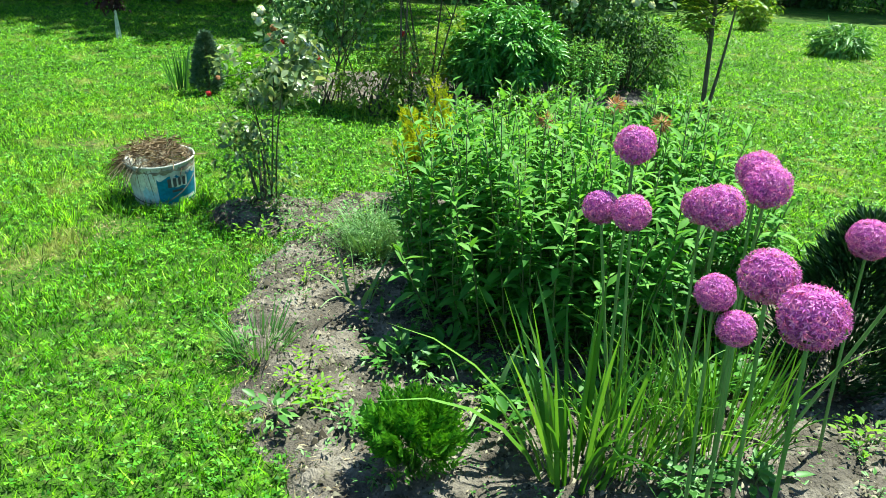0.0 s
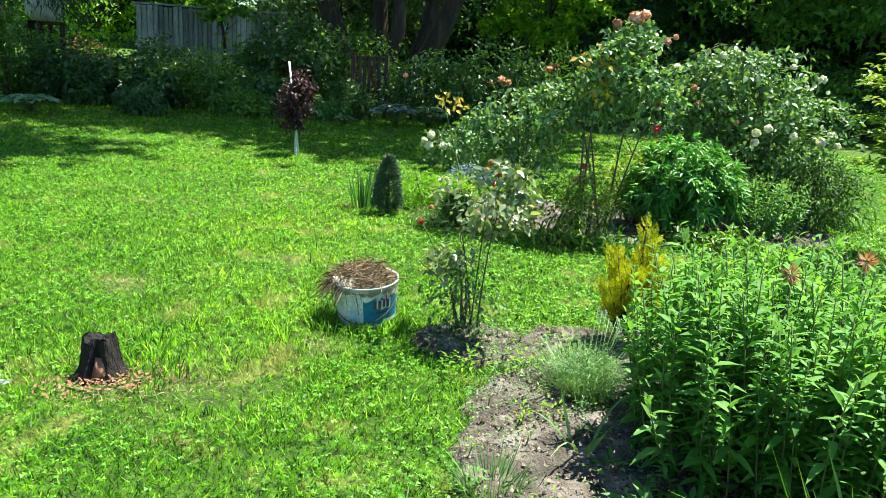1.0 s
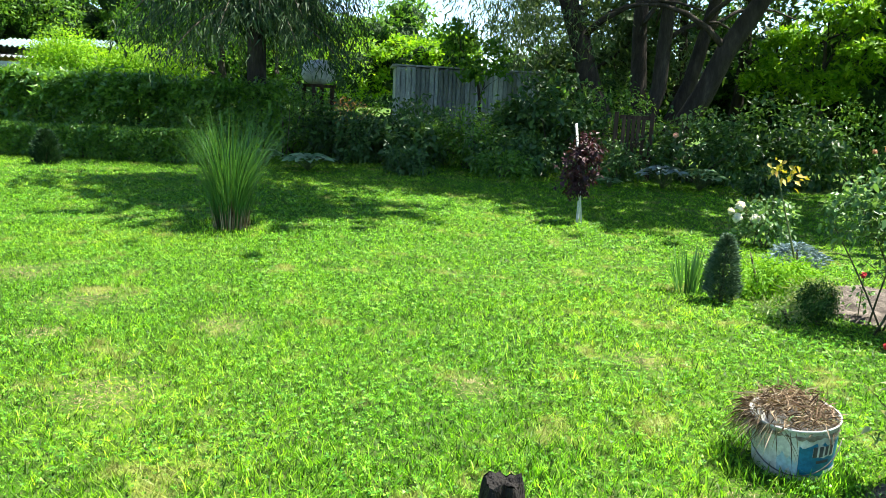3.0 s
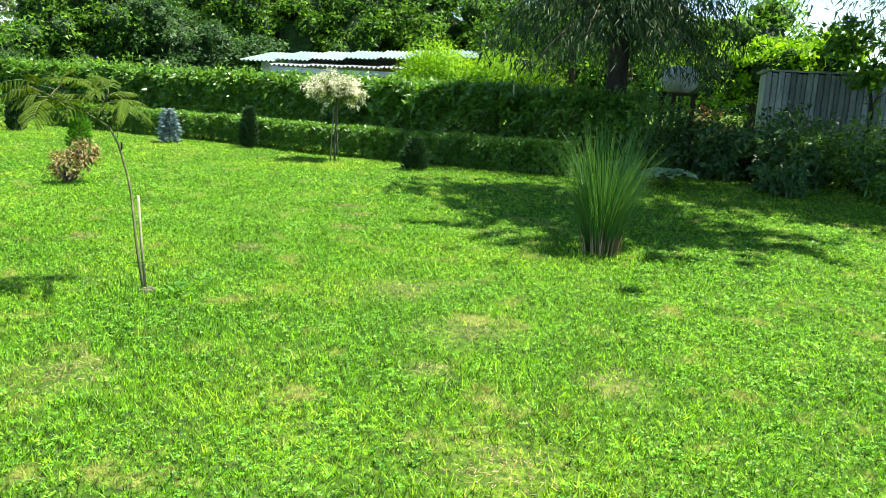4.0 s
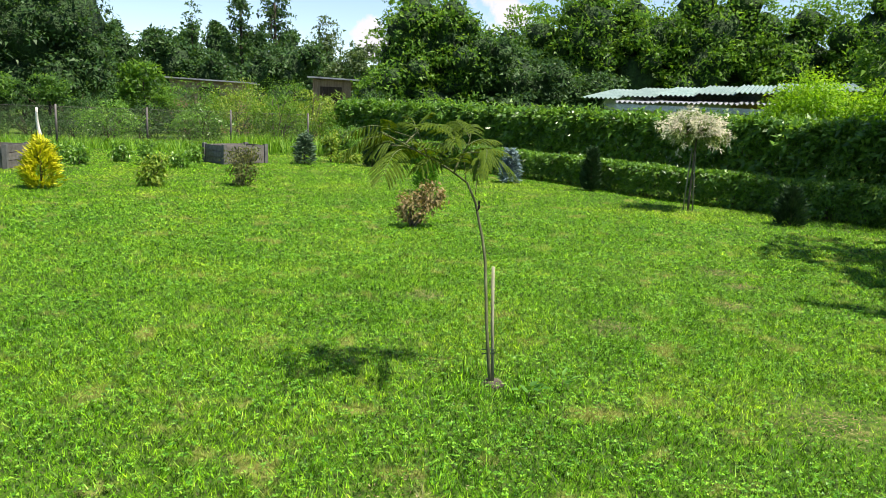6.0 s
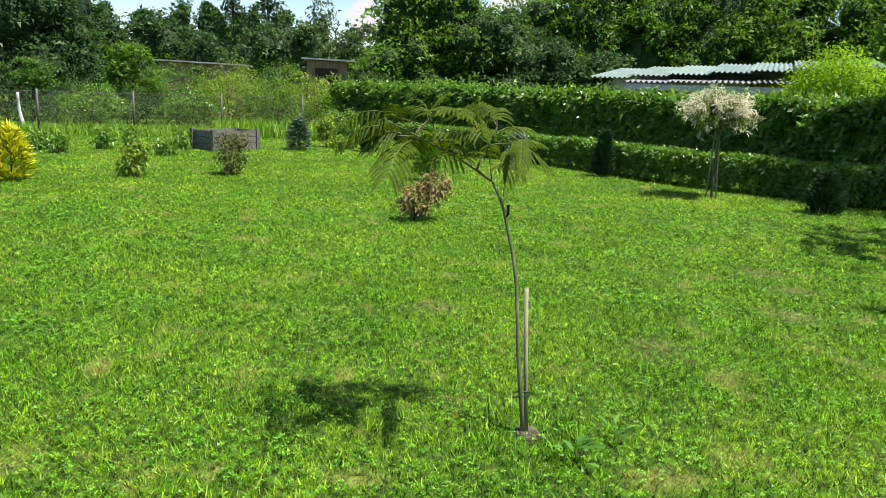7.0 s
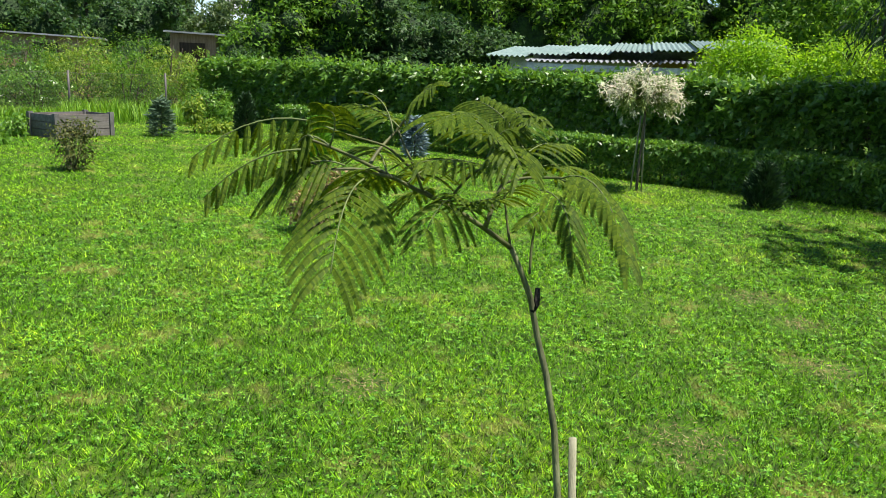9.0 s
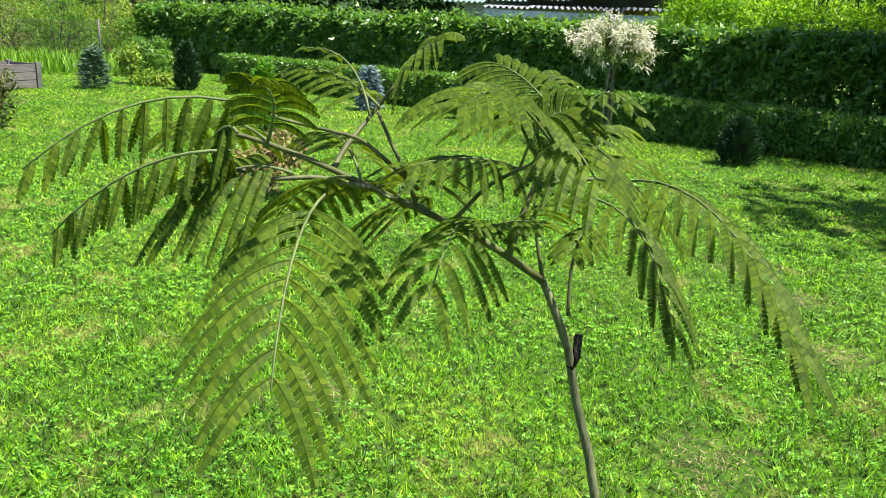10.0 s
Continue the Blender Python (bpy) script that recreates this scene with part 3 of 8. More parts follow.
def pad_crown(s, rng, blobs, count, leaf, pad=0.34, aspect=0.55, flat=0.62, hang=0.15, core=0.78, rows=0):
    """Leaves on many small domed pads over the rounded masses of a crown: full above, open and dark below."""
    B = np.array(blobs, float)
    size = (B[:, 3] * B[:, 4] * B[:, 5]) ** (1 / 3)
    npads = np.maximum((9.0 / pad ** 2 * 0.55).astype(int) if np.ndim(pad) else int(9.0 / pad ** 2 * 0.55), 8)
    total = (size ** 2).sum()
    for b, r in zip(B, size):
        d = unit(rand_dirs(rng, npads) + UP * 0.22)
        c = b[:3] + d * b[3:] * (core + 0.22 * rng.random((npads, 1)) + 0.10 * rng.normal(size=(npads, 1)))
        pr = r * pad * rng.uniform(0.55, 1.35, npads)
        k = np.maximum((count * r ** 2 / total * pr ** 2 / (pr ** 2).sum()).astype(int), 5)
        n = k.sum()
        cc, dd, rr = np.repeat(c, k, 0), np.repeat(d, k, 0), np.repeat(pr, k)[:, None]
        q = unit(rand_dirs(rng, n) + dd * 0.45 + UP * 0.75)
        P = cc + q * rr * (0.55 + 0.5 * rng.random((n, 1))) * (1, 1, flat) + rng.normal(size=(n, 3)) * leaf * 0.25
        A = unit(q * 0.5 + rand_dirs(rng, n) * 0.9 - UP * hang)
        N = unit(q * 0.9 + UP * 0.4 + rand_dirs(rng, n) * 0.65)
        L = leaf * rng.uniform(0.6, 1.3, n)
        ok = P[:, 2] > 0.03
        s.leaves(P[ok], A[ok], N[ok], L[ok], (L * aspect)[ok], rows=rows, bend=0.12)
    return s


def sprays(s, rng, pts, outs, length, width, per=6, fan=0.5, up=0.5):
    """Conifer sprays: small flat fans of narrow scales, pointing out and up."""
    n = len(pts) * per
    P = np.repeat(pts, per, 0)
    o = np.repeat(outs, per, 0)
    A = unit(o + UP * up + rand_dirs(rng, n) * fan)
    L = length * (0.6 + 0.8 * rng.random(n))
    return s.leaves(P + rng.normal(size=(n, 3)) * length * 0.25, A, rand_dirs(rng, n), L, width * (0.7 + 0.6 * rng.random(n)), bend=0.02)


def bloom(s, rng, c, r, petals=16):
    """A full rose: petals round a centre, the outer ones open."""
    c = np.array(c, float)
    d = unit(rand_dirs(rng, petals) + UP * 0.4)
    N = unit(d + rand_dirs(rng, petals) * 0.3)
    side = unit(np.cross(d, rand_dirs(rng, petals)))
    return s.leaves(c + d * r * 0.55 - side * r * 0.6, side, N, r * 1.25, r * 1.15, bend=0.0, fold=-0.2)


def wob(x, y, k=1.0, seed=0.0):
    return (np.sin(x * 2.1 * k + seed) * np.cos(y * 1.7 * k - seed * 1.3) + 0.6 * np.sin(x * 4.7 * k - y * 3.1 * k + seed * 2.1)
            + 0.4 * np.cos(x * 8.9 * k + y * 9.7 * k + seed) + 0.3 * np.sin(y * 17.0 * k - x * 13.0 * k)) / 2.3


# ---- ground, soil and lawn ----
BEDS = [(0.75, 2.9, 1.42, 1.12), (-0.26, 3.38, 0.58, 0.90), (-1.0, 4.30, 0.34, 0.28), (-0.35, 4.50, 0.44, 0.28),
        (-1.15, 8.1, 0.85, 0.75), (0.35, 8.4, 1.2, 0.8), (-0.6, 7.5, 0.6, 0.6), (-8.05, 2.76, 0.07, 0.06)]


def soil_mask(x, y):
    """1 in the middle of a bed, 0 at its ragged edge, below 0 on the lawn."""
    best = np.full(np.shape(x), -9.0)
    for cx, cy, rx, ry in BEDS:
        best = np.maximum(best, 1 - np.hypot((x - cx) / rx, (y - cy) / ry))
    return best + 0.10 * wob(x, y, 1.6, 0.7) + 0.09 * wob(x, y, 4.3, 2.2)


s = Soup()
ax = np.unique(np.concatenate([np.linspace(-48, 24, 73), -48 - np.geomspace(1, 2400, 14), 24 + np.geomspace(1, 2400, 14)]))
ay = np.unique(np.concatenate([np.linspace(-22, 48, 71), -22 - np.geomspace(1, 2400, 14), 48 + np.geomspace(1, 2400, 14)]))
X, Y = np.meshgrid(ax, ay)
near = (np.abs(X) < 60) & (np.abs(Y) < 60)
s.grid(X, Y, np.where(near, 0.012 * wob(X, Y, 0.7, 2.0), 0.0) - 0.012)
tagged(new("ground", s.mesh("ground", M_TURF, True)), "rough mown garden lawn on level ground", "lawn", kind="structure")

for bname, x0, x1, y0, y1, text in (("soil_bed", -1.8, 2.5, 1.5, 5.2, "dry crumbly grey-brown soil of a flower bed"),
                                    ("soil_bed", -2.2, 1.8, 6.6, 9.4, "pale sandy soil of the rose bed")):
    gx, gy = np.meshgrid(np.arange(x0, x1, 0.031), np.arange(y0, y1, 0.031))
    mk = soil_mask(gx, gy)
    lumps = 0.016 * wob(gx, gy, 4.0, 1.0) + 0.016 * wob(gx, gy, 11.0, 4.0)
    gz = np.clip(mk * 0.25, -0.05, 0.022) + np.where(mk > 0, lumps + np.random.default_rng(9).normal(0, 0.005, gx.shape), 0)
    tagged(new(bname, Soup().grid(gx, gy, gz).mesh(bname, M_SOIL, True)), text, "soil", kind="structure")
gx, gy = np.meshgrid(np.arange(-8.4, -7.8, 0.02), np.arange(2.5, 3.05, 0.02))
mk = soil_mask(gx, gy)
tagged(new("soil_patch", Soup().grid(gx, gy, np.clip(mk * 0.08, -0.04, 0.008) + np.where(mk > 0, 0.006 * wob(gx, gy, 9.0, 1.0), 0)).mesh("soil_patch", M_SOIL, True)),
       "bare earth ring round the young tree", "soil", kind="structure")

# clods and pebbles on the beds
rng = np.random.default_rng(11)
s = Soup()
cx, cy = rng.uniform(-1.6, 2.2, 60000), rng.uniform(1.7, 5.0, 60000)
ok = (soil_mask(cx, cy) > 0.02) & (rng.random(60000) < 0.55 + 0.6 * wob(cx, cy, 3.0, 2.0))
cx, cy = cx[ok], cy[ok]
n = len(cx)
r = np.clip(np.abs(rng.normal(0, 0.0048, n)) + 0.002, 0, 0.018)[:, None, None]
base = np.array([[1, 0, 0], [-0.6, 0.9, 0], [-0.5, -0.9, 0.1], [0, 0, 1.1]])
p = base[None] * r * rng.uniform(0.5, 1.5, (n, 4, 3))
mk = soil_mask(cx, cy)
p += np.stack([cx, cy, np.clip(mk * 0.25, -0.05, 0.022) + 0.016 * wob(cx, cy, 4.0, 1.0) + 0.016 * wob(cx, cy, 11.0, 4.0)], 1)[:, None]
s.add(p.reshape(-1, 3), (np.array([[0, 1, 3], [1, 2, 3], [2, 0, 3]])[None] + (np.arange(n) * 4)[:, None, None]).reshape(-1, 3))
tagged(new("soil_clods", s.mesh("soil_clods", M_CRUMB)), "loose dry crumbs of earth lying on the bed", "clods", kind="stuff")


def path_gap(x, y):
    """Metres from the strip along which one walks this garden."""
    a, b = np.array([0.2, 0.4]), np.array([-7.5, 2.0])
    u = np.clip(((x - a[0]) * (b - a)[0] + (y - a[1]) * (b - a)[1]) / ((b - a) ** 2).sum(), 0, 1)
    return np.hypot(x - a[0] - u * (b - a)[0], y - a[1] - u * (b - a)[1])


DRY = [(-2.38, 3.14, 0.26), (-5.69, 3.6, 0.16), (-6.15, 4.25, 0.34), (-9.6, 5.35, 0.22), (-10.9, 6.05, 0.25), (-2.05, 3.3, 0.38), (-10.15, 2.81, 0.2), (-9.1, 4.0, 0.22),
       (-6.6, 1.9, 0.3), (-4.6, 3.2, 0.3), (-7.2, 4.4, 0.3), (-5.0, 4.4, 0.25), (-1.75, 3.9, 0.2), (-3.2, 4.4, 0.18), (-2.6, 5.4, 0.2), (-10.27, 5.9, 0.2)]


def dryness(x, y):
    d = np.zeros(np.shape(x))
    for cx, cy, r in DRY:
        d = np.maximum(d, np.clip(1.4 - np.hypot(x - cx, y - cy) / r + 0.35 * wob(x, y, 4.0, 3.0), 0, 1))
    return d


def lawn_points(rng, dens, dmin, dmax):
    """Points over the lawn that can be seen, thinner with distance."""
    cell = 0.5
    gx, gy = np.meshgrid(np.arange(-33, 9, cell), np.arange(-7, 20, cell))
    gx, gy = gx.ravel() + cell / 2, gy.ravel() + cell / 2
    d = path_gap(gx, gy)
    seen = np.where(gx < -3, gy > 0.9 + 0.25 * (gx + 3), gy > 1.3) & (gx < 0.9 + 0.5 * gy) & (d >= dmin) & (d < dmax)
    seen &= gy < np.where(gx > -14.3, 17.5, 11.6 + (gx + 14.3) * 0.43)
    gx, gy, d = gx[seen], gy[seen], d[seen]
    n = rng.poisson(dens(d) * cell * cell)
    x = np.repeat(gx, n) + rng.uniform(-cell / 2, cell / 2, n.sum())
    y = np.repeat(gy, n) + rng.uniform(-cell / 2, cell / 2, n.sum())
    return x, y, path_gap(x, y)


def grass_sheet(name, dens, dmin, dmax, text, seed, mat):
    rng = np.random.default_rng(seed)
    x, y, d = lawn_points(rng, dens, dmin, dmax)
    m, dr = soil_mask(x, y), dryness(x, y)
    patch = np.where((x < 0.0) & (y > 2.3) & (y < 5.2), np.clip(wob(x, y, 2.4, 6.0) + 0.6 * wob(x, y, 7.0, 1.0) - np.where(y > 3.8, -0.55, 0.0), 0, 1) * 1.2, 0)
    keep = (m - patch < 0.50 * rng.random(len(x)) ** 3.5 * np.where(x < 0.1, 1.2, 0.5) - 0.04 + 0.09 * wob(x, y, 6, 2)) & (rng.random(len(x)) > 0.72 * dr)
    x, y, d, dr = x[keep], y[keep], d[keep], dr[keep]
    n = len(x)
    tall = 0.75 + 0.35 * wob(x, y, 0.9, 5.0) + 0.35 * wob(x, y, 3.1, 1.0) + 0.6 * wob(x, y, 8.0, 2.0)
    H = (0.010 + 0.026 * rng.random(n)) * np.clip(tall, 0.35, 1.4) * (1 - 0.4 * dr)
    W = 0.0060 * (np.maximum(d, 3.2) / 3.2) ** 0.72 * (0.7 + 0.6 * rng.random(n))
    lay = np.clip(0.58 + 0.05 * d, 0.62, 1.3)
    lean = np.stack([rng.normal(0, 1, n) * lay, rng.normal(0, 1, n) * lay, np.zeros(n)], 1)
    a = rng.uniform(0, 2 * math.pi, n)
    side = np.stack([np.cos(a), np.sin(a), np.zeros(n)], 1)
    s = Soup().blades(np.stack([x, y, np.full(n, -0.012)], 1), lean, H + 0.012, W, side)
    return tagged(new(name, s.mesh(name, mat)), text, "grass", kind="stuff")


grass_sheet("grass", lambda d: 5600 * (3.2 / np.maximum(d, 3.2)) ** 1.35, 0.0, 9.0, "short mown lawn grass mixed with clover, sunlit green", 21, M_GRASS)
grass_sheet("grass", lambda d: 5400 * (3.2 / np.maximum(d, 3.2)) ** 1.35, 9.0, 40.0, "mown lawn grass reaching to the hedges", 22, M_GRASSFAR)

rng = np.random.default_rng(23)
x, y, d = lawn_points(rng, lambda d: 1200 * (3.5 / np.maximum(d, 3.5)) ** 1.5, 0.0, 9.0)
keep = (soil_mask(x, y) < -0.03) & (wob(x, y, 1.3, 9.0) + 0.5 * wob(x, y, 4.0, 2.0) + 0.5 * rng.normal(size=len(x)) > -0.1) & (dryness(x, y) < 0.3)
x, y, d = x[keep], y[keep], d[keep]
s = Soup()
c = np.stack([x, y, 0.010 + 0.022 * rng.random(len(x))], 1)
a0 = rng.uniform(0, 6.28, len(x))
size = (0.0055 + 0.0075 * rng.random(len(x)) ** 2) * (np.maximum(d, 3.0) / 3.0) ** 0.6
tilt = rng.normal(0, 0.45, (len(x), 3)) + UP
for k in range(3):
    a = a0 + k * 2.094
    w = np.stack([np.cos(a), np.sin(a), 0.15 + 0 * a], 1)
    s.leaves(c + w * size[:, None] * 1.15, w, tilt, -size * 1.15, size * 1.5, rows=0, bend=0.0)
tagged(new("clover", s.mesh("clover", M_CLOVER)), "white clover leaves growing through the lawn", "clover", kind="stuff")

# withered stalks and crumbled leaves lying on the bed
rng = np.random.default_rng(25)
ex, ey = rng.uniform(-1.5, 2.1, 9000), rng.uniform(1.8, 4.9, 9000)
ek = (soil_mask(ex, ey) > 0.0) & (wob(ex, ey, 2.6, 8.0) + 0.5 * rng.normal(size=9000) > 0.0)
n = ek.sum()
P = np.stack([ex[ek], ey[ek], np.full(n, 0.026)], 1)
s = Soup().leaves(P, unit(np.stack([rng.normal(size=n), rng.normal(size=n), 0.12 * rng.normal(size=n)], 1)), UP + rand_dirs(rng, n) * 0.5, 0.010 + 0.035 * rng.random(n) ** 2, 0.0022 + 0.006 * rng.random(n) ** 3, bend=0.1)
tagged(new("dead_stalks", s.mesh("dead_stalks", M_HAY)), "withered stalks and crumbled leaves lying on the soil", "litter", kind="stuff")

# seedlings and creeping weeds over the bed's edge and round the rose
rng = np.random.default_rng(27)
ex, ey = rng.uniform(-1.6, 1.9, 30000), rng.uniform(1.9, 4.9, 30000)
band = np.exp(-((ex + 0.75) / 0.6) ** 4 - ((ey - 3.92) / 0.42) ** 4)
ek = (soil_mask(ex, ey) > -0.05) & (wob(ex, ey, 5.2, 3.0) + 0.6 * wob(ex, ey, 13.0, 7.0) + 0.45 * rng.normal(size=30000) + 1.6 * band > 0.72)
n = ek.sum()
P = np.stack([ex[ek], ey[ek], 0.046 + 0.024 * rng.random(n)], 1)
s = Soup().leaves(P, unit(np.stack([rng.normal(size=n), rng.normal(size=n), 0.3 + 0.4 * rng.random(n)], 1)), UP + rand_dirs(rng, n) * 0.4, 0.010 + 0.020 * rng.random(n) ** 2, 0.005 + 0.007 * rng.random(n), bend=0.15)
tagged(new("seedlings", s.mesh("seedlings", M_WEED)), "low green seedlings and creeping weeds on the soil", "weeds", kind="stuff")

# dry thatch on the bare patches and along the bed's edge
rng = np.random.default_rng(24)
s = Soup()
pts = []
for cx, cy, r in DRY:
    k = int(5200 * r * r + 60)
    pts.append(np.stack([rng.normal(cx, r * 0.5, k), rng.normal(cy, r * 0.5, k), np.full(k, 0.004)], 1))
ex, ey = rng.uniform(-1.9, 2.2, 9000), rng.uniform(1.7, 5.0, 9000)
ek = np.abs(soil_mask(ex, ey)) < 0.10
pts.append(np.stack([ex[ek], ey[ek], np.full(ek.sum(), 0.02)], 1))
P = np.concatenate(pts)
n = len(P)
s.leaves(P, unit(np.stack([rng.normal(size=n), rng.normal(size=n), 0.25 * np.abs(rng.normal(size=n))], 1)), UP + rand_dirs(rng, n) * 0.4, 0.012 + 0.03 * rng.random(n), 0.0032, bend=0.05)
tagged(new("dry_grass", s.mesh("dry_grass", M_STRAW)), "withered straw-coloured grass on thin patches", "dry grass", kind="stuff")


# ---- hedges ----
def hedge(name, line, height, thick, count, leaf, mat, text, seed, aspect=0.5, rag=0.06):
    """A hedge along a bent line on the ground: leaves over its faces, darker ones inside, woody stems below."""
    rng = np.random.default_rng(seed)
    line = np.array(line, float)
    seg = np.linalg.norm(np.diff(line, axis=0), axis=1)
    run = np.concatenate([[0], np.cumsum(seg)])
    t = rng.uniform(0, run[-1], count)
    px, py = np.interp(t, run, line[:, 0]), np.interp(t, run, line[:, 1])
    i = np.clip(np.searchsorted(run, t) - 1, 0, len(seg) - 1)
    way = unit(np.diff(line, axis=0))[i]
    nor = np.stack([-way[:, 1], way[:, 0]], 1)
    top = height * (1 + rag * wob(px * 1.3, py * 1.1, 1.0, seed) + 0.6 * rag * wob(px * 3.4, py * 3.1, 1.0, seed + 2.0) + rag * np.where(rng.random(count) < 0.06, 2.2 * rng.random(count), 0.4 * rng.normal(size=count)))
    q = rng.random(count)
    inner = np.where(rng.random(count) < 0.7, 1.0, rng.uniform(0.3, 0.9, count))
    face = np.where(q < 0.42, -1.0, np.where(q < 0.62, 1.0, 0.0))
    off = np.where(face != 0, face * thick / 2 * inner, rng.uniform(-0.5, 0.5, count) * thick)
    zr = rng.random(count)
    off = off + thick * (0.17 * wob(px * 1.7 + py, zr * height * 2.2, 1.0, 3.0) + 0.10 * wob(px * 4.1 + py, zr * height * 5.0, 1.0, 5.0) + 0.05 * rng.normal(size=count)) * (face != 0)
    z = np.where(face != 0, top * zr ** 0.8, top * (0.9 + 0.1 * inner))
    P = np.stack([px + nor[:, 0] * off, py + nor[:, 1] * off, z + 0.03], 1)
    out3 = np.concatenate([nor * face[:, None], np.where(face == 0, 1.0, 0.25)[:, None]], 1)
    A = unit(out3 * 0.7 + rand_dirs(rng, count) * 0.8 - UP * 0.15)
    N = unit(out3 * 0.7 + UP * 0.7 + rand_dirs(rng, count) * 0.8)
    L = leaf * (0.6 + 0.8 * rng.random(count))
    h = thing(name, 0, 0, text, "hedge")
    part("foliage", Soup().leaves(P, A, N, L, L * aspect, rows=0), mat, h)
    st = Soup()
    for u in np.arange(0.15, run[-1], 0.28):
        x, y = np.interp(u, run, line[:, 0]), np.interp(u, run, line[:, 1])
        for k in range(3):
            dx, dy = rng.normal(0, thick * 0.14, 2)
            st.tube(bow((x + dx * 0.4, y + dy * 0.4, -0.02), (x + dx, y + dy, height * 0.85), 0, 0.03, 4), [0.014, 0.012, 0.009, 0.005], 4)
    part("stems", st, M_TWIG, h)
    return h


hedge("low_hedge", [(-25.6, 5.5), (-20.3, 8.2), (-17.5, 9.05), (-15.4, 10.3), (-13.2, 11.55), (-12.6, 11.9)], 0.54, 0.5, 52000, 0.065, M_HEDGE, "low clipped hedge with small green leaves along the lawn", 31, 0.6, 0.05)
hedge("tall_hedge", [(-31.0, 4.5), (-28.0, 6.1), (-22.4, 9.3), (-18.6, 11.2), (-15.1, 12.3), (-12.7, 13.8)], 1.45, 0.9, 80000, 0.115, M_HEDGE, "tall overgrown hedge covered in climbing leaves", 32, 0.62, 0.07)


# ---- trees and shrubs ----
def shrub(name, x, y, blobs, clumps, per, leaf, mat, text, seed, aspect=0.5, spread=0.08, stems=6, category="shrub", group="", rows=1, droop=0.2, up=0.7, woodmat=None, shell=0.6, lump=0.16):
    """A bush: several woody stems from the ground and clumps of leaves in its rounded masses."""
    rng = np.random.default_rng(seed)
    ob = thing(name, x, y, text, category, group)
    part("foliage", crown(Soup(), rng, blobs, clumps, per, spread, leaf, aspect, droop, shell, rows, lump, up), mat, ob)
    st = Soup()
    big = max(b[3] for b in blobs)
    for k in range(stems):
        b = blobs[k % len(blobs)]
        e = np.array(b[:3]) + rng.normal(size=3) * np.array(b[3:]) * 0.35
        r = 0.012 + 0.012 * big
        st.tube(bow((rng.normal(0, 0.06 * big), rng.normal(0, 0.06 * big), -0.02), e, 0.05 * big, rng.normal(0, 0.08 * big), 6), np.linspace(r, r * 0.3, 6), 5)
    part("stems", st, woodmat or M_TWIG, ob)
    return ob


def tree(name, x, y, trunk, r, blobs, clumps, leaf, mat, text, seed, aspect=0.6, bark=None, sub=4, category="tree", core=0.0, pad=0.34, knobs=6):
    """A tree: tapered trunk, limbs into every mass of the crown, twigs, and leaves on domed pads."""
    rng = np.random.default_rng(seed)
    ob = thing(name, x, y, text, category)
    w = Soup()
    masses = list(blobs)
    for b in blobs:
        for d in unit(rand_dirs(rng, knobs) + UP * 0.35):
            q = rng.uniform(0.30, 0.52)
            masses.append((b[0] + d[0] * b[3] * 0.8, b[1] + d[1] * b[4] * 0.8, max(b[2] + d[2] * b[5] * 0.85, b[5] * q), b[3] * q, b[4] * q, b[5] * q))
    trunk = np.array(trunk, float)
    fine = np.array([[np.interp(u, np.linspace(0, 1, len(trunk)), trunk[:, k]) for k in range(3)] for u in np.linspace(0, 1, 10)])
    fine[1:-1, :2] += rng.normal(0, 0.15 * r, (8, 2))
    rad = r * np.linspace(1, 0.45, 10)
    rad[0] *= 1.35
    w.tube(fine, rad, 10)
    for b in blobs:
        e = np.array(b[:3])
        a = fine[int(np.clip(np.argmin(np.abs(fine[:, 2] - e[2] * 0.7)), 3, 9))]
        limb = bow(a, e, -0.05 * np.linalg.norm(e - a), rng.normal(0, 0.06 * np.linalg.norm(e - a)), 7)
        w.tube(limb, np.linspace(r * 0.42, r * 0.10, 7), 6)
        for k in range(sub):
            q = limb[rng.integers(2, 7)]
            d = rand_dirs(rng, 1)[0] * np.array(b[3:]) * 0.85
            w.tube(bow(q, e + d, 0.05 * b[3], rng.normal(0, 0.08 * b[3]), 5), np.linspace(r * 0.14, r * 0.03, 5), 4)
    part("trunk", w, bark or M_BARK, ob, smooth=True)
    part("crown", pad_crown(Soup(), rng, masses, int(clumps * 0.86), leaf * 1.06, pad, aspect), mat, ob)
    # solid dark cores stand in for the shaded depth of the crown
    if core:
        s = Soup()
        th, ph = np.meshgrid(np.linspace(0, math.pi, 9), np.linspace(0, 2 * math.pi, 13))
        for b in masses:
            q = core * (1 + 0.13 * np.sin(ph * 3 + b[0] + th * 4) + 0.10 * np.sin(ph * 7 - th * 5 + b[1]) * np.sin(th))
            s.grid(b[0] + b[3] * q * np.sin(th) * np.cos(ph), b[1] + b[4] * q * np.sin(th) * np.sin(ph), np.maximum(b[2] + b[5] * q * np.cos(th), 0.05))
        part("inner_foliage", s, M_SHADECORE, ob, "solid dark core painted as shaded inner leaves", True)
    return ob


# large willow with several leaning trunks
rng = np.random.default_rng(41)
wl = thing("willow_tree", -7.0, 20.3, "huge old willow with several dark leaning trunks", "tree")
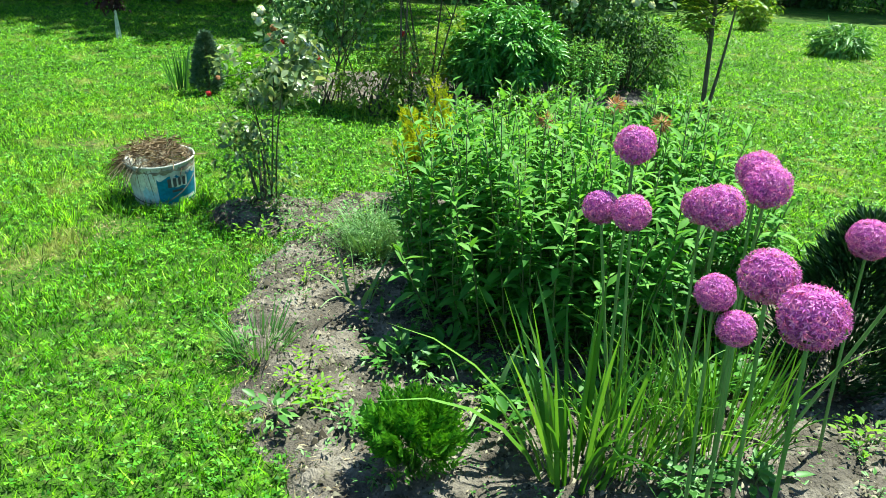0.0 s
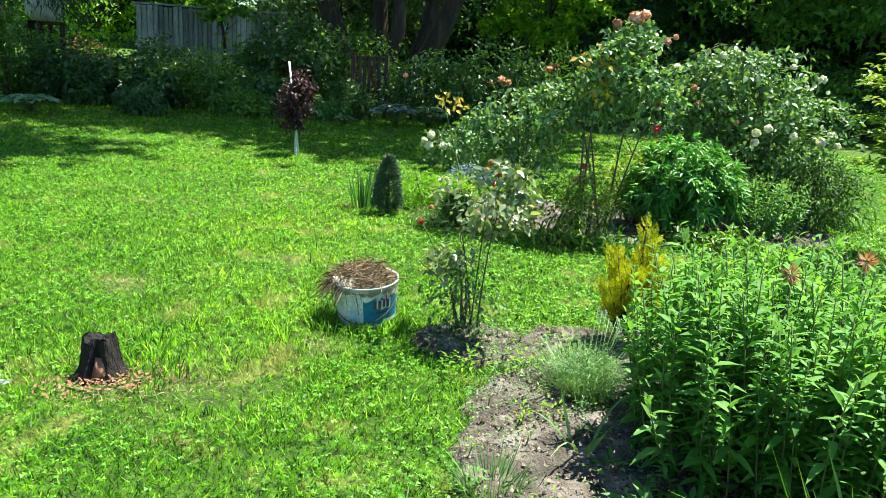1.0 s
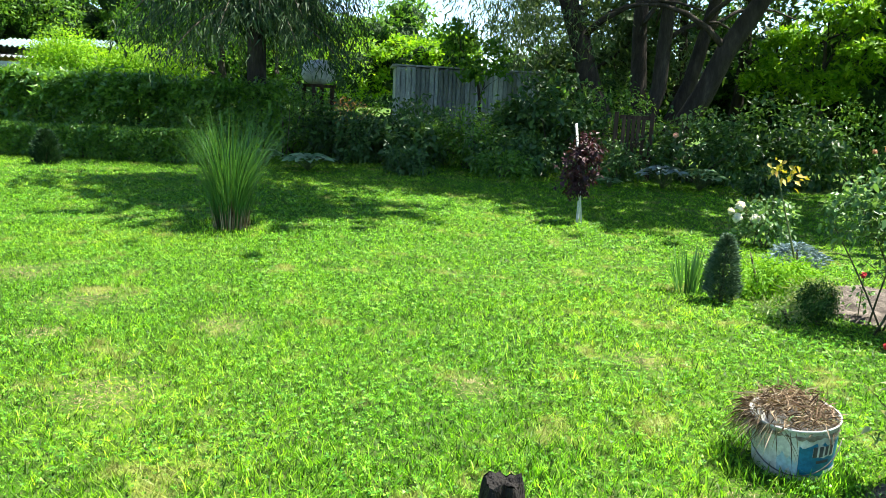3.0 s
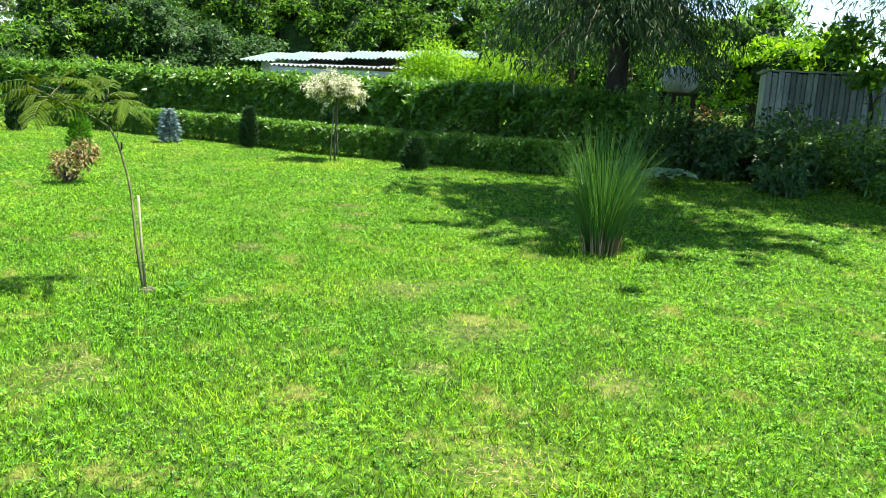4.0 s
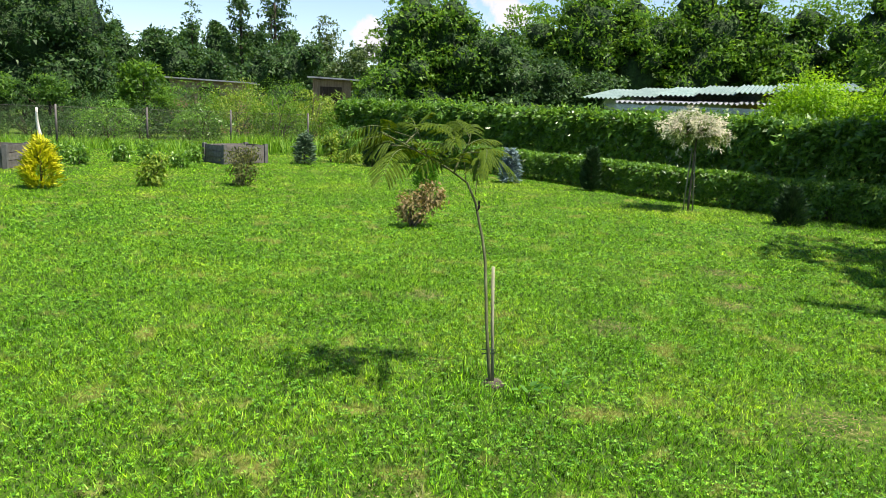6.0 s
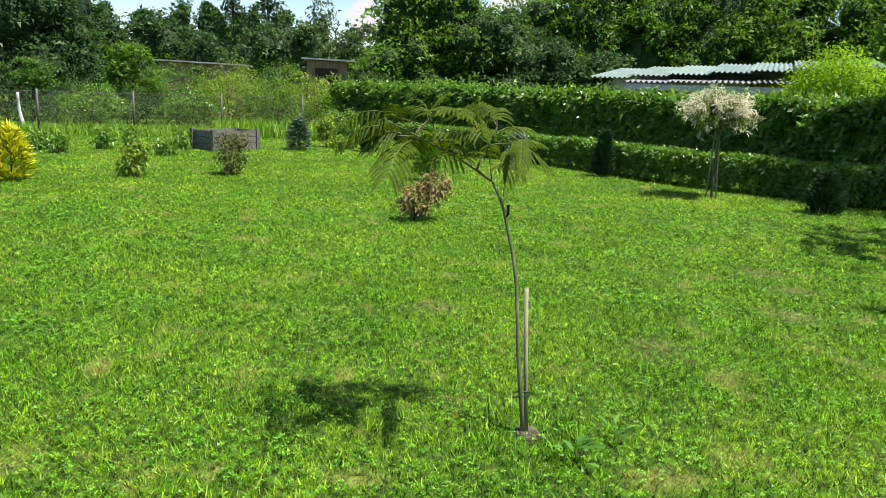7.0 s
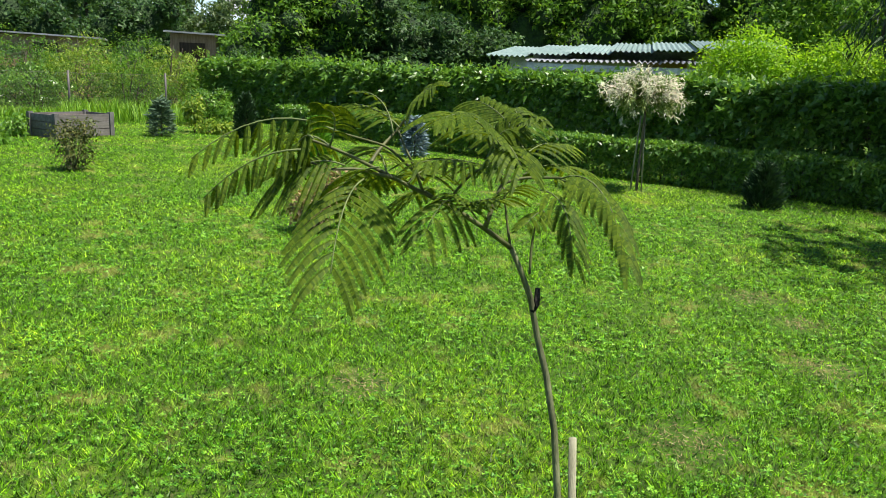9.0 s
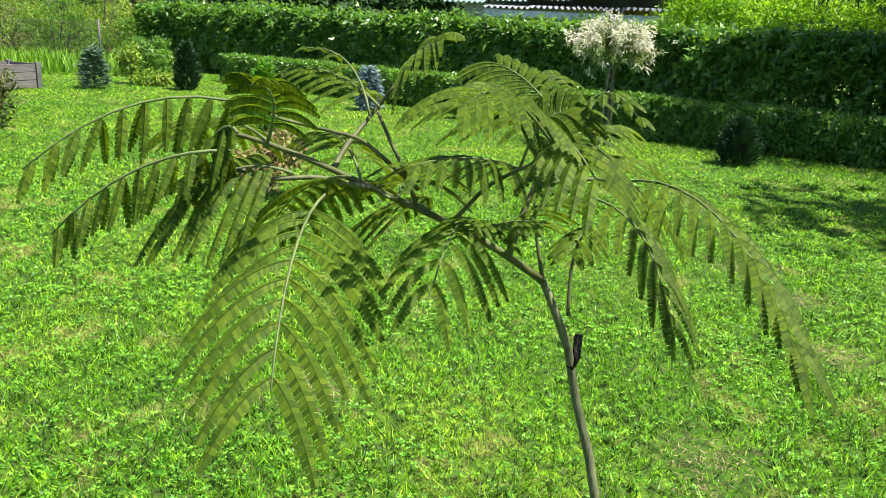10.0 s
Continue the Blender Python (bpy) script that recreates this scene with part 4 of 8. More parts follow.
for k, (bx, by, ex, ey, ez, r) in enumerate(((-0.55, 0.1, -3.4, -0.4, 9.0, 0.33), (-0.1, 0.3, -0.9, 0.6, 10.0, 0.24), (0.1, -0.1, 0.6, -0.6, 9.0, 0.22), (0.45, 0.1, 4.4, 0.2, 8.5, 0.30), (0.3, 0.5, 2.6, 2.0, 9.5, 0.22))):
    w = Soup()
    line = bow((bx, by, -0.1), (ex, ey, ez), -0.3, 0.25 * (k % 2 * 2 - 1), 9)
    line[:, :2] += rng.normal(0, 0.05, (9, 2))
    rad = np.linspace(r, r * 0.35, 9)
    rad[0] *= 1.4
    w.tube(line, rad, 12)
    for j in range(7):
        q = line[rng.integers(3, 9)]
        d = rand_dirs(rng, 1)[0] * (3.0, 3.0, 1.5) + (0, 0, 0.6)
        w.tube(bow(q, q + d, 0.5, rng.normal(0, 0.3), 6), np.linspace(r * 0.30, 0.02, 6), 5)
    part("trunk", w, M_BARK, wl, smooth=True)
w = Soup()
w.tube(bow((2.4, 0.2, 4.2), (5.6, -1.6, 4.7), 0.5, 0.3, 8), np.linspace(0.10, 0.02, 8), 6)
w.tube(bow((1.3, -0.5, 3.3), (4.3, -2.2, 3.9), 0.5, 0.2, 8), np.linspace(0.07, 0.015, 8), 6)
part("branch", w, M_BARK, wl, smooth=True)
# unseen high limbs, added above the view to shade lawn and border
w = Soup()
SHADE_LIMBS = [(0.9, -8.7, 9.5, 2.3, 1.7, 0.9), (2.9, -4.6, 9.6, 3.0, 1.5, 0.9), (6.6, -4.9, 9.4, 2.4, 2.0, 0.9), (-0.2, -4.3, 10.2, 3.0, 1.5, 0.8), (-0.9, -7.9, 9.6, 1.7, 1.5, 0.8), (-3.4, -3.2, 9.0, 2.4, 2.0, 0.9), (-5.2, -1.2, 8.6, 2.0, 1.8, 0.9), (2.9, -2.6, 9.8, 3.4, 1.2, 0.8), (6.8, -2.1, 9.6, 2.6, 1.6, 0.8)]
for b in SHADE_LIMBS:
    w.tube(bow((b[0] * 0.15, 0.2, 6.5), b[:3], 0.5, 0.3, 8), np.linspace(0.13, 0.03, 8), 6)
part("branch", w, M_BARK, wl, smooth=True)
part("crown", crown(Soup(), rng, SHADE_LIMBS, 980, 9, 0.42, 0.42, 0.5, 0.1, 0.2, up=1.6), M_GREYTREE, wl, "unseen willow leaves added high up to shade the lawn")
part("crown", crown(Soup(), rng, [(-3.2, -1.5, 5.6, 2.0, 1.8, 2.4), (-1.0, -1.2, 8.8, 3.2, 3.0, 2.6), (2.8, -1.8, 8.6, 3.4, 3.2, 2.6), (5.2, -1.0, 6.2, 2.2, 2.0, 1.9), (0.6, 2.6, 7.8, 4.0, 3.0, 3.2), (-3.8, 0.8, 3.6, 1.3, 1.2, 1.3), (-1.6, -0.6, 3.3, 0.8, 0.8, 0.7)],
                    5600, 9, 0.38, 0.17, 0.24, 0.6, 0.35, rows=0), M_GREYTREE, wl, "narrow grey-green willow leaves")

# old spruce with hanging branches
rng = np.random.default_rng(42)
sp = thing("spruce_tree", -13.3, 13.6, "tall dark spruce with long drooping branches", "tree")
part("trunk", Soup().tube(bow((0, 0, -0.1), (0.1, 0, 10.6), 0, 0.05, 8), np.linspace(0.24, 0.04, 8), 10), M_BARK, sp, smooth=True)
lim, nd = Soup(), Soup()
for k in range(110):
    z = 2.9 + 7.4 * (k / 110) ** 1.05
    a = k * 2.399 + rng.normal(0, 0.2)
    reach = min(3.6 * (1 - z / 11.5) + 0.4, 1.7 + 0.22 * z) * rng.uniform(0.75, 1.15)
    o = np.array([math.cos(a), math.sin(a), 0])
    tip = o * reach + UP * (z - 0.42 * reach)
    line = bow((0, 0, z), tip, 0.16 * reach, 0, 9)
    lim.tube(line, np.linspace(0.045, 0.008, 9), 4)
    for q in line[1:]:
        m = 74 if z < 6 else 34
        c = q + rng.normal(size=(m, 3)) * (0.2, 0.2, 0.05) - UP * (0.5 * rng.random(m) ** 2)[:, None]
        nd.leaves(c, unit(rand_dirs(rng, m) * 0.6 + o * 0.2 - UP * 0.8), rand_dirs(rng, m), rng.uniform(0.10, 0.24, m), rng.uniform(0.02, 0.04, m), rows=0, bend=0.1)
part("branches", lim, M_TWIG, sp)
part("needles", nd, M_SPRUCE, sp)

# trees behind the border and the hedges
GROWN = []


def grow(x, y, h, r, blobs, leaves, leaf, mat, text, pad=0.34, core=0.0, knobs=6):
    """One background tree: place, trunk height and radius, masses of its crown, number and size of leaves."""
    k = len(GROWN)
    GROWN.append(tree("tree", x, y, [(0, 0, -0.1), (0.15, 0.1, h * 0.5), (0, 0, h)], r, blobs, leaves, leaf, mat, text, 100 + k, core=core, pad=pad, knobs=knobs))


# behind the border, seen from the flower bed
grow(-3.6, 26.4, 3.6, 0.10, [(-0.9, 0, 3.3, 0.75, 0.6, 0.55), (0.6, 0, 4.2, 0.8, 0.6, 0.5), (1.1, -0.3, 3.1, 0.8, 0.7, 0.45), (-1.4, 0.2, 2.4, 0.75, 0.7, 0.5), (0.3, 0, 2.2, 0.9, 0.7, 0.45)], 5200, 0.17, M_LIME, "small sunlit yellow-green tree behind the border", 0.42, knobs=3)
grow(2.6, 23.0, 6.0, 0.24, [(0, 0, 6.6, 3.0, 2.6, 2.6), (-2.2, -1.2, 4.4, 1.7, 1.6, 1.5), (2.2, -1.4, 4.2, 1.9, 1.8, 1.7), (0.4, -0.8, 3.0, 1.8, 1.2, 1.1)], 18000, 0.19, M_NORTHTREE, "dark broadleaf tree shading the border")
grow(6.6, 24.5, 6.0, 0.26, [(0, 0, 6.4, 3.2, 2.8, 2.8), (-2.0, -1.6, 3.9, 1.8, 1.7, 1.5), (2.6, -1.2, 4.2, 2.1, 2.0, 1.9), (0.6, -1.0, 2.7, 1.8, 1.3, 1.1)], 18000, 0.19, M_NORTHTREE, "dark broadleaf tree with low limbs")
grow(10.5, 22.5, 5.0, 0.22, [(0, 0, 5.0, 2.8, 2.6, 2.6), (-1.8, -1.4, 2.8, 1.7, 1.6, 1.4)], 9000, 0.19, M_NORTHTREE, "broadleaf tree at the garden's end")
grow(-11.0, 26.5, 5.5, 0.22, [(0, 0, 5.4, 2.2, 1.9, 3.0), (1.8, 0, 3.6, 2.0, 1.8, 2.2), (-1.5, -0.6, 3.2, 1.2, 1.2, 1.2)], 12000, 0.18, M_GREYTREE, "grey-green willow behind the plank shed")
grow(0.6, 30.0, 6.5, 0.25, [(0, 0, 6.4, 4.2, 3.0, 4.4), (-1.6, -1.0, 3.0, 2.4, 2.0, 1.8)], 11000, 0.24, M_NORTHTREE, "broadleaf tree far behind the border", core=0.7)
grow(-6.5, 30.0, 7.0, 0.25, [(0, 0, 7.0, 3.4, 2.6, 4.2), (3.2, 0, 4.2, 2.3, 2.2, 2.8)], 11000, 0.24, M_NORTHTREE, "broadleaf tree far behind the willow")
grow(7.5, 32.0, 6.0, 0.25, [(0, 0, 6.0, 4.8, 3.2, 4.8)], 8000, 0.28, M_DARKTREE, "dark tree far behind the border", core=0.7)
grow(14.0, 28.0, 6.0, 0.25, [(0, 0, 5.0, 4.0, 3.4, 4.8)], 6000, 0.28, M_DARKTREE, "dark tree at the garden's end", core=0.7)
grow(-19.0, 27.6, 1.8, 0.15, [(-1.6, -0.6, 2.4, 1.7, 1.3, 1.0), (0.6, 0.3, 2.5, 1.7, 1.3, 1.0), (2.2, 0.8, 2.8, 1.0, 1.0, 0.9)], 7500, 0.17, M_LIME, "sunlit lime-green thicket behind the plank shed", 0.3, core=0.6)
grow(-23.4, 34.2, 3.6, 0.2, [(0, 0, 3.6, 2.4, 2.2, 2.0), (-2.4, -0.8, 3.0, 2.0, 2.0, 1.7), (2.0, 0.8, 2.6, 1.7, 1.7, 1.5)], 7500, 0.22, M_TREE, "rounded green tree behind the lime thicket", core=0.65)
grow(-18.0, 19.5, 2.0, 0.14, [(0, 0, 2.8, 1.3, 1.3, 1.3)], 3500, 0.15, M_TREE, "small broadleaf tree behind the spruce")
grow(-8.0, 27.5, 5.5, 0.22, [(0, 0, 4.4, 2.8, 1.8, 2.8), (-1.8, -0.4, 3.0, 1.5, 1.4, 1.6)], 9000, 0.19, M_GREYTREE, "dense grey-green tree behind the willow trunks")
grow(-10.9, 18.9, 2.4, 0.06, [(0, 0, 2.5, 0.65, 0.6, 0.5), (-0.5, -0.3, 3.0, 0.5, 0.5, 0.35), (0.5, -0.4, 1.9, 0.5, 0.5, 0.35)], 620, 0.17, M_TREE, "young walnut with long leaflets beside the shed", 0.5, knobs=2)
for x, y, top, w in ((-13.6, 30.5, 3.6, 1.9), (-10.4, 31.5, 4.4, 2.2), (-7.0, 32.5, 4.8, 2.3), (-3.6, 33.0, 5.2, 2.4), (-0.2, 33.5, 5.0, 2.4), (3.4, 34.0, 5.4, 2.5), (7.0, 34.5, 5.2, 2.5), (10.6, 34.0, 5.0, 2.5), (14.4, 33.0, 5.0, 2.6)):
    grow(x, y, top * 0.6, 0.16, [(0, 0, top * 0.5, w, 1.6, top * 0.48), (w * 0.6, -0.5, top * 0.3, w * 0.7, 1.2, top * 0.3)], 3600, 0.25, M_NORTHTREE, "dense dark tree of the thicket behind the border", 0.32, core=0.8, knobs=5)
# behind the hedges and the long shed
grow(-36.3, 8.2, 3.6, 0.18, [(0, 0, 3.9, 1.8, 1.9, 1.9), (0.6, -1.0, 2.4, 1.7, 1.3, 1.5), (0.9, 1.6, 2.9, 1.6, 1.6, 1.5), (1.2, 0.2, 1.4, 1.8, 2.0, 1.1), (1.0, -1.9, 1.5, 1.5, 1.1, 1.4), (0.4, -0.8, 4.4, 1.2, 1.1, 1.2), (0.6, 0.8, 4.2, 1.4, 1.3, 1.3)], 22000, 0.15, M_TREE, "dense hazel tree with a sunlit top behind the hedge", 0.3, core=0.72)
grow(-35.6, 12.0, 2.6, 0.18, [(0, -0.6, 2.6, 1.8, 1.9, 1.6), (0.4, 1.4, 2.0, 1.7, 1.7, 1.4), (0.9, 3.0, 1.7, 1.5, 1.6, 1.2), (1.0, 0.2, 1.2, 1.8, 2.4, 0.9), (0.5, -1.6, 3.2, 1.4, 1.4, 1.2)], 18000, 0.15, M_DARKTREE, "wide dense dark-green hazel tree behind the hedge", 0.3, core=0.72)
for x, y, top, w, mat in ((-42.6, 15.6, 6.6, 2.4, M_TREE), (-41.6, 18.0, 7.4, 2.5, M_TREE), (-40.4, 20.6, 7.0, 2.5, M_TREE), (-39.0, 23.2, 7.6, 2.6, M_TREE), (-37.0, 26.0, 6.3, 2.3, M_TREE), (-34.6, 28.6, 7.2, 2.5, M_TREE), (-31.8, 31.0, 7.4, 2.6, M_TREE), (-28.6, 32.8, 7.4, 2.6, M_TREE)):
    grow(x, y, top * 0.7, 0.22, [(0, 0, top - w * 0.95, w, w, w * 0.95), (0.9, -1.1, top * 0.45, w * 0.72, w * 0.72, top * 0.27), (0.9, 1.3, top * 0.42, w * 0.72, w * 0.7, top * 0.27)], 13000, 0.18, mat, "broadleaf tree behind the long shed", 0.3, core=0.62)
grow(-24.0, 23.0, 4.0, 0.2, [(0, 0, 4.4, 2.6, 2.4, 2.2), (-1.6, -1.2, 2.8, 1.6, 1.6, 1.3)], 8000, 0.18, M_TREE, "broadleaf tree beside the shed")
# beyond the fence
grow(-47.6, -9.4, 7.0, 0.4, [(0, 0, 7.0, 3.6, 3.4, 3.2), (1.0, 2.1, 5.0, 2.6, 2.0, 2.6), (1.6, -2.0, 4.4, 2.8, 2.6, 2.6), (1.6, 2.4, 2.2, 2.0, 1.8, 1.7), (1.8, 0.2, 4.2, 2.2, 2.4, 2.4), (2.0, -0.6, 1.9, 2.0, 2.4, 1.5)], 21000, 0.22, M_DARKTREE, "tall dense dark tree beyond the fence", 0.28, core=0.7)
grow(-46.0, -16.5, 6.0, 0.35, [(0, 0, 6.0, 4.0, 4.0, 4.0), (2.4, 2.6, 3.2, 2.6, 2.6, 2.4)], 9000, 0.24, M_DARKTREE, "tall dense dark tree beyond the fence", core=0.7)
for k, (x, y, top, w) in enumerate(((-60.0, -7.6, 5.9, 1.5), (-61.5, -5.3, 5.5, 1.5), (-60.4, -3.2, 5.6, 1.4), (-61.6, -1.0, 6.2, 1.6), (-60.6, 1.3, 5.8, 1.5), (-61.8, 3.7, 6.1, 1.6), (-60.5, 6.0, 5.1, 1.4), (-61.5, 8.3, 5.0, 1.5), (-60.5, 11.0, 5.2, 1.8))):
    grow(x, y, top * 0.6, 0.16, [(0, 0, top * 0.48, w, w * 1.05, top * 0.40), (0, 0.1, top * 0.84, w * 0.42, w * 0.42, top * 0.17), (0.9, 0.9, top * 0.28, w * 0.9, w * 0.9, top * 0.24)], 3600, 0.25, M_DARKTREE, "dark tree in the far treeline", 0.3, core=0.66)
grow(-55.9, -2.3, 5.6, 0.10, [(0, 0, 5.9, 0.40, 0.40, 1.1), (0, 0, 4.6, 0.7, 0.7, 0.9), (0.1, 0.3, 3.2, 1.0, 1.0, 0.9)], 1500, 0.20, M_DARKTREE, "slender dark tree with a thin pointed top", 0.5, knobs=3)
grow(-54.0, 2.6, 7.2, 0.14, [(0, 0, 7.0, 0.75, 0.7, 1.5), (-0.1, 0.2, 5.2, 1.1, 1.0, 1.2), (0.2, -0.1, 3.4, 1.3, 1.25, 1.3)], 3000, 0.21, M_DARKTREE, "slender poplar with a thin crown", 0.42, knobs=4)
grow(-54.2, 0.6, 6.6, 0.13, [(0, 0, 6.4, 0.6, 0.6, 1.3), (0.1, -0.1, 4.8, 1.0, 0.9, 1.1), (0.2, 0, 3.2, 1.2, 1.15, 1.2)], 2600, 0.21, M_DARKTREE, "slender poplar with a ragged crown", 0.42, knobs=4)
grow(-53.8, 5.7, 5.4, 0.10, [(0, 0, 5.6, 0.65, 0.65, 0.75), (0, 0.3, 4.4, 0.95, 0.9, 0.9), (0, -0.2, 3.2, 0.9, 0.9, 0.9)], 1250, 0.19, M_GREYTREE, "slender young birch with airy crown", 0.5, knobs=3)
grow(-48.0, 7.2, 3.6, 0.12, [(0, 0, 3.6, 1.0, 1.2, 1.0), (0.3, -1.0, 2.6, 1.0, 1.0, 1.0)], 2200, 0.18, M_GREYTREE, "grey-green young tree beyond the hut", 0.42, knobs=4)
grow(-46.5, 3.4, 3.4, 0.12, [(0, 0, 3.2, 1.2, 1.5, 1.3), (0.3, -1.6, 2.6, 1.1, 1.3, 1.2)], 3200, 0.18, M_DARKTREE, "dark tree behind the huts", 0.36, core=0.6)
grow(-46.0, -2.6, 3.2, 0.12, [(0, 0, 3.0, 1.3, 1.6, 1.4), (0.3, 1.8, 2.4, 1.1, 1.2, 1.2)], 3200, 0.18, M_DARKTREE, "dark tree behind the huts", 0.36, core=0.6)
grow(-37.8, -2.9, 2.0, 0.08, [(0, 0, 2.1, 0.72, 0.72, 0.62), (0.2, -0.45, 1.5, 0.6, 0.5, 0.42), (0.1, 0.45, 1.4, 0.6, 0.5, 0.42)], 2600, 0.14, M_TREE, "small green fruit tree beyond the fence", 0.36)
grow(-34.2, -5.6, 1.5, 0.06, [(0, 0, 1.65, 0.6, 0.6, 0.36), (0.2, 0.35, 1.3, 0.4, 0.4, 0.25)], 900, 0.12, M_NORTHTREE, "small yellow-green fruit tree beyond the fence", 0.42, knobs=3)
grow(-33.9, -7.3, 1.5, 0.06, [(0, 0, 1.6, 0.7, 0.7, 0.45)], 1100, 0.12, M_NORTHTREE, "small yellow-green fruit tree beyond the fence", 0.42, knobs=3)

# far woods all round, a broken wall of foliage
def woods_line(a):
    return 72 + 6 * np.clip(np.sin(a * 3), -0.5, 1), np.clip(4.6 + 0.9 * wob(a * 9, a * 5, 1.0, 1.0) + 0.6 * wob(a * 31, a * 17, 1.0, 4.0), 3.0, 7.0)


rng = np.random.default_rng(140)
n = 30000
a = np.concatenate([rng.uniform(radians(-32), radians(112), 22000), rng.uniform(radians(112), radians(328), n - 22000)])
base, top = woods_line(a)
zz = rng.random(n) ** 0.8
dist = base - 1.2 - 2.2 * (1 - zz ** 3) + 0.8 * wob(a * 60, zz * 5, 1.0, 3.0)
P = np.stack([-4 - dist * np.sin(a), 4 + dist * np.cos(a), (top + 0.25 * rng.normal(size=n)) * zz], 1)
s = Soup().leaves(P, rand_dirs(rng, n), UP + rand_dirs(rng, n), rng.uniform(0.25, 0.5, n), rng.uniform(0.18, 0.34, n), rows=0)
tagged(new("far_woods", s.mesh("far_woods", M_DARKTREE)), "far dark green woodland beyond the gardens", "woods", kind="stuff")
# dark sheet behind the leaves, its colour imitating the wood's shaded depth
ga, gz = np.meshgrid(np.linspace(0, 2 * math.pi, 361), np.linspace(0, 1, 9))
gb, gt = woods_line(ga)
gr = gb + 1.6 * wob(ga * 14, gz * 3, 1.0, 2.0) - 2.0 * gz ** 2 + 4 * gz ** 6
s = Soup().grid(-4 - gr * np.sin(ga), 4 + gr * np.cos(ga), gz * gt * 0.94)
tagged(new("far_woods", s.mesh("far_woods", M_SHADECORE, True)), "dark backing sheet painted as shade inside the far woodland", "woods", kind="stuff")

# border shrubs in the shade, from the spruce to the garden's end
rng = np.random.default_rng(51)
BORDER = [(-13.6, 15.1, 1.2, 1.5), (-12.0, 14.9, 1.0, 1.2), (-10.6, 15.4, 0.9, 1.0), (-9.4, 15.9, 1.0, 1.25), (-8.2, 15.7, 0.8, 0.85), (-8.2, 17.4, 1.25, 2.2), (-6.9, 18.1, 1.1, 2.1),
          (-5.0, 17.6, 1.1, 1.5), (-3.6, 18.8, 1.3, 1.8), (-2.0, 19.3, 1.3, 1.95), (-0.4, 19.8, 1.3, 1.85), (1.4, 20.6, 1.4, 2.0), (3.2, 21.3, 1.4, 2.0), (5.0, 22.2, 1.5, 2.1), (7.2, 22.4, 1.4, 1.6), (9.4, 21.6, 1.4, 1.5), (-11.4, 17.0, 1.2, 1.4), (-8.9, 17.6, 0.8, 1.5), (-14.9, 16.8, 1.3, 1.9)]
for k, (x, y, r, h) in enumerate(BORDER):
    bl = [(0, 0, h * 0.52, r * 0.85, r * 0.7, h * 0.46), (r * 0.55, -r * 0.25, h * 0.36, r * 0.55, r * 0.5, h * 0.36), (-r * 0.55, -r * 0.2, h * 0.34, r * 0.55, r * 0.5, h * 0.34)]
    shrub("border_shrub", x, y, bl, 310, 9, 0.095 + 0.03 * (k % 3), M_SHADELEAF if k % 3 else M_HEDGE, "dark green leafy shrub in the shaded border", 200 + k, 0.5, 0.10, 7, group="border shrubs")
# the rust-brown bush is added in place of a small brown wall
for k, (x, y, r, h, mat, text) in enumerate(((-8.0, 14.7, 0.6, 0.5, M_HEDGE, "loose fern-like green plant at the border's edge"), (-9.5, 13.6, 0.42, 0.46, M_SHADELEAF, "small rounded dark shrub at the lawn's edge"),
                                             (-6.6, 15.6, 0.4, 0.35, M_WEED, "pale green leafy plant at the border's edge"), (-6.2, 16.3, 0.5, 0.75, M_SHADELEAF, "dark leafy plant in front of the gate"), (-3.4, 15.9, 0.35, 0.5, M_SHADELEAF, "low dark shrub at the border's edge"), (-12.9, 16.9, 0.6, 1.4, M_LIME, "sunlit lime-green shoots beside the plank shed"), (-14.6, 18.6, 0.6, 1.3, M_REDLEAF, "rust-brown bush standing in for a small brown wall"))):
    shrub("border_plant", x, y, [(0, 0, h * 0.5, r, r * 0.85, h * 0.5)], 150, 8, 0.10, mat, text, 240 + k, 0.4, 0.07, 5)


def hosta(x, y, r, h, mat, text, seed, n=46):
    rng = np.random.default_rng(seed)
    ob = thing("hosta", x, y, text, "plant", "hostas")
    a = rng.uniform(0, 6.283, n)
    o = np.stack([np.cos(a), np.sin(a), 0 * a], 1)
    u = rng.uniform(0.15, 0.75, n)[:, None]
    P = o * r * u + UP * h * (1 - 0.55 * u)
    N = UP + o * 0.2 + rand_dirs(rng, n) * 0.25
    for i in range(n):
        q = slice(i, i + 1)
        part("leaf", Soup().leaves(P[q], unit(o[q] + UP * 0.35), N[q], r * 0.6, r * 0.36, 2, 0.35, 0.15), mat, ob)
    st = Soup()
    for p in P:
        st.tube(bow((0, 0, -0.01), p, 0.02, 0, 4), 0.004, 3)
    part("stalks", st, M_GREENTWIG, ob)
    return ob


hosta(-10.95, 12.45, 0.48, 0.30, M_HOSTA, "broad-leaved pale green hosta at the shaded border", 261)
hosta(-5.1, 15.6, 0.45, 0.42, M_BLUELEAF, "blue-grey hosta at the shaded border", 262)
hosta(-4.5, 15.9, 0.42, 0.40, M_HOSTA, "white-edged hosta at the shaded border", 263)
hosta(-5.9, 14.9, 0.22, 0.18, M_HOSTA, "small white-edged hosta at the shaded border", 264)
hosta(-12.4, 12.9, 0.35, 0.26, M_HOSTA, "pale hosta beside the tall grass", 265)


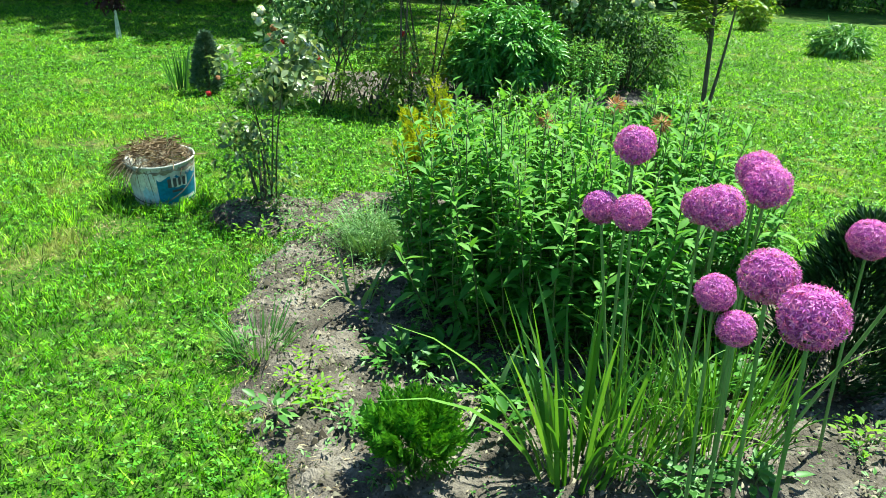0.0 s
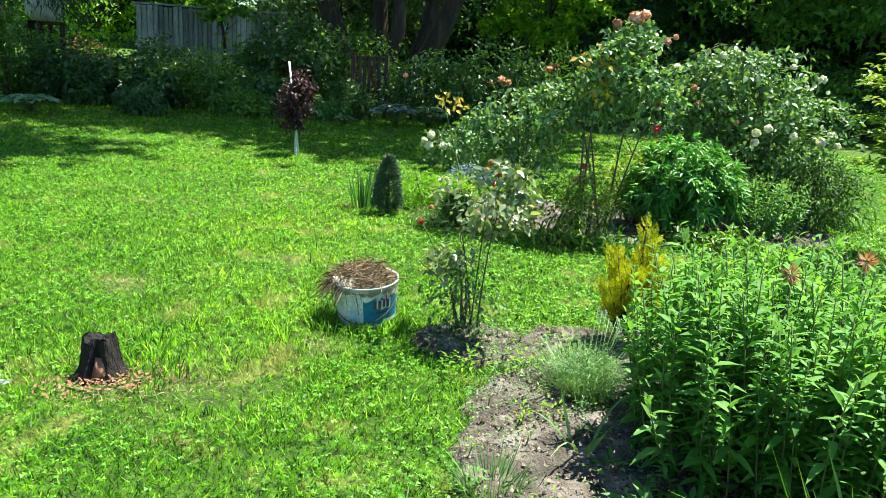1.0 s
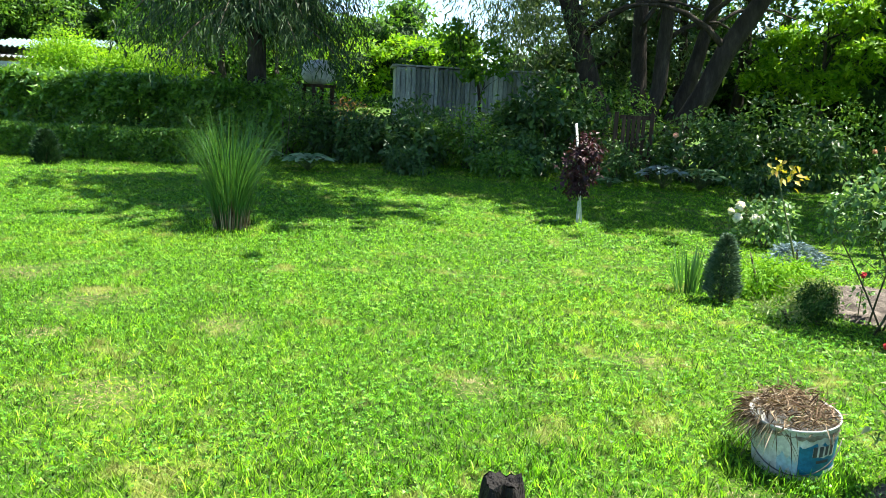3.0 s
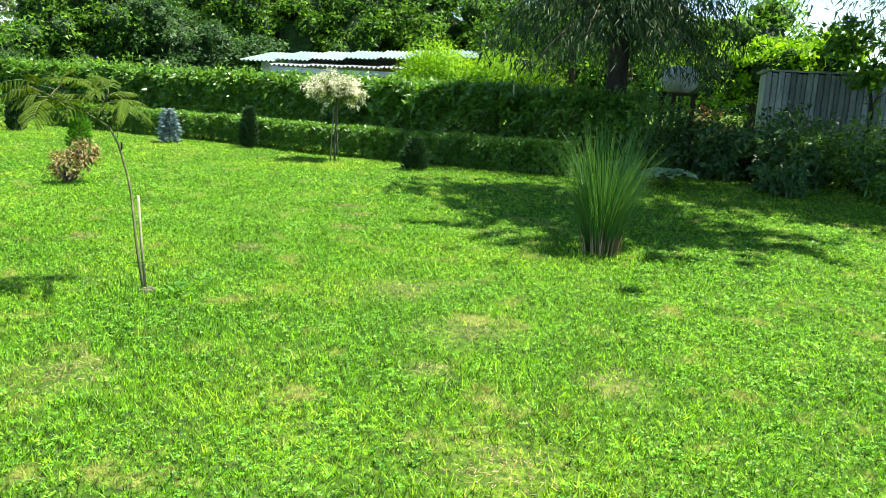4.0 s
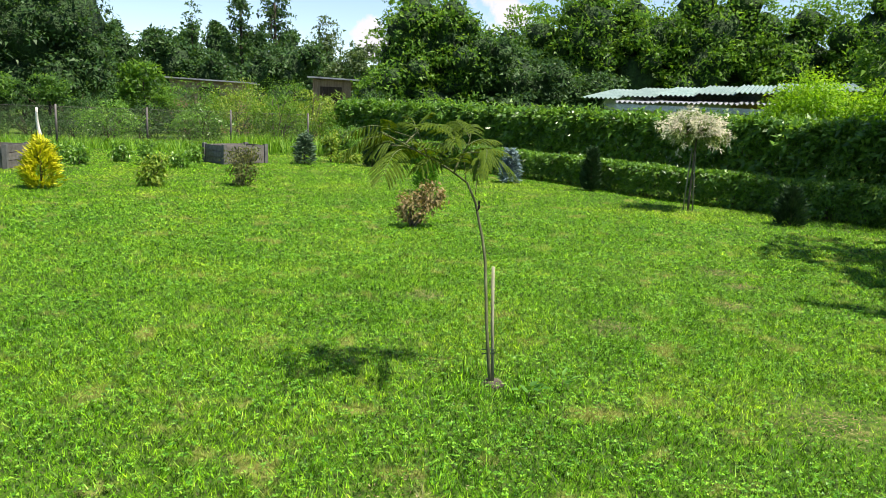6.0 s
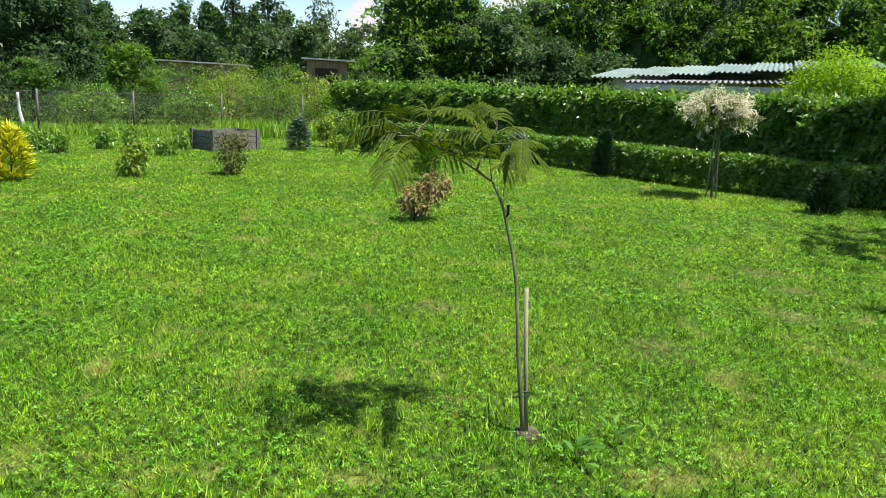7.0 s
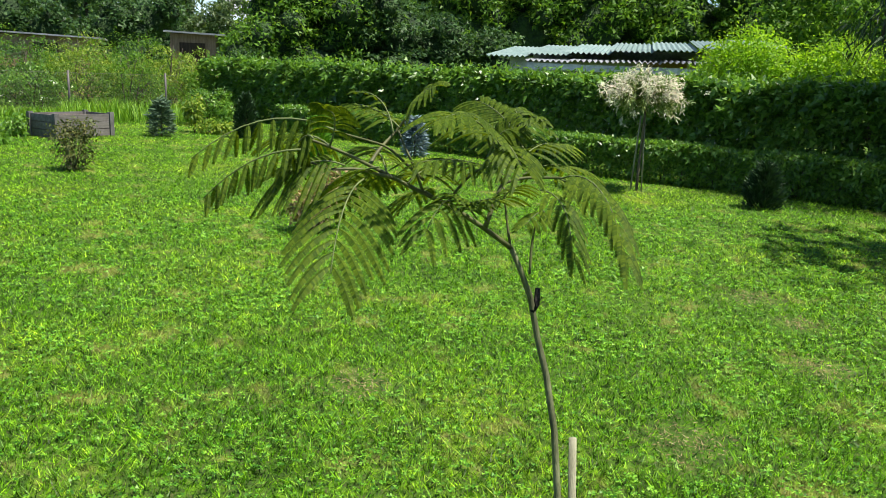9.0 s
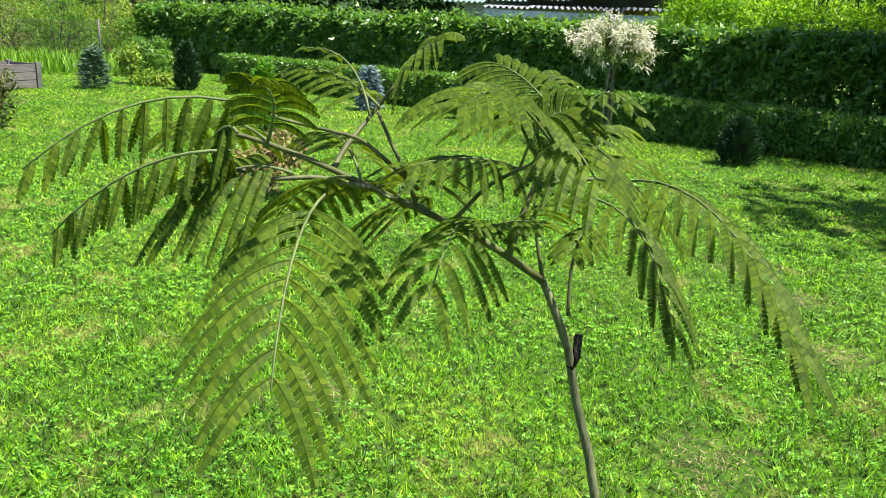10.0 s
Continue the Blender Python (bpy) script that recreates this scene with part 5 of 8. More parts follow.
# ---- buildings and fences ----
def plank_shed():
    """A shed of upright grey boards with a thin flat roof; its front looks onto the garden."""
    a, b = Vector((-13.62, 19.45, 0)), Vector((-10.35, 21.75, 0))
    L = (b - a).length
    ob = thing("plank_shed", a.x, a.y, "old shed of upright grey weathered boards, half overgrown", "shed", turn=math.degrees(math.atan2(b.y - a.y, b.x - a.x)))
    rng = np.random.default_rng(61)
    x = 0.0
    while x < L - 0.02:
        w = rng.uniform(0.10, 0.155)
        dz = rng.uniform(-0.02, 0.015)
        dy = rng.uniform(-0.012, 0.012)
        part("plank", Soup().box((x, dy - 0.012, 0.02), (min(x + w - 0.022, L), dy + 0.012, 2.22 + dz)), M_BOARD, ob)
        x += w
    part("side_wall", Soup().box((-0.02, 0.02, 0.0), (0.02, 2.6, 2.2)).box((L - 0.02, 0.02, 0.0), (L + 0.02, 2.6, 2.2)).box((0.02, 2.56, 0.0), (L - 0.02, 2.6, 2.2)), M_BOARD, ob)
    part("roof", Soup().box((-0.12, -0.035, 2.245), (L + 0.12, 2.75, 2.29)), M_TIN, ob, "thin grey roof sheet")
    part("rail", Soup().box((0.0, 0.016, 1.5), (L, 0.06, 1.6)), M_BOARD, ob)
    return ob


plank_shed()


def corrugated(L, depth, waves, amp, thick=0.012):
    """A corrugated sheet, ridges along y, L wide."""
    n = waves * 6 + 1
    x = np.linspace(0, L, n)
    z = amp * np.cos(np.arange(n) * 2 * math.pi / 6)
    X, Y = np.meshgrid(x, [0, depth])
    Z = np.stack([z, z])
    s = Soup().grid(X, Y, Z)
    s.grid(X[:, ::-1], Y[:, ::-1], Z[:, ::-1] - thick)
    return s


def long_shed():
    """A low shed with a mono-pitch roof of pale corrugated sheets behind the tall hedge."""
    a, b = Vector((-24.5, 10.55, 0)), Vector((-20.7, 15.7, 0))
    L = (b - a).length
    ob = thing("garden_shed", a.x, a.y, "low white-walled shed with a pale green corrugated roof", "shed", turn=math.degrees(math.atan2(b.y - a.y, b.x - a.x)))
    part("wall", Soup().box((0.25, 0.3, 0), (L - 0.2, 0.38, 1.95)).box((0.25, 0.38, 0), (0.33, 4.0, 1.93)).box((L - 0.28, 0.38, 0), (L - 0.2, 4.0, 1.93)).box((0.33, 3.92, 0), (L - 0.28, 4.0, 2.3)), M_WHITEWALL, ob, "off-white rendered wall")
    part("door", Soup().box((L * 0.56, 0.26, 0.05), (L * 0.56 + 0.9, 0.296, 1.95)), M_HUTWOOD, ob)
    me = corrugated(1.02, 4.6, 8, 0.022).mesh("roof_sheet", M_ROOFSHEET, True)
    n = int(L / 0.98) + 1
    for k in range(n):
        sh = new("roof_sheet", me)
        sh.parent = ob
        sh.matrix_basis = pose(-0.25 + k * 0.98, -0.25, 1.96 + 0.008 * (k % 2) + 0.062 * k, 4.6, 0, 0)
    me2 = corrugated(1.02, 2.2, 8, 0.026).mesh("canopy_sheet", M_TIN, True)
    for k in range(4):
        sh = new("canopy_sheet", me2)
        sh.parent = ob
        sh.matrix_basis = pose(0.9 + k * 0.99, -1.6, 1.85 + 0.006 * (k % 2) + 0.02 * k, 2.0, 0, 0)
    for k in range(3):
        part("canopy_post", Soup().tube([(1.0 + k * 1.9, -1.5, -0.05), (1.0 + k * 1.9, -1.5, 1.70)], 0.04, 8), M_STAKE, ob)
    part("fascia", Soup().box((0.92, -1.56, 1.66), (4.9, -1.52, 1.80)), M_WHITEWALL, ob, "pale grey board under the canopy's edge")
    return ob


long_shed()


def hut(x, y, w, d, h, turn, text):
    ob = thing("hut", x, y, text, "hut", "far huts", turn)
    part("wall", Soup().box((-w / 2, -d / 2, 0), (w / 2, -d / 2 + 0.05, h)).box((-w / 2, d / 2 - 0.05, 0), (w / 2, d / 2, h)).box((-w / 2, -d / 2 + 0.05, 0), (-w / 2 + 0.05, d / 2 - 0.05, h)).box((w / 2 - 0.05, -d / 2 + 0.05, 0), (w / 2, d / 2 - 0.05, h)), M_HUTWOOD, ob)
    part("roof", Soup().box((-w / 2 - 0.25, -d / 2 - 0.25, h + 0.004), (w / 2 + 0.25, d / 2 + 0.25, h + 0.06), pose(0, 0, 0, 0, 1.5, 0)), M_TIN, ob, "grey felt roof")
    part("door", Soup().box((-0.45, -d / 2 - 0.04, 0.02), (0.4, -d / 2 - 0.004, h * 0.88)), M_RUSTWOOD, ob)
    return ob


hut(-36.3, 4.5, 1.5, 1.5, 2.4, 80, "small brown wooden hut with a flat pale roof")
hut(-41.0, -0.4, 3.4, 2.2, 2.2, 88, "low wooden hut with a long flat roof among trees")

# white tank and slatted gate behind the border
ob = thing("storage_tank", -14.15, 16.7, "dirty white plastic barrel lying on a wooden stand, black disc for its open end", "tank", turn=-20)
part("shell", Soup().tube([(-0.36, 0, 1.92), (-0.34, 0, 1.92), (-0.2, 0, 1.92), (0.2, 0, 1.92), (0.38, 0, 1.92), (0.46, 0, 1.92)], [0.27, 0.295, 0.30, 0.30, 0.285, 0.2], 20), M_TANK, ob, smooth=True)
# black disc on the closed end, painted as the shade inside
part("opening_shade", Soup().tube([(-0.375, 0, 1.90), (-0.362, 0, 1.90)], [0.23, 0.23], 18), M_BLACK, ob)
for x in (-0.25, 0.25):
    part("trestle", Soup().box((x - 0.04, -0.3, 0), (x + 0.04, -0.22, 1.6)).box((x - 0.04, 0.22, 0), (x + 0.04, 0.3, 1.6)).box((x - 0.04, -0.34, 1.545), (x + 0.04, 0.34, 1.622), None), M_RUSTWOOD, ob)

ob = thing("garden_gate", -6.15, 16.95, "narrow brown slatted wooden gate in the shaded border", "gate", turn=12)
for k in range(5):
    part("slat", Soup().box((-0.24 + k * 0.1, -0.012, 0.15), (-0.24 + k * 0.1 + 0.07, 0.012, 1.30 - 0.02 * (k % 2))), M_RUSTWOOD, ob)
part("top_rail", Soup().box((-0.3, 0.014, 1.22), (0.32, 0.05, 1.30)), M_RUSTWOOD, ob)
part("rail", Soup().box((-0.28, 0.014, 0.4), (0.3, 0.05, 0.48)), M_RUSTWOOD, ob)
for x in (-0.36, 0.36):
    part("post", Soup().box((x - 0.04, -0.04, -0.05), (x + 0.04, 0.04, 1.36)), M_RUSTWOOD, ob)

# chain-link fence
def mesh_fence(x0, y0, x1, y1, h, gap):
    L = math.hypot(x1 - x0, y1 - y0)
    ob = thing("chain_link_fence", x0, y0, "rusty grey chain-link fence on slim posts", "fence", turn=math.degrees(math.atan2(y1 - y0, x1 - x0)))
    for u in np.arange(0, L + 0.1, gap):
        part("post", Soup().tube([(u, 0, -0.1), (u, 0, h + 0.06)], 0.03, 8), M_METALPOST, ob)
    w = Soup()
    step = 0.085
    for u in np.arange(-h, L, step):
        for d in (1, -1):
            a, b = (u, 0.0) if d > 0 else (u + h, 0.0), (u + h, h) if d > 0 else (u, h)
            p, q = np.array([a[0], 0.006 * d, 0.03]), np.array([b[0], 0.006 * d, h])
            ta = sorted(((0 - p[0]) / (q[0] - p[0]), (L - p[0]) / (q[0] - p[0])))
            lo, hi = max(0, ta[0]), min(1, ta[1])
            if hi > lo:
                w.tube([p + (q - p) * lo, p + (q - p) * hi], 0.002, 3, False)
    for z in (0.05, h):
        w.tube([(0, 0, z), (L, 0, z)], 0.004, 3, False)
    part("wire_mesh", w, M_METALPOST, ob)
    return ob


mesh_fence(-27.15, -11.29, -29.95, 3.4, 1.1, 2.44)


def raised_bed(x, y, w, d, h, turn, text):
    ob = thing("raised_bed", x, y, text, "raised bed", "raised beds", turn)
    n = 3
    bh = h / n
    for k in range(n):
        z0, z1 = k * bh + 0.004, (k + 1) * bh - 0.008
        part("board", Soup().box((-w / 2, -d / 2 - 0.012, z0), (w / 2, -d / 2 + 0.012, z1)), M_BEDBOARD, ob)
        part("board", Soup().box((-w / 2, d / 2 - 0.012, z0), (w / 2, d / 2 + 0.012, z1)), M_BEDBOARD, ob)
        part("board", Soup().box((-w / 2 - 0.012, -d / 2 + 0.014, z0), (-w / 2 + 0.012, d / 2 - 0.014, z1)), M_BEDBOARD, ob)
        part("board", Soup().box((w / 2 - 0.012, -d / 2 + 0.014, z0), (w / 2 + 0.012, d / 2 - 0.014, z1)), M_BEDBOARD, ob)
    for px in (-w / 2, w / 2):
        for py in (-d / 2, d / 2):
            part("corner_post", Soup().box((px - 0.045, py - 0.045, 0), (px + 0.045, py + 0.045, h + 0.02)), M_BEDPOST, ob)
    part("soil_fill", Soup().box((-w / 2 + 0.014, -d / 2 + 0.014, 0.02), (w / 2 - 0.014, d / 2 - 0.014, h - 0.06)), M_SOIL, ob)
    return ob


raised_bed(-23.85, 0.95, 1.2, 0.80, 0.44, 127, "dark plank raised bed with grey corner posts on the lawn")
raised_bed(-21.5, -4.05, 1.6, 0.95, 0.46, 80, "brown plank raised bed with grey corner posts on the lawn")


# ---- lawn plants ----
def conifer(name, x, y, h, r, count, mat, text, seed, spray=0.05, width=0.012, shape=0.9, up=0.9, category="conifer", foot=True, per=5, fan=0.5):
    """A small upright conifer: a stem and dense flat sprays, wider below."""
    rng = np.random.default_rng(seed)
    ob = thing(name, x, y, text, category)
    z = h * rng.random(count) ** 0.9
    q = z / h
    rad = r * np.clip((1 - q ** (1.2 + 1.8 * (1.3 - shape))) ** 0.75, 0.05, 1) * np.clip(0.62 + 3.0 * q, 0, 1) * (0.5 + 0.5 * rng.random(count) ** 0.4)
    a = rng.uniform(0, 6.283, count)
    o = np.stack([np.cos(a), np.sin(a), 0 * a], 1)
    rad = rad * (1 + 0.10 * np.sin(a * 3 + z * 9 + seed) + 0.13 * rng.normal(size=count))
    pts = o * rad[:, None] + UP * (z[:, None] * 0.93 + 0.02)
    part("foliage", sprays(Soup(), rng, pts, o, spray, width, per, fan, up), mat, ob)
    part("stem", Soup().tube([(0, 0, -0.03), (0, 0, h * 0.9)], [0.02 + 0.02 * r, 0.006], 6), M_TWIG, ob)
    return ob


conifer("columnar_thuja", -18.65, 8.03, 0.86, 0.14, 700, M_DARKTHUJA, "small dark columnar thuja in front of the low hedge", 301, 0.09, 0.02)
conifer("columnar_thuja", -14.2, 9.35, 0.54, 0.19, 600, M_DARKTHUJA, "small dark conical thuja at the shaded hedge", 302, 0.09, 0.02)
conifer("blue_spruce", -20.0, 6.75, 0.72, 0.16, 380, M_BLUESPRUCE, "young silver-blue spruce on the lawn", 303, 0.12, 0.025, 1.3, 0.15)
conifer("columnar_thuja", -23.5, 4.28, 0.9, 0.18, 420, M_DARKTHUJA, "dark young thuja with a thin tip at the hedge's end", 304, 0.11, 0.03)
conifer("grey_spruce", -23.9, 2.63, 0.72, 0.18, 300, M_GREYSPRUCE, "young grey-green spruce by the raised bed", 305, 0.13, 0.03, 1.2, 0.3)
conifer("columnar_thuja", -17.87, 4.45, 0.9, 0.16, 420, M_THUJA, "slim green conifer standing on the lawn", 306, 0.09, 0.022)

shrub("red_leaved_bush", -13.85, 3.42, [(0, 0, 0.24, 0.22, 0.22, 0.20), (-0.05, 0.22, 0.42, 0.18, 0.2, 0.15)], 150, 8, 0.055, M_RUSTLEAF, "small leaning barberry bush with reddish-brown tips", 311, 0.5, 0.04, 8)
conifer("golden_bush", -17.75, -1.95, 0.78, 0.25, 190, M_GOLD, "golden-yellow conical thuja bush on the lawn", 312, 0.13, 0.035, 1.1, 0.7, "shrub", per=7, fan=0.7)
shrub("leafy_bush", -18.3, -0.33, [(0, 0, 0.22, 0.20, 0.20, 0.20), (0.02, 0.12, 0.42, 0.11, 0.12, 0.12)], 95, 7, 0.075, M_SPRING, "small bright green leafy bush on the lawn", 313, 0.5, 0.05, 6)
shrub("leafy_bush", -18.6, 1.19, [(0, 0, 0.30, 0.22, 0.24, 0.28), (0, 0.12, 0.58, 0.12, 0.16, 0.12), (0, -0.14, 0.52, 0.1, 0.12, 0.12)], 210, 7, 0.055, M_BRONZE, "small upright bush with reddish-green leaves", 314, 0.45, 0.05, 8)
for k, (x, y, h) in enumerate(((-22.4, -2.3, 0.36), (-23.4, -1.6, 0.42), (-22.7, -0.9, 0.55), (-23.0, -2.8, 0.36), (-22.1, -0.2, 0.34), (-23.6, 0.0, 0.42), (-22.9, -3.4, 0.4))):
    shrub("vegetable_plant", x, y, [(0, 0, h * 0.5, 0.18, 0.18, h * 0.5)], 70, 7, 0.08, M_HEDGE, "young green vegetable plant in the lawn's back row", 320 + k, 0.5, 0.05, 4, group="vegetable row", category="plant")
shrub("sapling_bush", -24.8, 3.35, [(0, 0, 0.5, 0.16, 0.16, 0.3)], 60, 6, 0.10, M_SPRING, "thin yellow-green sapling by the hedge", 326, 0.5, 0.05, 3)
shrub("low_yellow_plant", -24.5, 3.75, [(0, 0, 0.12, 0.34, 0.34, 0.12)], 80, 6, 0.10, M_SPRING, "low spreading yellow-green plant", 327, 0.5, 0.05, 3, category="plant")
# growth along and beyond the fence
WILD = [(-31.4, -3.2, 0.95, 1.35, M_HEDGE, "rounded green bush beyond the fence"), (-34.5, -6.4, 1.2, 1.0, M_DARKTREE, "dark green bush beyond the fence"), (-36.0, -9.6, 1.6, 1.6, M_DARKTREE, "dark green bush beyond the fence"),
        (-33.8, -1.0, 1.2, 1.2, M_DARKTREE, "dark bush beyond the fence"), (-33.0, -4.6, 1.1, 0.8, M_DARKTREE, "low dark bush beyond the fence"), (-33.2, -8.0, 1.3, 1.0, M_DARKTREE, "low dark bush beyond the fence"), (-33.6, -2.4, 1.2, 1.1, M_DARKTREE, "low dark bush beyond the fence"), (-35.0, -4.0, 1.5, 1.3, M_DARKTREE, "dark bush beyond the fence"), (-37.2, 0.6, 1.5, 2.0, M_DARKTREE, "dark bush in front of the low hut"), (-37.6, -1.8, 1.4, 1.9, M_DARKTREE, "dark bush in front of the low hut"), (-36.5, 2.6, 1.3, 2.0, M_DARKTREE, "dark bush beside the hut"), (-38.5, -0.9, 1.6, 2.0, M_DARKTREE, "dark bush beyond the fence"), (-40.5, -6.0, 2.2, 2.2, M_DARKTREE, "dark bush beyond the fence"),
        (-31.0, -0.2, 0.9, 1.3, M_HEDGE, "tall weeds along the fence"), (-31.6, 1.0, 1.0, 1.9, M_SPRING, "tall lit brambles along the fence"), (-30.9, 2.2, 0.95, 1.75, M_TREE, "tall weeds and brambles along the fence"),
        (-31.8, 3.3, 1.0, 2.0, M_SPRING, "tall yellow-green brambles along the fence"), (-30.8, 4.5, 0.9, 1.55, M_TREE, "leafy bush at the fence's end"), (-32.4, 5.6, 1.2, 2.0, M_DARKTREE, "dark bush at the fence's end"), (-33.6, 2.4, 1.6, 2.3, M_TREE, "green bush beyond the fence"), (-34.2, -0.9, 1.3, 2.15, M_TREE, "leafy bush in front of the low hut"), (-34.6, 0.9, 1.3, 2.15, M_SPRING, "sunlit yellow-green bush in front of the low hut"), (-33.4, 4.1, 1.0, 1.8, M_SPRING, "sunlit brambles in front of the small hut"), (-34.6, 2.7, 1.0, 2.2, M_DARKTREE, "dark bush between the huts"), (-26.9, 3.9, 0.5, 0.9, M_HEDGE, "low leafy bush at the hedge's end")]
for k, (x, y, r, h, mat, text) in enumerate(WILD):
    rng = np.random.default_rng(330 + k)
    ob = thing("wild_bush", x, y, text, "shrub")
    bl = [(0, 0, h * 0.5, r, r, h * 0.5), (0.2, r * 0.6, h * 0.34, r * 0.7, r * 0.7, h * 0.36), (0.1, -r * 0.6, h * 0.36, r * 0.7, r * 0.7, h * 0.38)]
    part("foliage", pad_crown(Soup(), rng, bl, 3600, 0.085, 0.3, 0.45, 0.8, 0.1, 0.6), mat, ob)
    st = Soup()
    for q in range(6):
        st.tube(bow((rng.normal(0, 0.1), rng.normal(0, 0.1), -0.02), (rng.normal(0, r * 0.5), rng.normal(0, r * 0.5), h * rng.uniform(0.6, 1.0)), 0.05, 0.05, 6), np.linspace(0.02, 0.006, 6), 5)
    part("stems", st, M_TWIG, ob)
rng = np.random.default_rng(345)
s = Soup()
n = 7000
P = np.stack([rng.uniform(-30.2, -27.2, n), rng.uniform(-10, 3.8, n), np.zeros(n)], 1)
s.strips(P, rand_dirs(rng, n) * (1, 1, 0), rng.uniform(0.10, 0.34, n) * np.where(P[:, 1] > 0.5, 1.9, 1.0), 0.026, 0.2, rng.uniform(0.1, 0.5, n), 3)
tagged(new("tall_grass", s.mesh("tall_grass", M_MEADOW)), "uncut tall grass along the fence", "grass", kind="stuff")

# whitewashed young tree trunk beyond the fence
ob = thing("whitewashed_trunk", -30.5, -4.95, "thin bent fruit-tree trunk painted white", "tree trunk")
part("trunk", Soup().tube(bow((0, 0, -0.05), (0.1, -0.10, 1.0), 0, 0.10, 7), np.linspace(0.06, 0.035, 7), 8), M_WHITEWASH, ob, smooth=True)

# lime-green bushes above the tall hedge
shrub("lime_bush", -18.3, 12.7, [(0, 0, 1.72, 0.95, 0.7, 0.74), (-0.75, -0.35, 1.3, 0.5, 0.5, 0.45), (0.75, 0.35, 1.3, 0.5, 0.5, 0.5)], 2100, 9, 0.080, M_LIME, "bright lime-green bush rising above the hedge", 351, 0.4, 0.10, 8)
shrub("lime_bush", -17.0, 13.6, [(0, 0, 1.7, 0.85, 0.7, 0.62), (0.8, 0.5, 1.5, 0.6, 0.6, 0.6)], 1400, 9, 0.080, M_LIME, "bright lime-green bush rising above the hedge", 352, 0.4, 0.10, 8)

# grafted dwarf willow with white and pink tips
rng = np.random.default_rng(353)
ob = thing("grafted_willow", -15.79, 8.56, "small grafted willow ball with white and pink leaf tips", "tree")
part("trunk", Soup().tube(bow((0, 0, -0.05), (0.02, 0.02, 1.28), 0, 0.015, 6), np.linspace(0.02, 0.014, 6), 8), M_TWIG, ob)
for dx, dy in ((-0.050, -0.066), (0.045, 0.060)):
    part("stake", Soup().tube([(dx, dy, -0.05), (dx * 0.35, dy * 0.35, 1.05)], 0.012, 6), M_STAKE, ob)
tw, lf, lg = Soup(), Soup(), Soup()
for k in range(190):
    d = unit(rand_dirs(rng, 1)[0] * (1, 1, 0.7) + UP * 0.38)
    line = bow((0, 0, 1.28), np.array([0, 0, 1.28]) + d * (0.58, 0.58, 0.38) * rng.uniform(0.6, 1.2), 0.03, rng.normal(0, 0.03), 7)
    tw.tube(line, np.linspace(0.006, 0.002, 7), 3)
    for i, q in enumerate(line[2:]):
        m = 9
        (lf if i >= 3 and d[2] > 0.0 or i == 4 and rng.random() < 0.5 else lg).leaves(q + rng.normal(size=(m, 3)) * 0.02, unit(rand_dirs(rng, m) + d * 0.7), UP + rand_dirs(rng, m) * 0.8, rng.uniform(0.05, 0.09, m), 0.017)
part("twigs", tw, M_TWIG, ob)
part("tip_leaves", lf, M_FLAMINGO, ob, "cream and pink young leaves")
part("inner_leaves", lg, M_FLAMGREEN, ob, "pale green leaves")

# tall clump of ornamental grass
rng = np.random.default_rng(354)
ob = thing("ornamental_grass", -7.5, 6.98, "tall clump of green arching ornamental grass", "grass clump")
n = 760
a = rng.uniform(0, 6.283, n)
o = np.stack([np.cos(a), np.sin(a), 0 * a], 1)
P = o * (0.15 * np.sqrt(rng.random(n)))[:, None]
part("leaves", Soup().strips(P, o + rand_dirs(rng, n) * 0.4 * (1, 1, 0), rng.uniform(0.6, 1.5, n), rng.uniform(0.005, 0.009, n), rng.uniform(0.02, 0.30, n), rng.uniform(0.0, 0.42, n) ** 1.3 * 1.6, 6), M_MISC, ob)
n = 260
a = rng.uniform(0, 6.283, n)
o = np.stack([np.cos(a), np.sin(a), 0 * a], 1)
part("dead_stalks", Soup().strips(o * (0.2 * np.sqrt(rng.random(n)))[:, None], o, rng.uniform(0.15, 0.35, n), 0.011, 0.12, 0.1, 2), M_STRAW, ob, "brown stubble of old stalks")

# purple-leaved young tree tied to a white stake
rng = np.random.default_rng(355)
ob = thing("purple_plum", -4.86, 10.42, "small purple-leaved plum tree with a whitewashed stem", "tree")
part("trunk", Soup().tube(bow((0, 0, -0.05), (0, 0, 0.42), 0, 0.01, 5), [0.022, 0.020, 0.018, 0.017, 0.016], 8), M_WHITEWASH, ob, "white-painted stem")
tw = Soup()
for k in range(14):
    d = unit(rand_dirs(rng, 1)[0] * (1, 1, 0.5) + UP * 0.9)
    tw.tube(bow((0, 0, 0.38), (0, 0, 0.4) + d * rng.uniform(0.3, 0.6), 0.03, 0, 5), np.linspace(0.012, 0.003, 5), 4)
part("branches", tw, M_BARK, ob)
part("crown", crown(Soup(), rng, [(0, 0, 0.72, 0.20, 0.20, 0.26), (0.08, 0, 0.95, 0.15, 0.15, 0.16), (-0.1, 0, 0.48, 0.17, 0.17, 0.12)], 150, 8, 0.05, 0.06, 0.55, 0.3), M_PURPLE, ob)
ob = thing("tree_stake", -4.78, 10.36, "white-painted leaning wooden stake beside the plum", "stake")
part("stake", Soup().tube([(0.0, 0.0, -0.05), (-0.22, 0.12, 1.24)], 0.015, 8), M_WHITEWASH, ob)

# plants of the far lawn
shrub("low_tuft", 4.9, 12.4, [(0, 0, 0.18, 0.34, 0.34, 0.2)], 120, 7, 0.16, M_WEED, "low tuft of uncut green leaves on the lawn", 361, 0.2, 0.05, 3, category="plant")
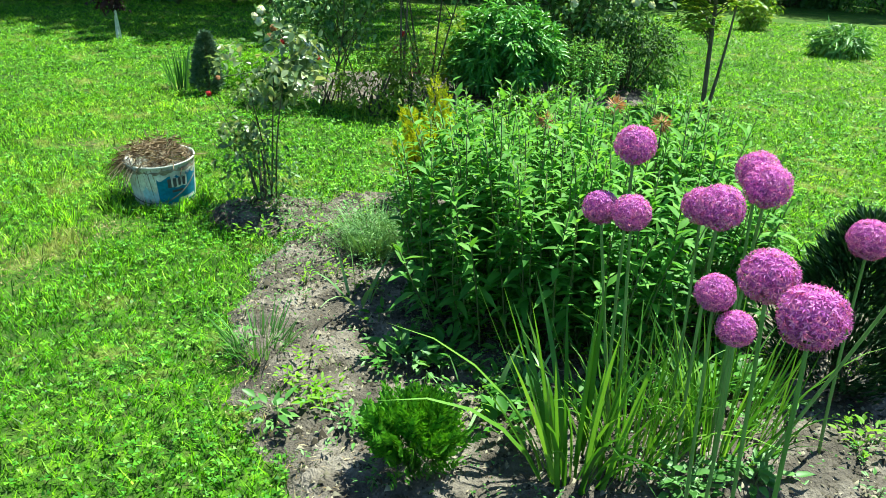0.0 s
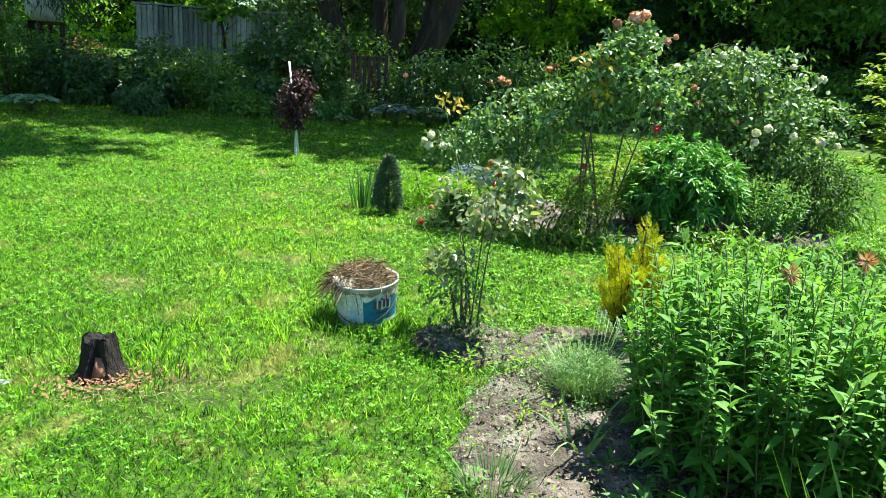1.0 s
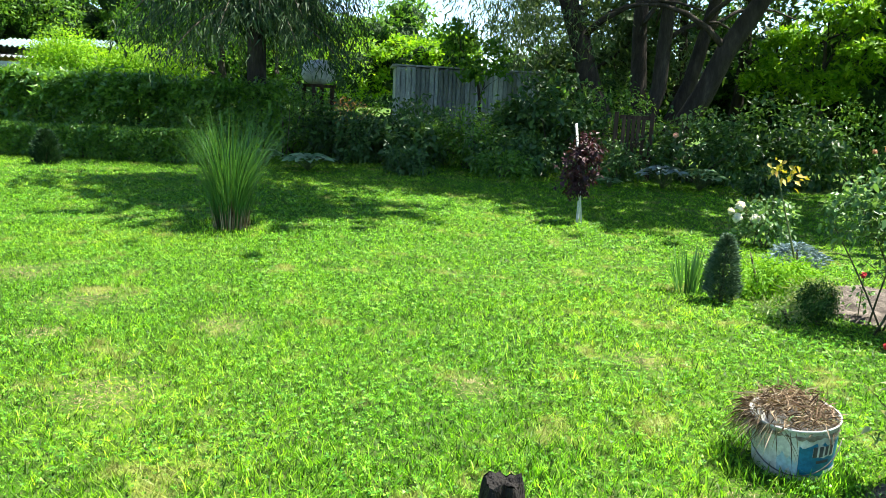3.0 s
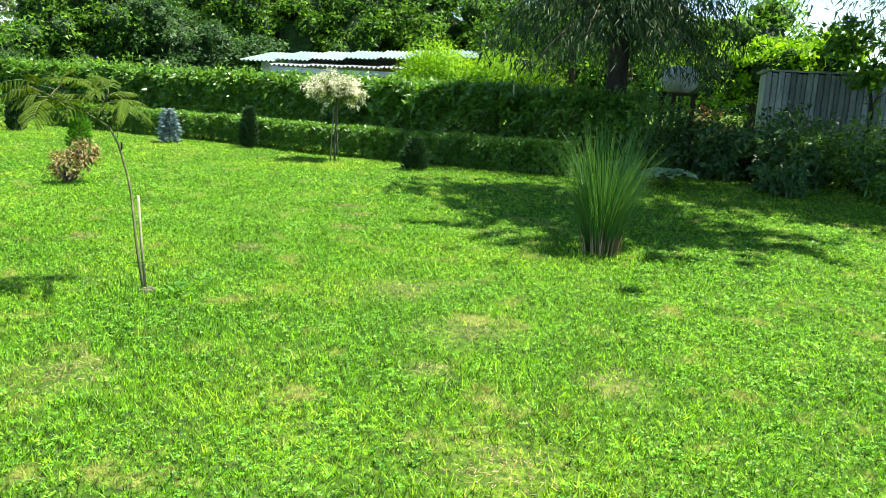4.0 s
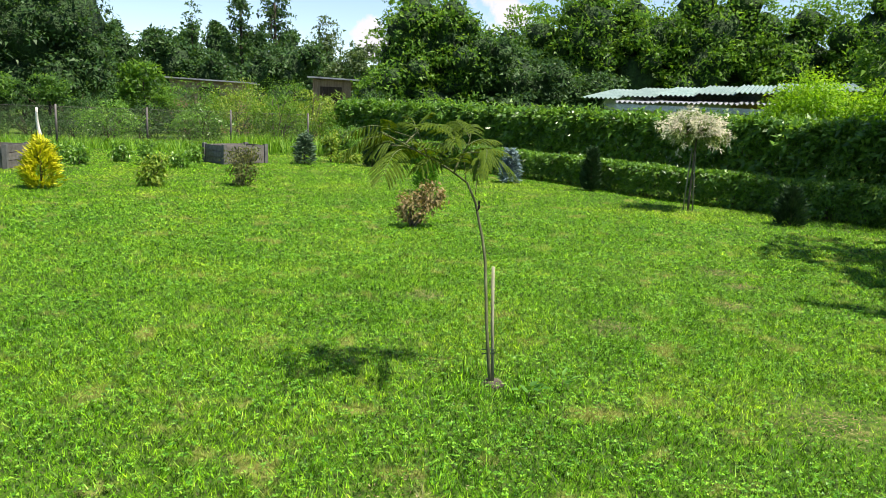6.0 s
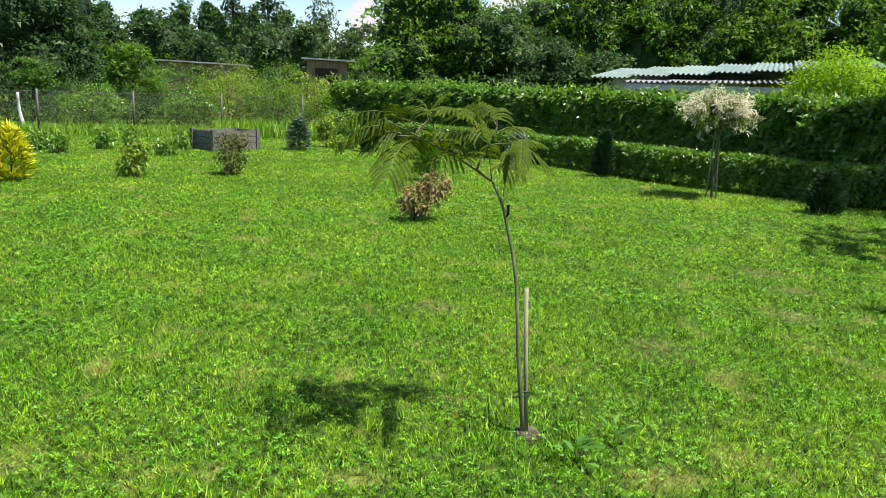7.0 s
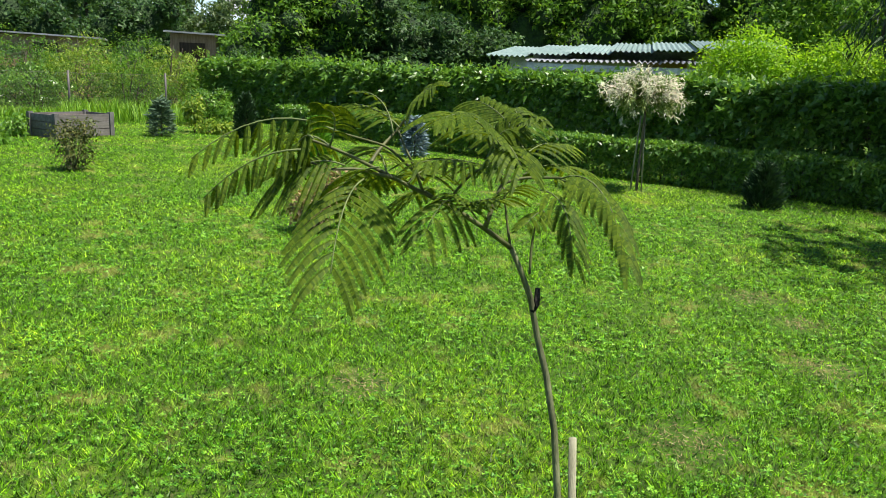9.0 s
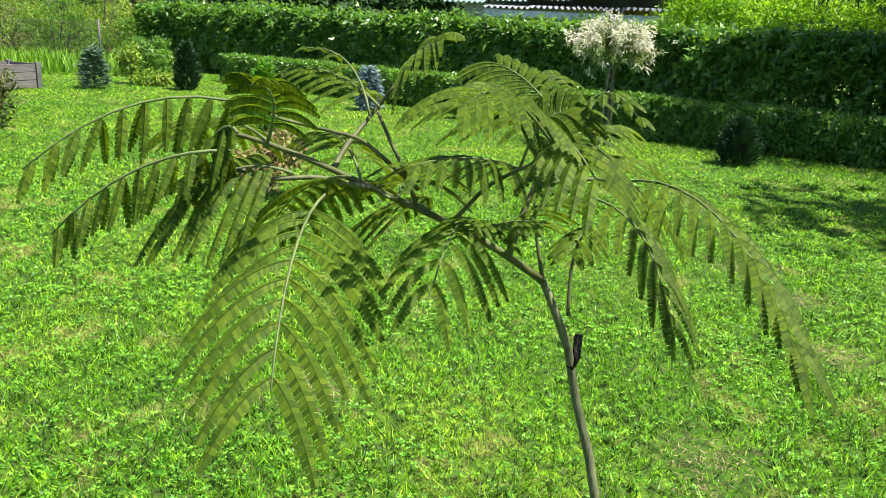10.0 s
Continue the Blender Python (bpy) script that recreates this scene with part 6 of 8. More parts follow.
shrub("yellow_shrub", 4.6, 15.8, [(0, 0, 0.28, 0.3, 0.3, 0.28), (0, 0, 0.6, 0.2, 0.2, 0.22)], 170, 8, 0.08, M_SPRING, "small yellow-green shrub on the lawn", 362, 0.45, 0.05, 5)
shrub("low_tuft", 1.75, 9.1, [(0, 0, 0.12, 0.26, 0.26, 0.14)], 60, 7, 0.18, M_WEED, "tuft of long grass at the rose bed", 363, 0.1, 0.05, 3, category="plant")

# young maple-like sapling
rng = np.random.default_rng(364)
ob = thing("sapling", 1.99, 7.85, "slim young tree with yellow-green lobed leaves", "tree")
part("trunk", Soup().tube(bow((0, 0, -0.05), (-0.05, 0, 1.75), 0, 0.03, 9), np.linspace(0.026, 0.008, 9), 8).tube(bow((0.03, 0, -0.05), (0.16, 0.02, 1.1), 0, 0.04, 7), np.linspace(0.018, 0.006, 7), 6), M_TWIG, ob)
tw, lf = Soup(), Soup()
for k in range(46):
    z = rng.uniform(0.55, 1.75)
    d = unit(rand_dirs(rng, 1)[0] * (1, 1, 0.2) + UP * 0.35)
    reach = rng.uniform(0.25, 0.52) * (1.1 - 0.35 * abs(z - 1.2))
    line = bow((-0.03, 0, z), (-0.03, 0, z) + d * reach, 0.04, rng.normal(0, 0.03), 6)
    tw.tube(line, np.linspace(0.006, 0.002, 6), 3)
    for q in line[2:]:
        m = 9
        lf.leaves(q + rng.normal(size=(m, 3)) * (0.045, 0.045, 0.012), unit(rand_dirs(rng, m) * (1, 1, 0.3) + d * 0.5), UP + rand_dirs(rng, m) * 0.35, rng.uniform(0.06, 0.10, m), rng.uniform(0.025, 0.045, m), 1, 0.3)
part("branches", tw, M_TWIG, ob)
part("crown", lf, M_SPRING, ob)


# ---- front flower bed ----
def allium(x, y, z, r, bx, by, seed):
    """A globe of many small star florets on a bare stem."""
    rng = np.random.default_rng(seed)
    ob = thing("allium", bx, by, "giant allium with a round purple flower head on a bare stem", "flower", "alliums")
    c = np.array([x - bx, y - by, z])
    stem = bow((0, 0, -0.02), c, 0.0, rng.normal(0, 0.012), 9)
    part("stem", Soup().tube(stem, np.linspace(0.0052, 0.0042, 9), 8), M_ALLSTEM, ob, "smooth pale green stem", True)
    core = Soup()
    th, ph = np.meshgrid(np.linspace(0, math.pi, 9), np.linspace(0, 2 * math.pi, 15))
    core.grid(c[0] + 0.72 * r * np.sin(th) * np.cos(ph), c[1] + 0.72 * r * np.sin(th) * np.sin(ph), c[2] + 0.68 * r * np.cos(th))
    head = part("flower_head", core, M_ALLCORE, ob, smooth=True)
    n = 430
    k = np.arange(n) + 0.5
    zz = 1 - 2 * k / n
    aa = k * 2.39996
    d = np.stack([np.sqrt(1 - zz * zz) * np.cos(aa), np.sqrt(1 - zz * zz) * np.sin(aa), zz], 1)
    d = unit(d + rng.normal(size=(n, 3)) * 0.06)
    q = c + d * (r * (0.80 + 0.17 * rng.random(n)))[:, None] * (1, 1, 0.93)
    s = Soup()
    t1 = unit(np.cross(d, rand_dirs(rng, n)))
    t2 = np.cross(d, t1)
    for j in range(6):
        b = j * math.pi / 3
        w = t1 * math.cos(b) + t2 * math.sin(b)
        s.leaves(q, unit(w + d * 0.42), d, r * rng.uniform(0.15, 0.24, n), r * 0.055, bend=0.0, fold=0.1)
    part("floret_shell", s, M_ALLIUM, head, "mauve-purple star florets")
    return ob


ALLIUMS = ((0.552, 2.611, 0.904, 0.059, 0.57, 2.58), (0.467, 2.537, 0.740, 0.052, 0.58, 2.50), (0.537, 2.442, 0.761, 0.053, 0.585, 2.43), (0.741, 2.541, 0.761, 0.055, 0.74, 2.52),
           (0.709, 2.252, 0.853, 0.059, 0.72, 2.27), (0.853, 2.476, 0.885, 0.059, 0.86, 2.45), (0.830, 2.313, 0.895, 0.059, 0.84, 2.32), (1.176, 2.478, 0.718, 0.059, 1.20, 2.50),
           (0.723, 1.896, 0.831, 0.059, 0.76, 1.92), (0.716, 1.646, 0.866, 0.059, 0.74, 1.69), (0.682, 2.081, 0.707, 0.046, 0.71, 2.08), (0.728, 2.037, 0.642, 0.044, 0.74, 2.05), (1.17, 2.18, 0.80, 0.056, 0.95, 2.36))
for k, a in enumerate(ALLIUMS):
    allium(*a, 400 + k)
# seed heads of faded alliums
for k, (x, y, z) in enumerate(((0.62, 3.7, 0.80), (0.34, 3.6, 0.74), (0.78, 3.5, 0.78))):
    rng = np.random.default_rng(420 + k)
    ob = thing("seed_head", x, y, "faded brown allium seed head among the leaves", "flower", "seed heads")
    part("stem", Soup().tube(bow((0, 0, -0.02), (0.01, 0, z), 0, 0.01, 5), 0.004, 5), M_TWIG, ob)
    d = rand_dirs(rng, 90)
    part("head", Soup().leaves(np.array([0.01, 0, z]) + d * 0.01, d, rand_dirs(rng, 90), 0.04, 0.006, bend=0), M_PEACH, ob)


def leafy_clump(x, y, rx, ry, stems, h0, h1, leaf, mat, text, seed, topmat=None):
    """A dense stand of upright stalks with narrow leaves all the way up."""
    topmat = topmat or M_PHLOXTIP
    rng = np.random.default_rng(seed)
    ob = thing("perennial_clump", x, y, text, "plant")
    st, lf, tp = Soup(), Soup(), Soup()
    for k in range(stems):
        a, u = rng.uniform(0, 6.283), math.sqrt(rng.random())
        o = np.array([math.cos(a), math.sin(a), 0])
        b = o * u * (rx, ry, 0) * 0.9
        h = (h1 - (h1 - h0) * u ** 7) * rng.uniform(0.84, 1.07)
        top = b + o * u * 0.10 + rng.normal(0, 0.03, 3) * (1, 1, 0) + UP * h
        top[:2] += rng.normal(0, 0.05, 2)
        line = bow((*b[:2], -0.02), top, 0, rng.normal(0, 0.035), 8)
        st.tube(line, np.linspace(0.0045, 0.002, 8), 4)
        m = int(h / 0.026 * (0.088 / leaf) ** 0.5 * 1.7)
        v = np.linspace(0.10, 1.0, m)
        c = np.stack([np.interp(v, np.linspace(0, 1, 8), line[:, i]) for i in range(3)], 1)
        az = np.arange(m) * 2.2 + rng.uniform(0, 6.28)
        d = np.stack([np.cos(az), np.sin(az), 0.30 + 0.8 * v ** 4], 1) + rand_dirs(rng, m) * 0.55
        L = leaf * (0.75 + 0.35 * np.sin(math.pi * np.clip(v * 0.95, 0, 1))) * rng.uniform(0.55, 1.3, m) * np.where(v > 0.93, 0.6, 1)
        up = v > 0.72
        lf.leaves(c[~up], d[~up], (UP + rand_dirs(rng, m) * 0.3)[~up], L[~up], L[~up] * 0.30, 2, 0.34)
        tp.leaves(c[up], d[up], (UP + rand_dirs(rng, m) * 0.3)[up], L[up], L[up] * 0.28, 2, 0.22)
    part("stalks", st, M_GREENTWIG, ob)
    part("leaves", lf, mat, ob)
    part("tip_leaves", tp, topmat, ob, "lighter leaves along the upper stalks")
    return ob


leafy_clump(0.52, 3.52, 0.76, 0.76, 270, 0.48, 0.82, 0.086, M_PHLOX, "dense clump of upright leafy perennial stalks without flowers", 431)


def flag_clump(name, x, y, r, n, h, w, mat, text, seed, lean=0.22, arch=0.18, k=5):
    rng = np.random.default_rng(seed)
    ob = thing(name, x, y, text, "plant")
    a = rng.uniform(0, 6.283, n)
    o = np.stack([np.cos(a), np.sin(a), 0 * a], 1)
    P = o * (r * np.sqrt(rng.random(n)))[:, None]
    H, W, ln, ar, tw = h * rng.uniform(0.55, 1.1, n), w * rng.uniform(0.7, 1.2, n), lean * rng.random(n) * 1.6, arch * rng.random(n) ** 2 * 2.6, rng.uniform(-1.2, 1.2, n)
    if w < 0.008:
        part("leaves", Soup().strips(P, o, H, W, ln, ar, k, tw), mat, ob)
    else:
        for i in range(n):
            q = slice(i, i + 1)
            part("leaf", Soup().strips(P[q], o[q], H[q], W[q], ln[q], ar[q], k, tw[q]), mat, ob)
    return ob


flag_clump("flag_leaves", 0.45, 2.30, 0.10, 58, 0.58, 0.016, M_FLAG, "upright clump of long sword-shaped green leaves", 441, 0.30, 0.30)
flag_clump("flag_leaves", 0.62, 2.42, 0.14, 70, 0.44, 0.009, M_FLAG, "clump of narrow sword-shaped leaves", 442, 0.28, 0.3)
flag_clump("flag_leaves", 0.90, 2.55, 0.20, 150, 0.44, 0.0082, M_FLAG, "dense clump of narrow green leaves among the alliums", 443, 0.26, 0.26)
flag_clump("strap_leaves", -0.36, 3.28, 0.05, 9, 0.32, 0.016, M_LAVENDER, "few pale arching strap leaves", 444, 0.5, 0.5)
flag_clump("strap_leaves", 0.20, 2.62, 0.12, 10, 0.26, 0.018, M_LAVENDER, "few pale arching strap leaves", 445, 0.6, 0.6)


def fans(s, rng, P, D, length, pairs=8, wide=0.42, leaf=0.34):
    """Flat upright conifer sprays: a midrib's worth of short scales in pairs along each direction."""
    n = len(P)
    D = unit(D)
    S = unit(np.cross(D, rand_dirs(rng, n)))
    L = length * rng.uniform(0.7, 1.2, n)
    for k in range(pairs):
        u = (k + 0.3) / pairs
        q = P + D * (L * u)[:, None] + rng.normal(size=(n, 3)) * length * 0.03
        for sg in (1, -1):
            s.leaves(q, unit(D * (0.6 + 0.6 * u) + S * sg * wide * 1.6), np.cross(S, D) + rand_dirs(rng, n) * 0.3, L * leaf * (1 - 0.45 * u), L * leaf * 0.42, rows=0, bend=0.0)
    return s


rng = np.random.default_rng(451)
ob = thing("thuja_globe", -0.005, 2.24, "small round bright green thuja globe", "conifer")
d = unit(rand_dirs(rng, 620) + UP * 0.25)
d = d[d[:, 2] > -0.45]
lump = 1 + 0.16 * np.sin(d[:, 0] * 7 + 1) * np.sin(d[:, 1] * 6 + d[:, 2] * 5)
P = d * (0.125, 0.125, 0.11) * (lump * rng.uniform(0.45, 0.95, len(d)))[:, None] + UP * 0.115
part("foliage", fans(Soup(), rng, np.maximum(P, (-1, -1, 0.015)), d * 0.7 + UP * 0.75 + rand_dirs(rng, len(d)) * 0.3, 0.072, 8, 0.5, 0.36), M_THUJA, ob)
part("stem", Soup().tube([(0, 0, -0.03), (0, 0, 0.16)], [0.014, 0.006], 6), M_TWIG, ob)
conifer("dark_conifer", 1.42, 2.98, 0.62, 0.22, 1300, M_DARKTHUJA, "dark feathery conifer at the bed's edge", 452, 0.055, 0.011, 0.8, 1.0)

# golden thuja
rng = np.random.default_rng(453)
ob = thing("golden_thuja", -0.22, 4.58, "golden-yellow thuja with a dark green foot and leaning tip", "conifer")
g, dk, wd = Soup(), Soup(), Soup()
for k in range(76):
    a = rng.uniform(0, 6.283)
    o = np.array([math.cos(a), math.sin(a), 0])
    hh = rng.uniform(0.24, 0.52) if k > 5 else rng.uniform(0.56, 0.70)
    tip = o * rng.uniform(0.07, 0.22) * (1.25 - hh) + UP * hh if k > 5 else np.array([0.05, 0, hh]) + o * 0.025
    line = bow((0, 0, 0.05), tip, 0.0, 0.02, 9)
    wd.tube(line, np.linspace(0.007, 0.002, 9), 4)
    for i, q in enumerate(line[2:]):
        m = 9
        fans(g if i > 1 else dk, rng, q + rng.normal(size=(m, 3)) * 0.012, o * 0.4 + UP * 1.1 + rand_dirs(rng, m) * 0.4, 0.05, 5, 0.45, 0.36)
part("branches", wd, M_TWIG, ob)
part("golden_foliage", g, M_GOLD, ob, "yellow outer sprays")
part("inner_foliage", dk, M_DARKTHUJA, ob, "dark green lower sprays")

# lavender
rng = np.random.default_rng(454)
ob = thing("lavender", -0.40, 3.86, "grey-green lavender tuft with a few pale flower spikes", "plant")
n = 520
a = rng.uniform(0, 6.283, n)
o = np.stack([np.cos(a), np.sin(a), 0 * a], 1)
part("leaves", Soup().strips(o * (0.13 * np.sqrt(rng.random(n)))[:, None], o, rng.uniform(0.10, 0.24, n), 0.0036, rng.uniform(0.1, 1.0, n), 0.25, 3), M_LAVENDER, ob)
part("foliage", crown(Soup(), rng, [(0, 0, 0.10, 0.17, 0.15, 0.11), (0.08, -0.05, 0.08, 0.13, 0.12, 0.09)], 260, 8, 0.02, 0.034, 0.14, -0.3, 0.5), M_LAVENDER, ob)
fl, fs = Soup(), Soup()
for k in range(9):
    b = np.array([rng.normal(0.10, 0.05), rng.normal(0.30, 0.08), 0])
    t = b + (rng.normal(0, 0.03), rng.normal(0, 0.03), rng.uniform(0.24, 0.34))
    fs.tube([b * 0.5 + (0, 0, 0.05), t], 0.0015, 3)
    m = 26
    fl.leaves(t - UP * rng.uniform(0, 0.06, m)[:, None], rand_dirs(rng, m) + UP * 0.5, rand_dirs(rng, m), 0.012, 0.006, bend=0)
part("flower_stalks", fs, M_LAVENDER, ob)
part("flower_spikes", fl, M_LAVFLOWER, ob, "pale mauve flower spikes")


def weed(x, y, r, n, leaf, mat, text, seed, aspect=0.4, lift=0.35):
    rng = np.random.default_rng(seed)
    ob = thing("weed", x, y, text, "weed", "weeds")
    a = rng.uniform(0, 6.283, n)
    o = np.stack([np.cos(a), np.sin(a), 0 * a], 1)
    P = o * (r * rng.random(n))[:, None] * 0.7 + UP * (0.03 + 0.06 * rng.random(n))[:, None]
    part("leaves", Soup().leaves(P, o + UP * lift + rand_dirs(rng, n) * 0.4, UP + rand_dirs(rng, n) * 0.3, leaf * rng.uniform(0.6, 1.3, n), leaf * aspect, 2, 0.2), mat, ob)
    part("stalks", Soup().tube([(0, 0, 0), (0.01, 0, 0.06)], 0.003, 4), M_GREENTWIG, ob)
    return ob


flag_clump("grass_tuft", -0.64, 2.86, 0.10, 130, 0.15, 0.006, M_WEED, "tuft of short reddish-tipped grass on the soil", 460, 0.6, 0.3, 3)
weed(-0.45, 2.42, 0.12, 18, 0.06, M_WEED, "broad-leaved pale weed at the bed's edge", 461)
weed(-0.36, 2.55, 0.13, 70, 0.030, M_LIME, "low bright green weed on the soil", 462)
weed(-0.22, 2.42, 0.14, 60, 0.030, M_WEED, "low green weed on the soil", 463)
weed(-0.18, 2.85, 0.12, 34, 0.034, M_WEED, "low green weed on the soil", 464)
weed(-0.05, 2.75, 0.10, 14, 0.05, M_LAVENDER, "pale broad-leaved weed on the soil", 465)
weed(-0.5, 3.5, 0.10, 30, 0.03, M_LIME, "tiny bright green weed on the soil", 466)
weed(0.75, 2.25, 0.14, 50, 0.06, M_WEED, "leafy green weed among the alliums", 467)
weed(0.95, 2.30, 0.15, 50, 0.06, M_WEED, "leafy green weed among the alliums", 468)
weed(1.15, 2.75, 0.14, 40, 0.05, M_WEED, "leafy green weed among the alliums", 469)
weed(1.35, 2.55, 0.12, 40, 0.04, M_LIME, "low green weed on the soil", 470)
weed(0.25, 2.45, 0.10, 12, 0.10, M_PHLOX, "dark broad-leaved plant at the clump's foot", 471, 0.4, 0.8)
weed(-0.7, 4.0, 0.22, 50, 0.035, M_LIME, "low bright green weed on the soil", 472)
weed(-0.55, 4.3, 0.2, 40, 0.035, M_WEED, "low green weed on the soil", 473)
weed(-0.95, 3.9, 0.2, 50, 0.035, M_LIME, "low bright green weed on the soil", 474)
weed(-7.72, 2.86, 0.10, 9, 0.085, M_PHLOX, "broad plantain rosette in the lawn", 475, 0.4, 0.5)
weed(-7.88, 3.12, 0.07, 8, 0.07, M_PHLOX, "small plantain rosette in the lawn", 476, 0.3, 0.8)
weed(-2.75, 2.85, 0.12, 26, 0.06, M_BLUELEAF, "blue-green weed beside the stump", 477)
rng = np.random.default_rng(479)
for k in range(34):
    a = rng.uniform(-2.9, -0.6)
    weed(0.5 + 0.86 * math.cos(a) + rng.normal(0, 0.05), 3.50 + 0.84 * math.sin(a) + rng.normal(0, 0.06), 0.12, 14, rng.uniform(0.05, 0.09), M_PHLOX if k % 3 else M_WEED, "leafy undergrowth at the foot of the tall clump", 700 + k, 0.35, 0.7)
rng = np.random.default_rng(478)
for k in range(230):
    x, y = rng.uniform(-1.2, 1.9), rng.uniform(2.1, 4.8)
    if soil_mask(np.array(x), np.array(y)) > 0.03:
        weed(x, y, rng.uniform(0.05, 0.14), 26, rng.uniform(0.014, 0.03), M_WEED if k % 2 else M_LIME, "tiny green seedling weed on the soil", 480 + k)


def rose_bush(name, x, y, stems, crownblobs, clumps, leafmat, blooms, bloommat, text, seed, leaf=0.045, spread=0.05, stem_r=0.008, group="roses", base=0.05, per=5, aspect=0.62, pad=0.30, low=0.5):
    """A rose: bare dark stems below, leaves in fives above, blooms on top."""
    rng = np.random.default_rng(seed)
    ob = thing(name, x, y, text, "rose", group)
    for k in range(stems):
        b = crownblobs[k % len(crownblobs)]
        e = np.array(b[:3]) + rng.normal(size=3) * np.array(b[3:]) * 0.5
        s0 = (rng.normal(0, base), rng.normal(0, base), -0.02)
        st = Soup()
        line = bow(s0, e, 0.04, rng.normal(0, 0.04), 8)
        st.tube(line, np.linspace(stem_r, stem_r * 0.45, 8), 6)
        for j in range(6):
            q = line[rng.integers(3, 8)]
            st.tube(bow(q, q + rand_dirs(rng, 1)[0] * np.array(b[3:]) * 0.8 + UP * 0.05, 0.02, 0, 5), np.linspace(stem_r * 0.4, stem_r * 0.15, 5), 4)
        part("stem", st, M_CANE, ob)
    lf = pad_crown(Soup(), rng, crownblobs, int(clumps * per * 0.7), leaf, pad, aspect, 0.5, 0.2, 0.62, 2)
    crown(lf, rng, [(b[0], b[1], b[2] - b[5] * 0.45, b[3] * 0.9, b[4] * 0.9, b[5] * 0.95) for b in crownblobs], max(int(clumps * low), 3), per, spread, leaf * 0.85, aspect, 0.25, 0.2, 2, 0.2, 0.8)
    part("leaves", lf, leafmat, ob)
    for c, r, m in blooms:
        fl = Soup()
        bloom(fl, rng, c, r)
        top = np.array(c)
        near_b = min(crownblobs, key=lambda b: np.linalg.norm(top - np.array(b[:3])))
        st = Soup().tube(bow(np.array(near_b[:3]), top, 0.0, 0.02, 4), 0.003, 4)
        f = part("bloom", fl, m, ob)
        part("flower_stalk", st, M_GREENTWIG, f)
    return ob


rng = np.random.default_rng(500)
rose_bush("rose_bush", -1.04, 4.42, 4, [(0.0, 0, 0.74, 0.26, 0.24, 0.2), (-0.20, 0.02, 0.36, 0.13, 0.13, 0.11), (0.10, 0, 0.86, 0.14, 0.14, 0.1)], 170, M_ROSEPALE,
          [((0.03, 0, 0.95), 0.025, M_PEACH), ((0.0, 0.04, 0.90), 0.028, M_PEACH), ((0.07, 0.02, 0.88), 0.02, M_REDPETAL), ((-0.33, 0, 0.60), 0.02, M_REDPETAL), ((-0.28, 0.02, 0.68), 0.018, M_PEACH)], M_PEACH,
          "sparse rose with dark bare stems and pale upper leaves", 501, 0.047, 0.055, 0.0055, base=0.045, pad=0.42, low=0.25)
shrub("rose_undergrowth", -1.1, 4.42, [(0, 0, 0.26, 0.2, 0.16, 0.2)], 90, 6, 0.03, M_ROSE, "dark green leaves round the rose's foot", 502, 0.6, 0.04, 3, category="plant")


# ---- rose bed ----
conifer("dwarf_spruce", -2.50, 7.32, 0.54, 0.115, 1700, M_GREYSPRUCE, "small dense blue-green dwarf spruce cone", 511, 0.035, 0.009, 0.8, 0.5)
flag_clump("iris_leaves", -2.78, 7.45, 0.12, 44, 0.40, 0.018, M_MISC, "clump of upright green iris leaves", 512, 0.25, 0.1)
shrub("ground_cover", -2.28, 7.85, [(0, 0, 0.14, 0.36, 0.30, 0.18), (0.25, 0.1, 0.13, 0.28, 0.26, 0.15)], 480, 8, 0.045, M_GROUNDCOVER, "soft mound of bright green ground cover", 513, 0.3, 0.03, 3, category="plant")
shrub("pale_tuft", -1.98, 7.12, [(0, 0, 0.05, 0.24, 0.18, 0.08)], 130, 8, 0.035, M_FLAMGREEN, "low pale grey-green cushion at the bed's edge", 514, 0.25, 0.03, 3, category="plant")
shrub("box_ball", -1.78, 7.08, [(0, 0, 0.17, 0.13, 0.13, 0.14)], 520, 7, 0.018, M_BOX, "small dark green box ball", 515, 0.6, 0.02, 4)
conifer("blue_spruce", -2.15, 9.3, 0.22, 0.26, 300, M_BLUESPRUCE, "low silver-blue creeping spruce", 516, 0.06, 0.014, 0.6, 0.2)
shrub("grey_mound", -1.85, 7.5, [(0, 0, 0.12, 0.18, 0.16, 0.13)], 110, 8, 0.05, M_FLAMGREEN, "grey-green feathery mound in the rose bed", 517, 0.2, 0.03, 3, category="plant")
shrub("spurge", -0.92, 6.85, [(0, 0, 0.24, 0.34, 0.28, 0.26), (0.25, 0.2, 0.34, 0.24, 0.22, 0.24)], 330, 8, 0.05, M_SPRING, "yellow-green leafy plant with reddish tips", 518, 0.3, 0.04, 8)
shrub("red_shoots", -0.62, 6.9, [(0, 0, 0.45, 0.12, 0.12, 0.2)], 14, 4, 0.04, M_REDLEAF, "dark red young shoots", 519, 0.5, 0.04, 4)
shrub("edge_plant", -0.3, 6.75, [(0, 0, 0.08, 0.35, 0.18, 0.08)], 120, 6, 0.06, M_HEDGE, "low dark leaves at the bed's edge", 520, 0.4, 0.04, 3, category="plant")
shrub("edge_plant", 0.45, 7.2, [(0, 0, 0.09, 0.4, 0.2, 0.09)], 120, 6, 0.06, M_HEDGE, "low dark leaves at the bed's edge", 521, 0.4, 0.04, 3, category="plant")

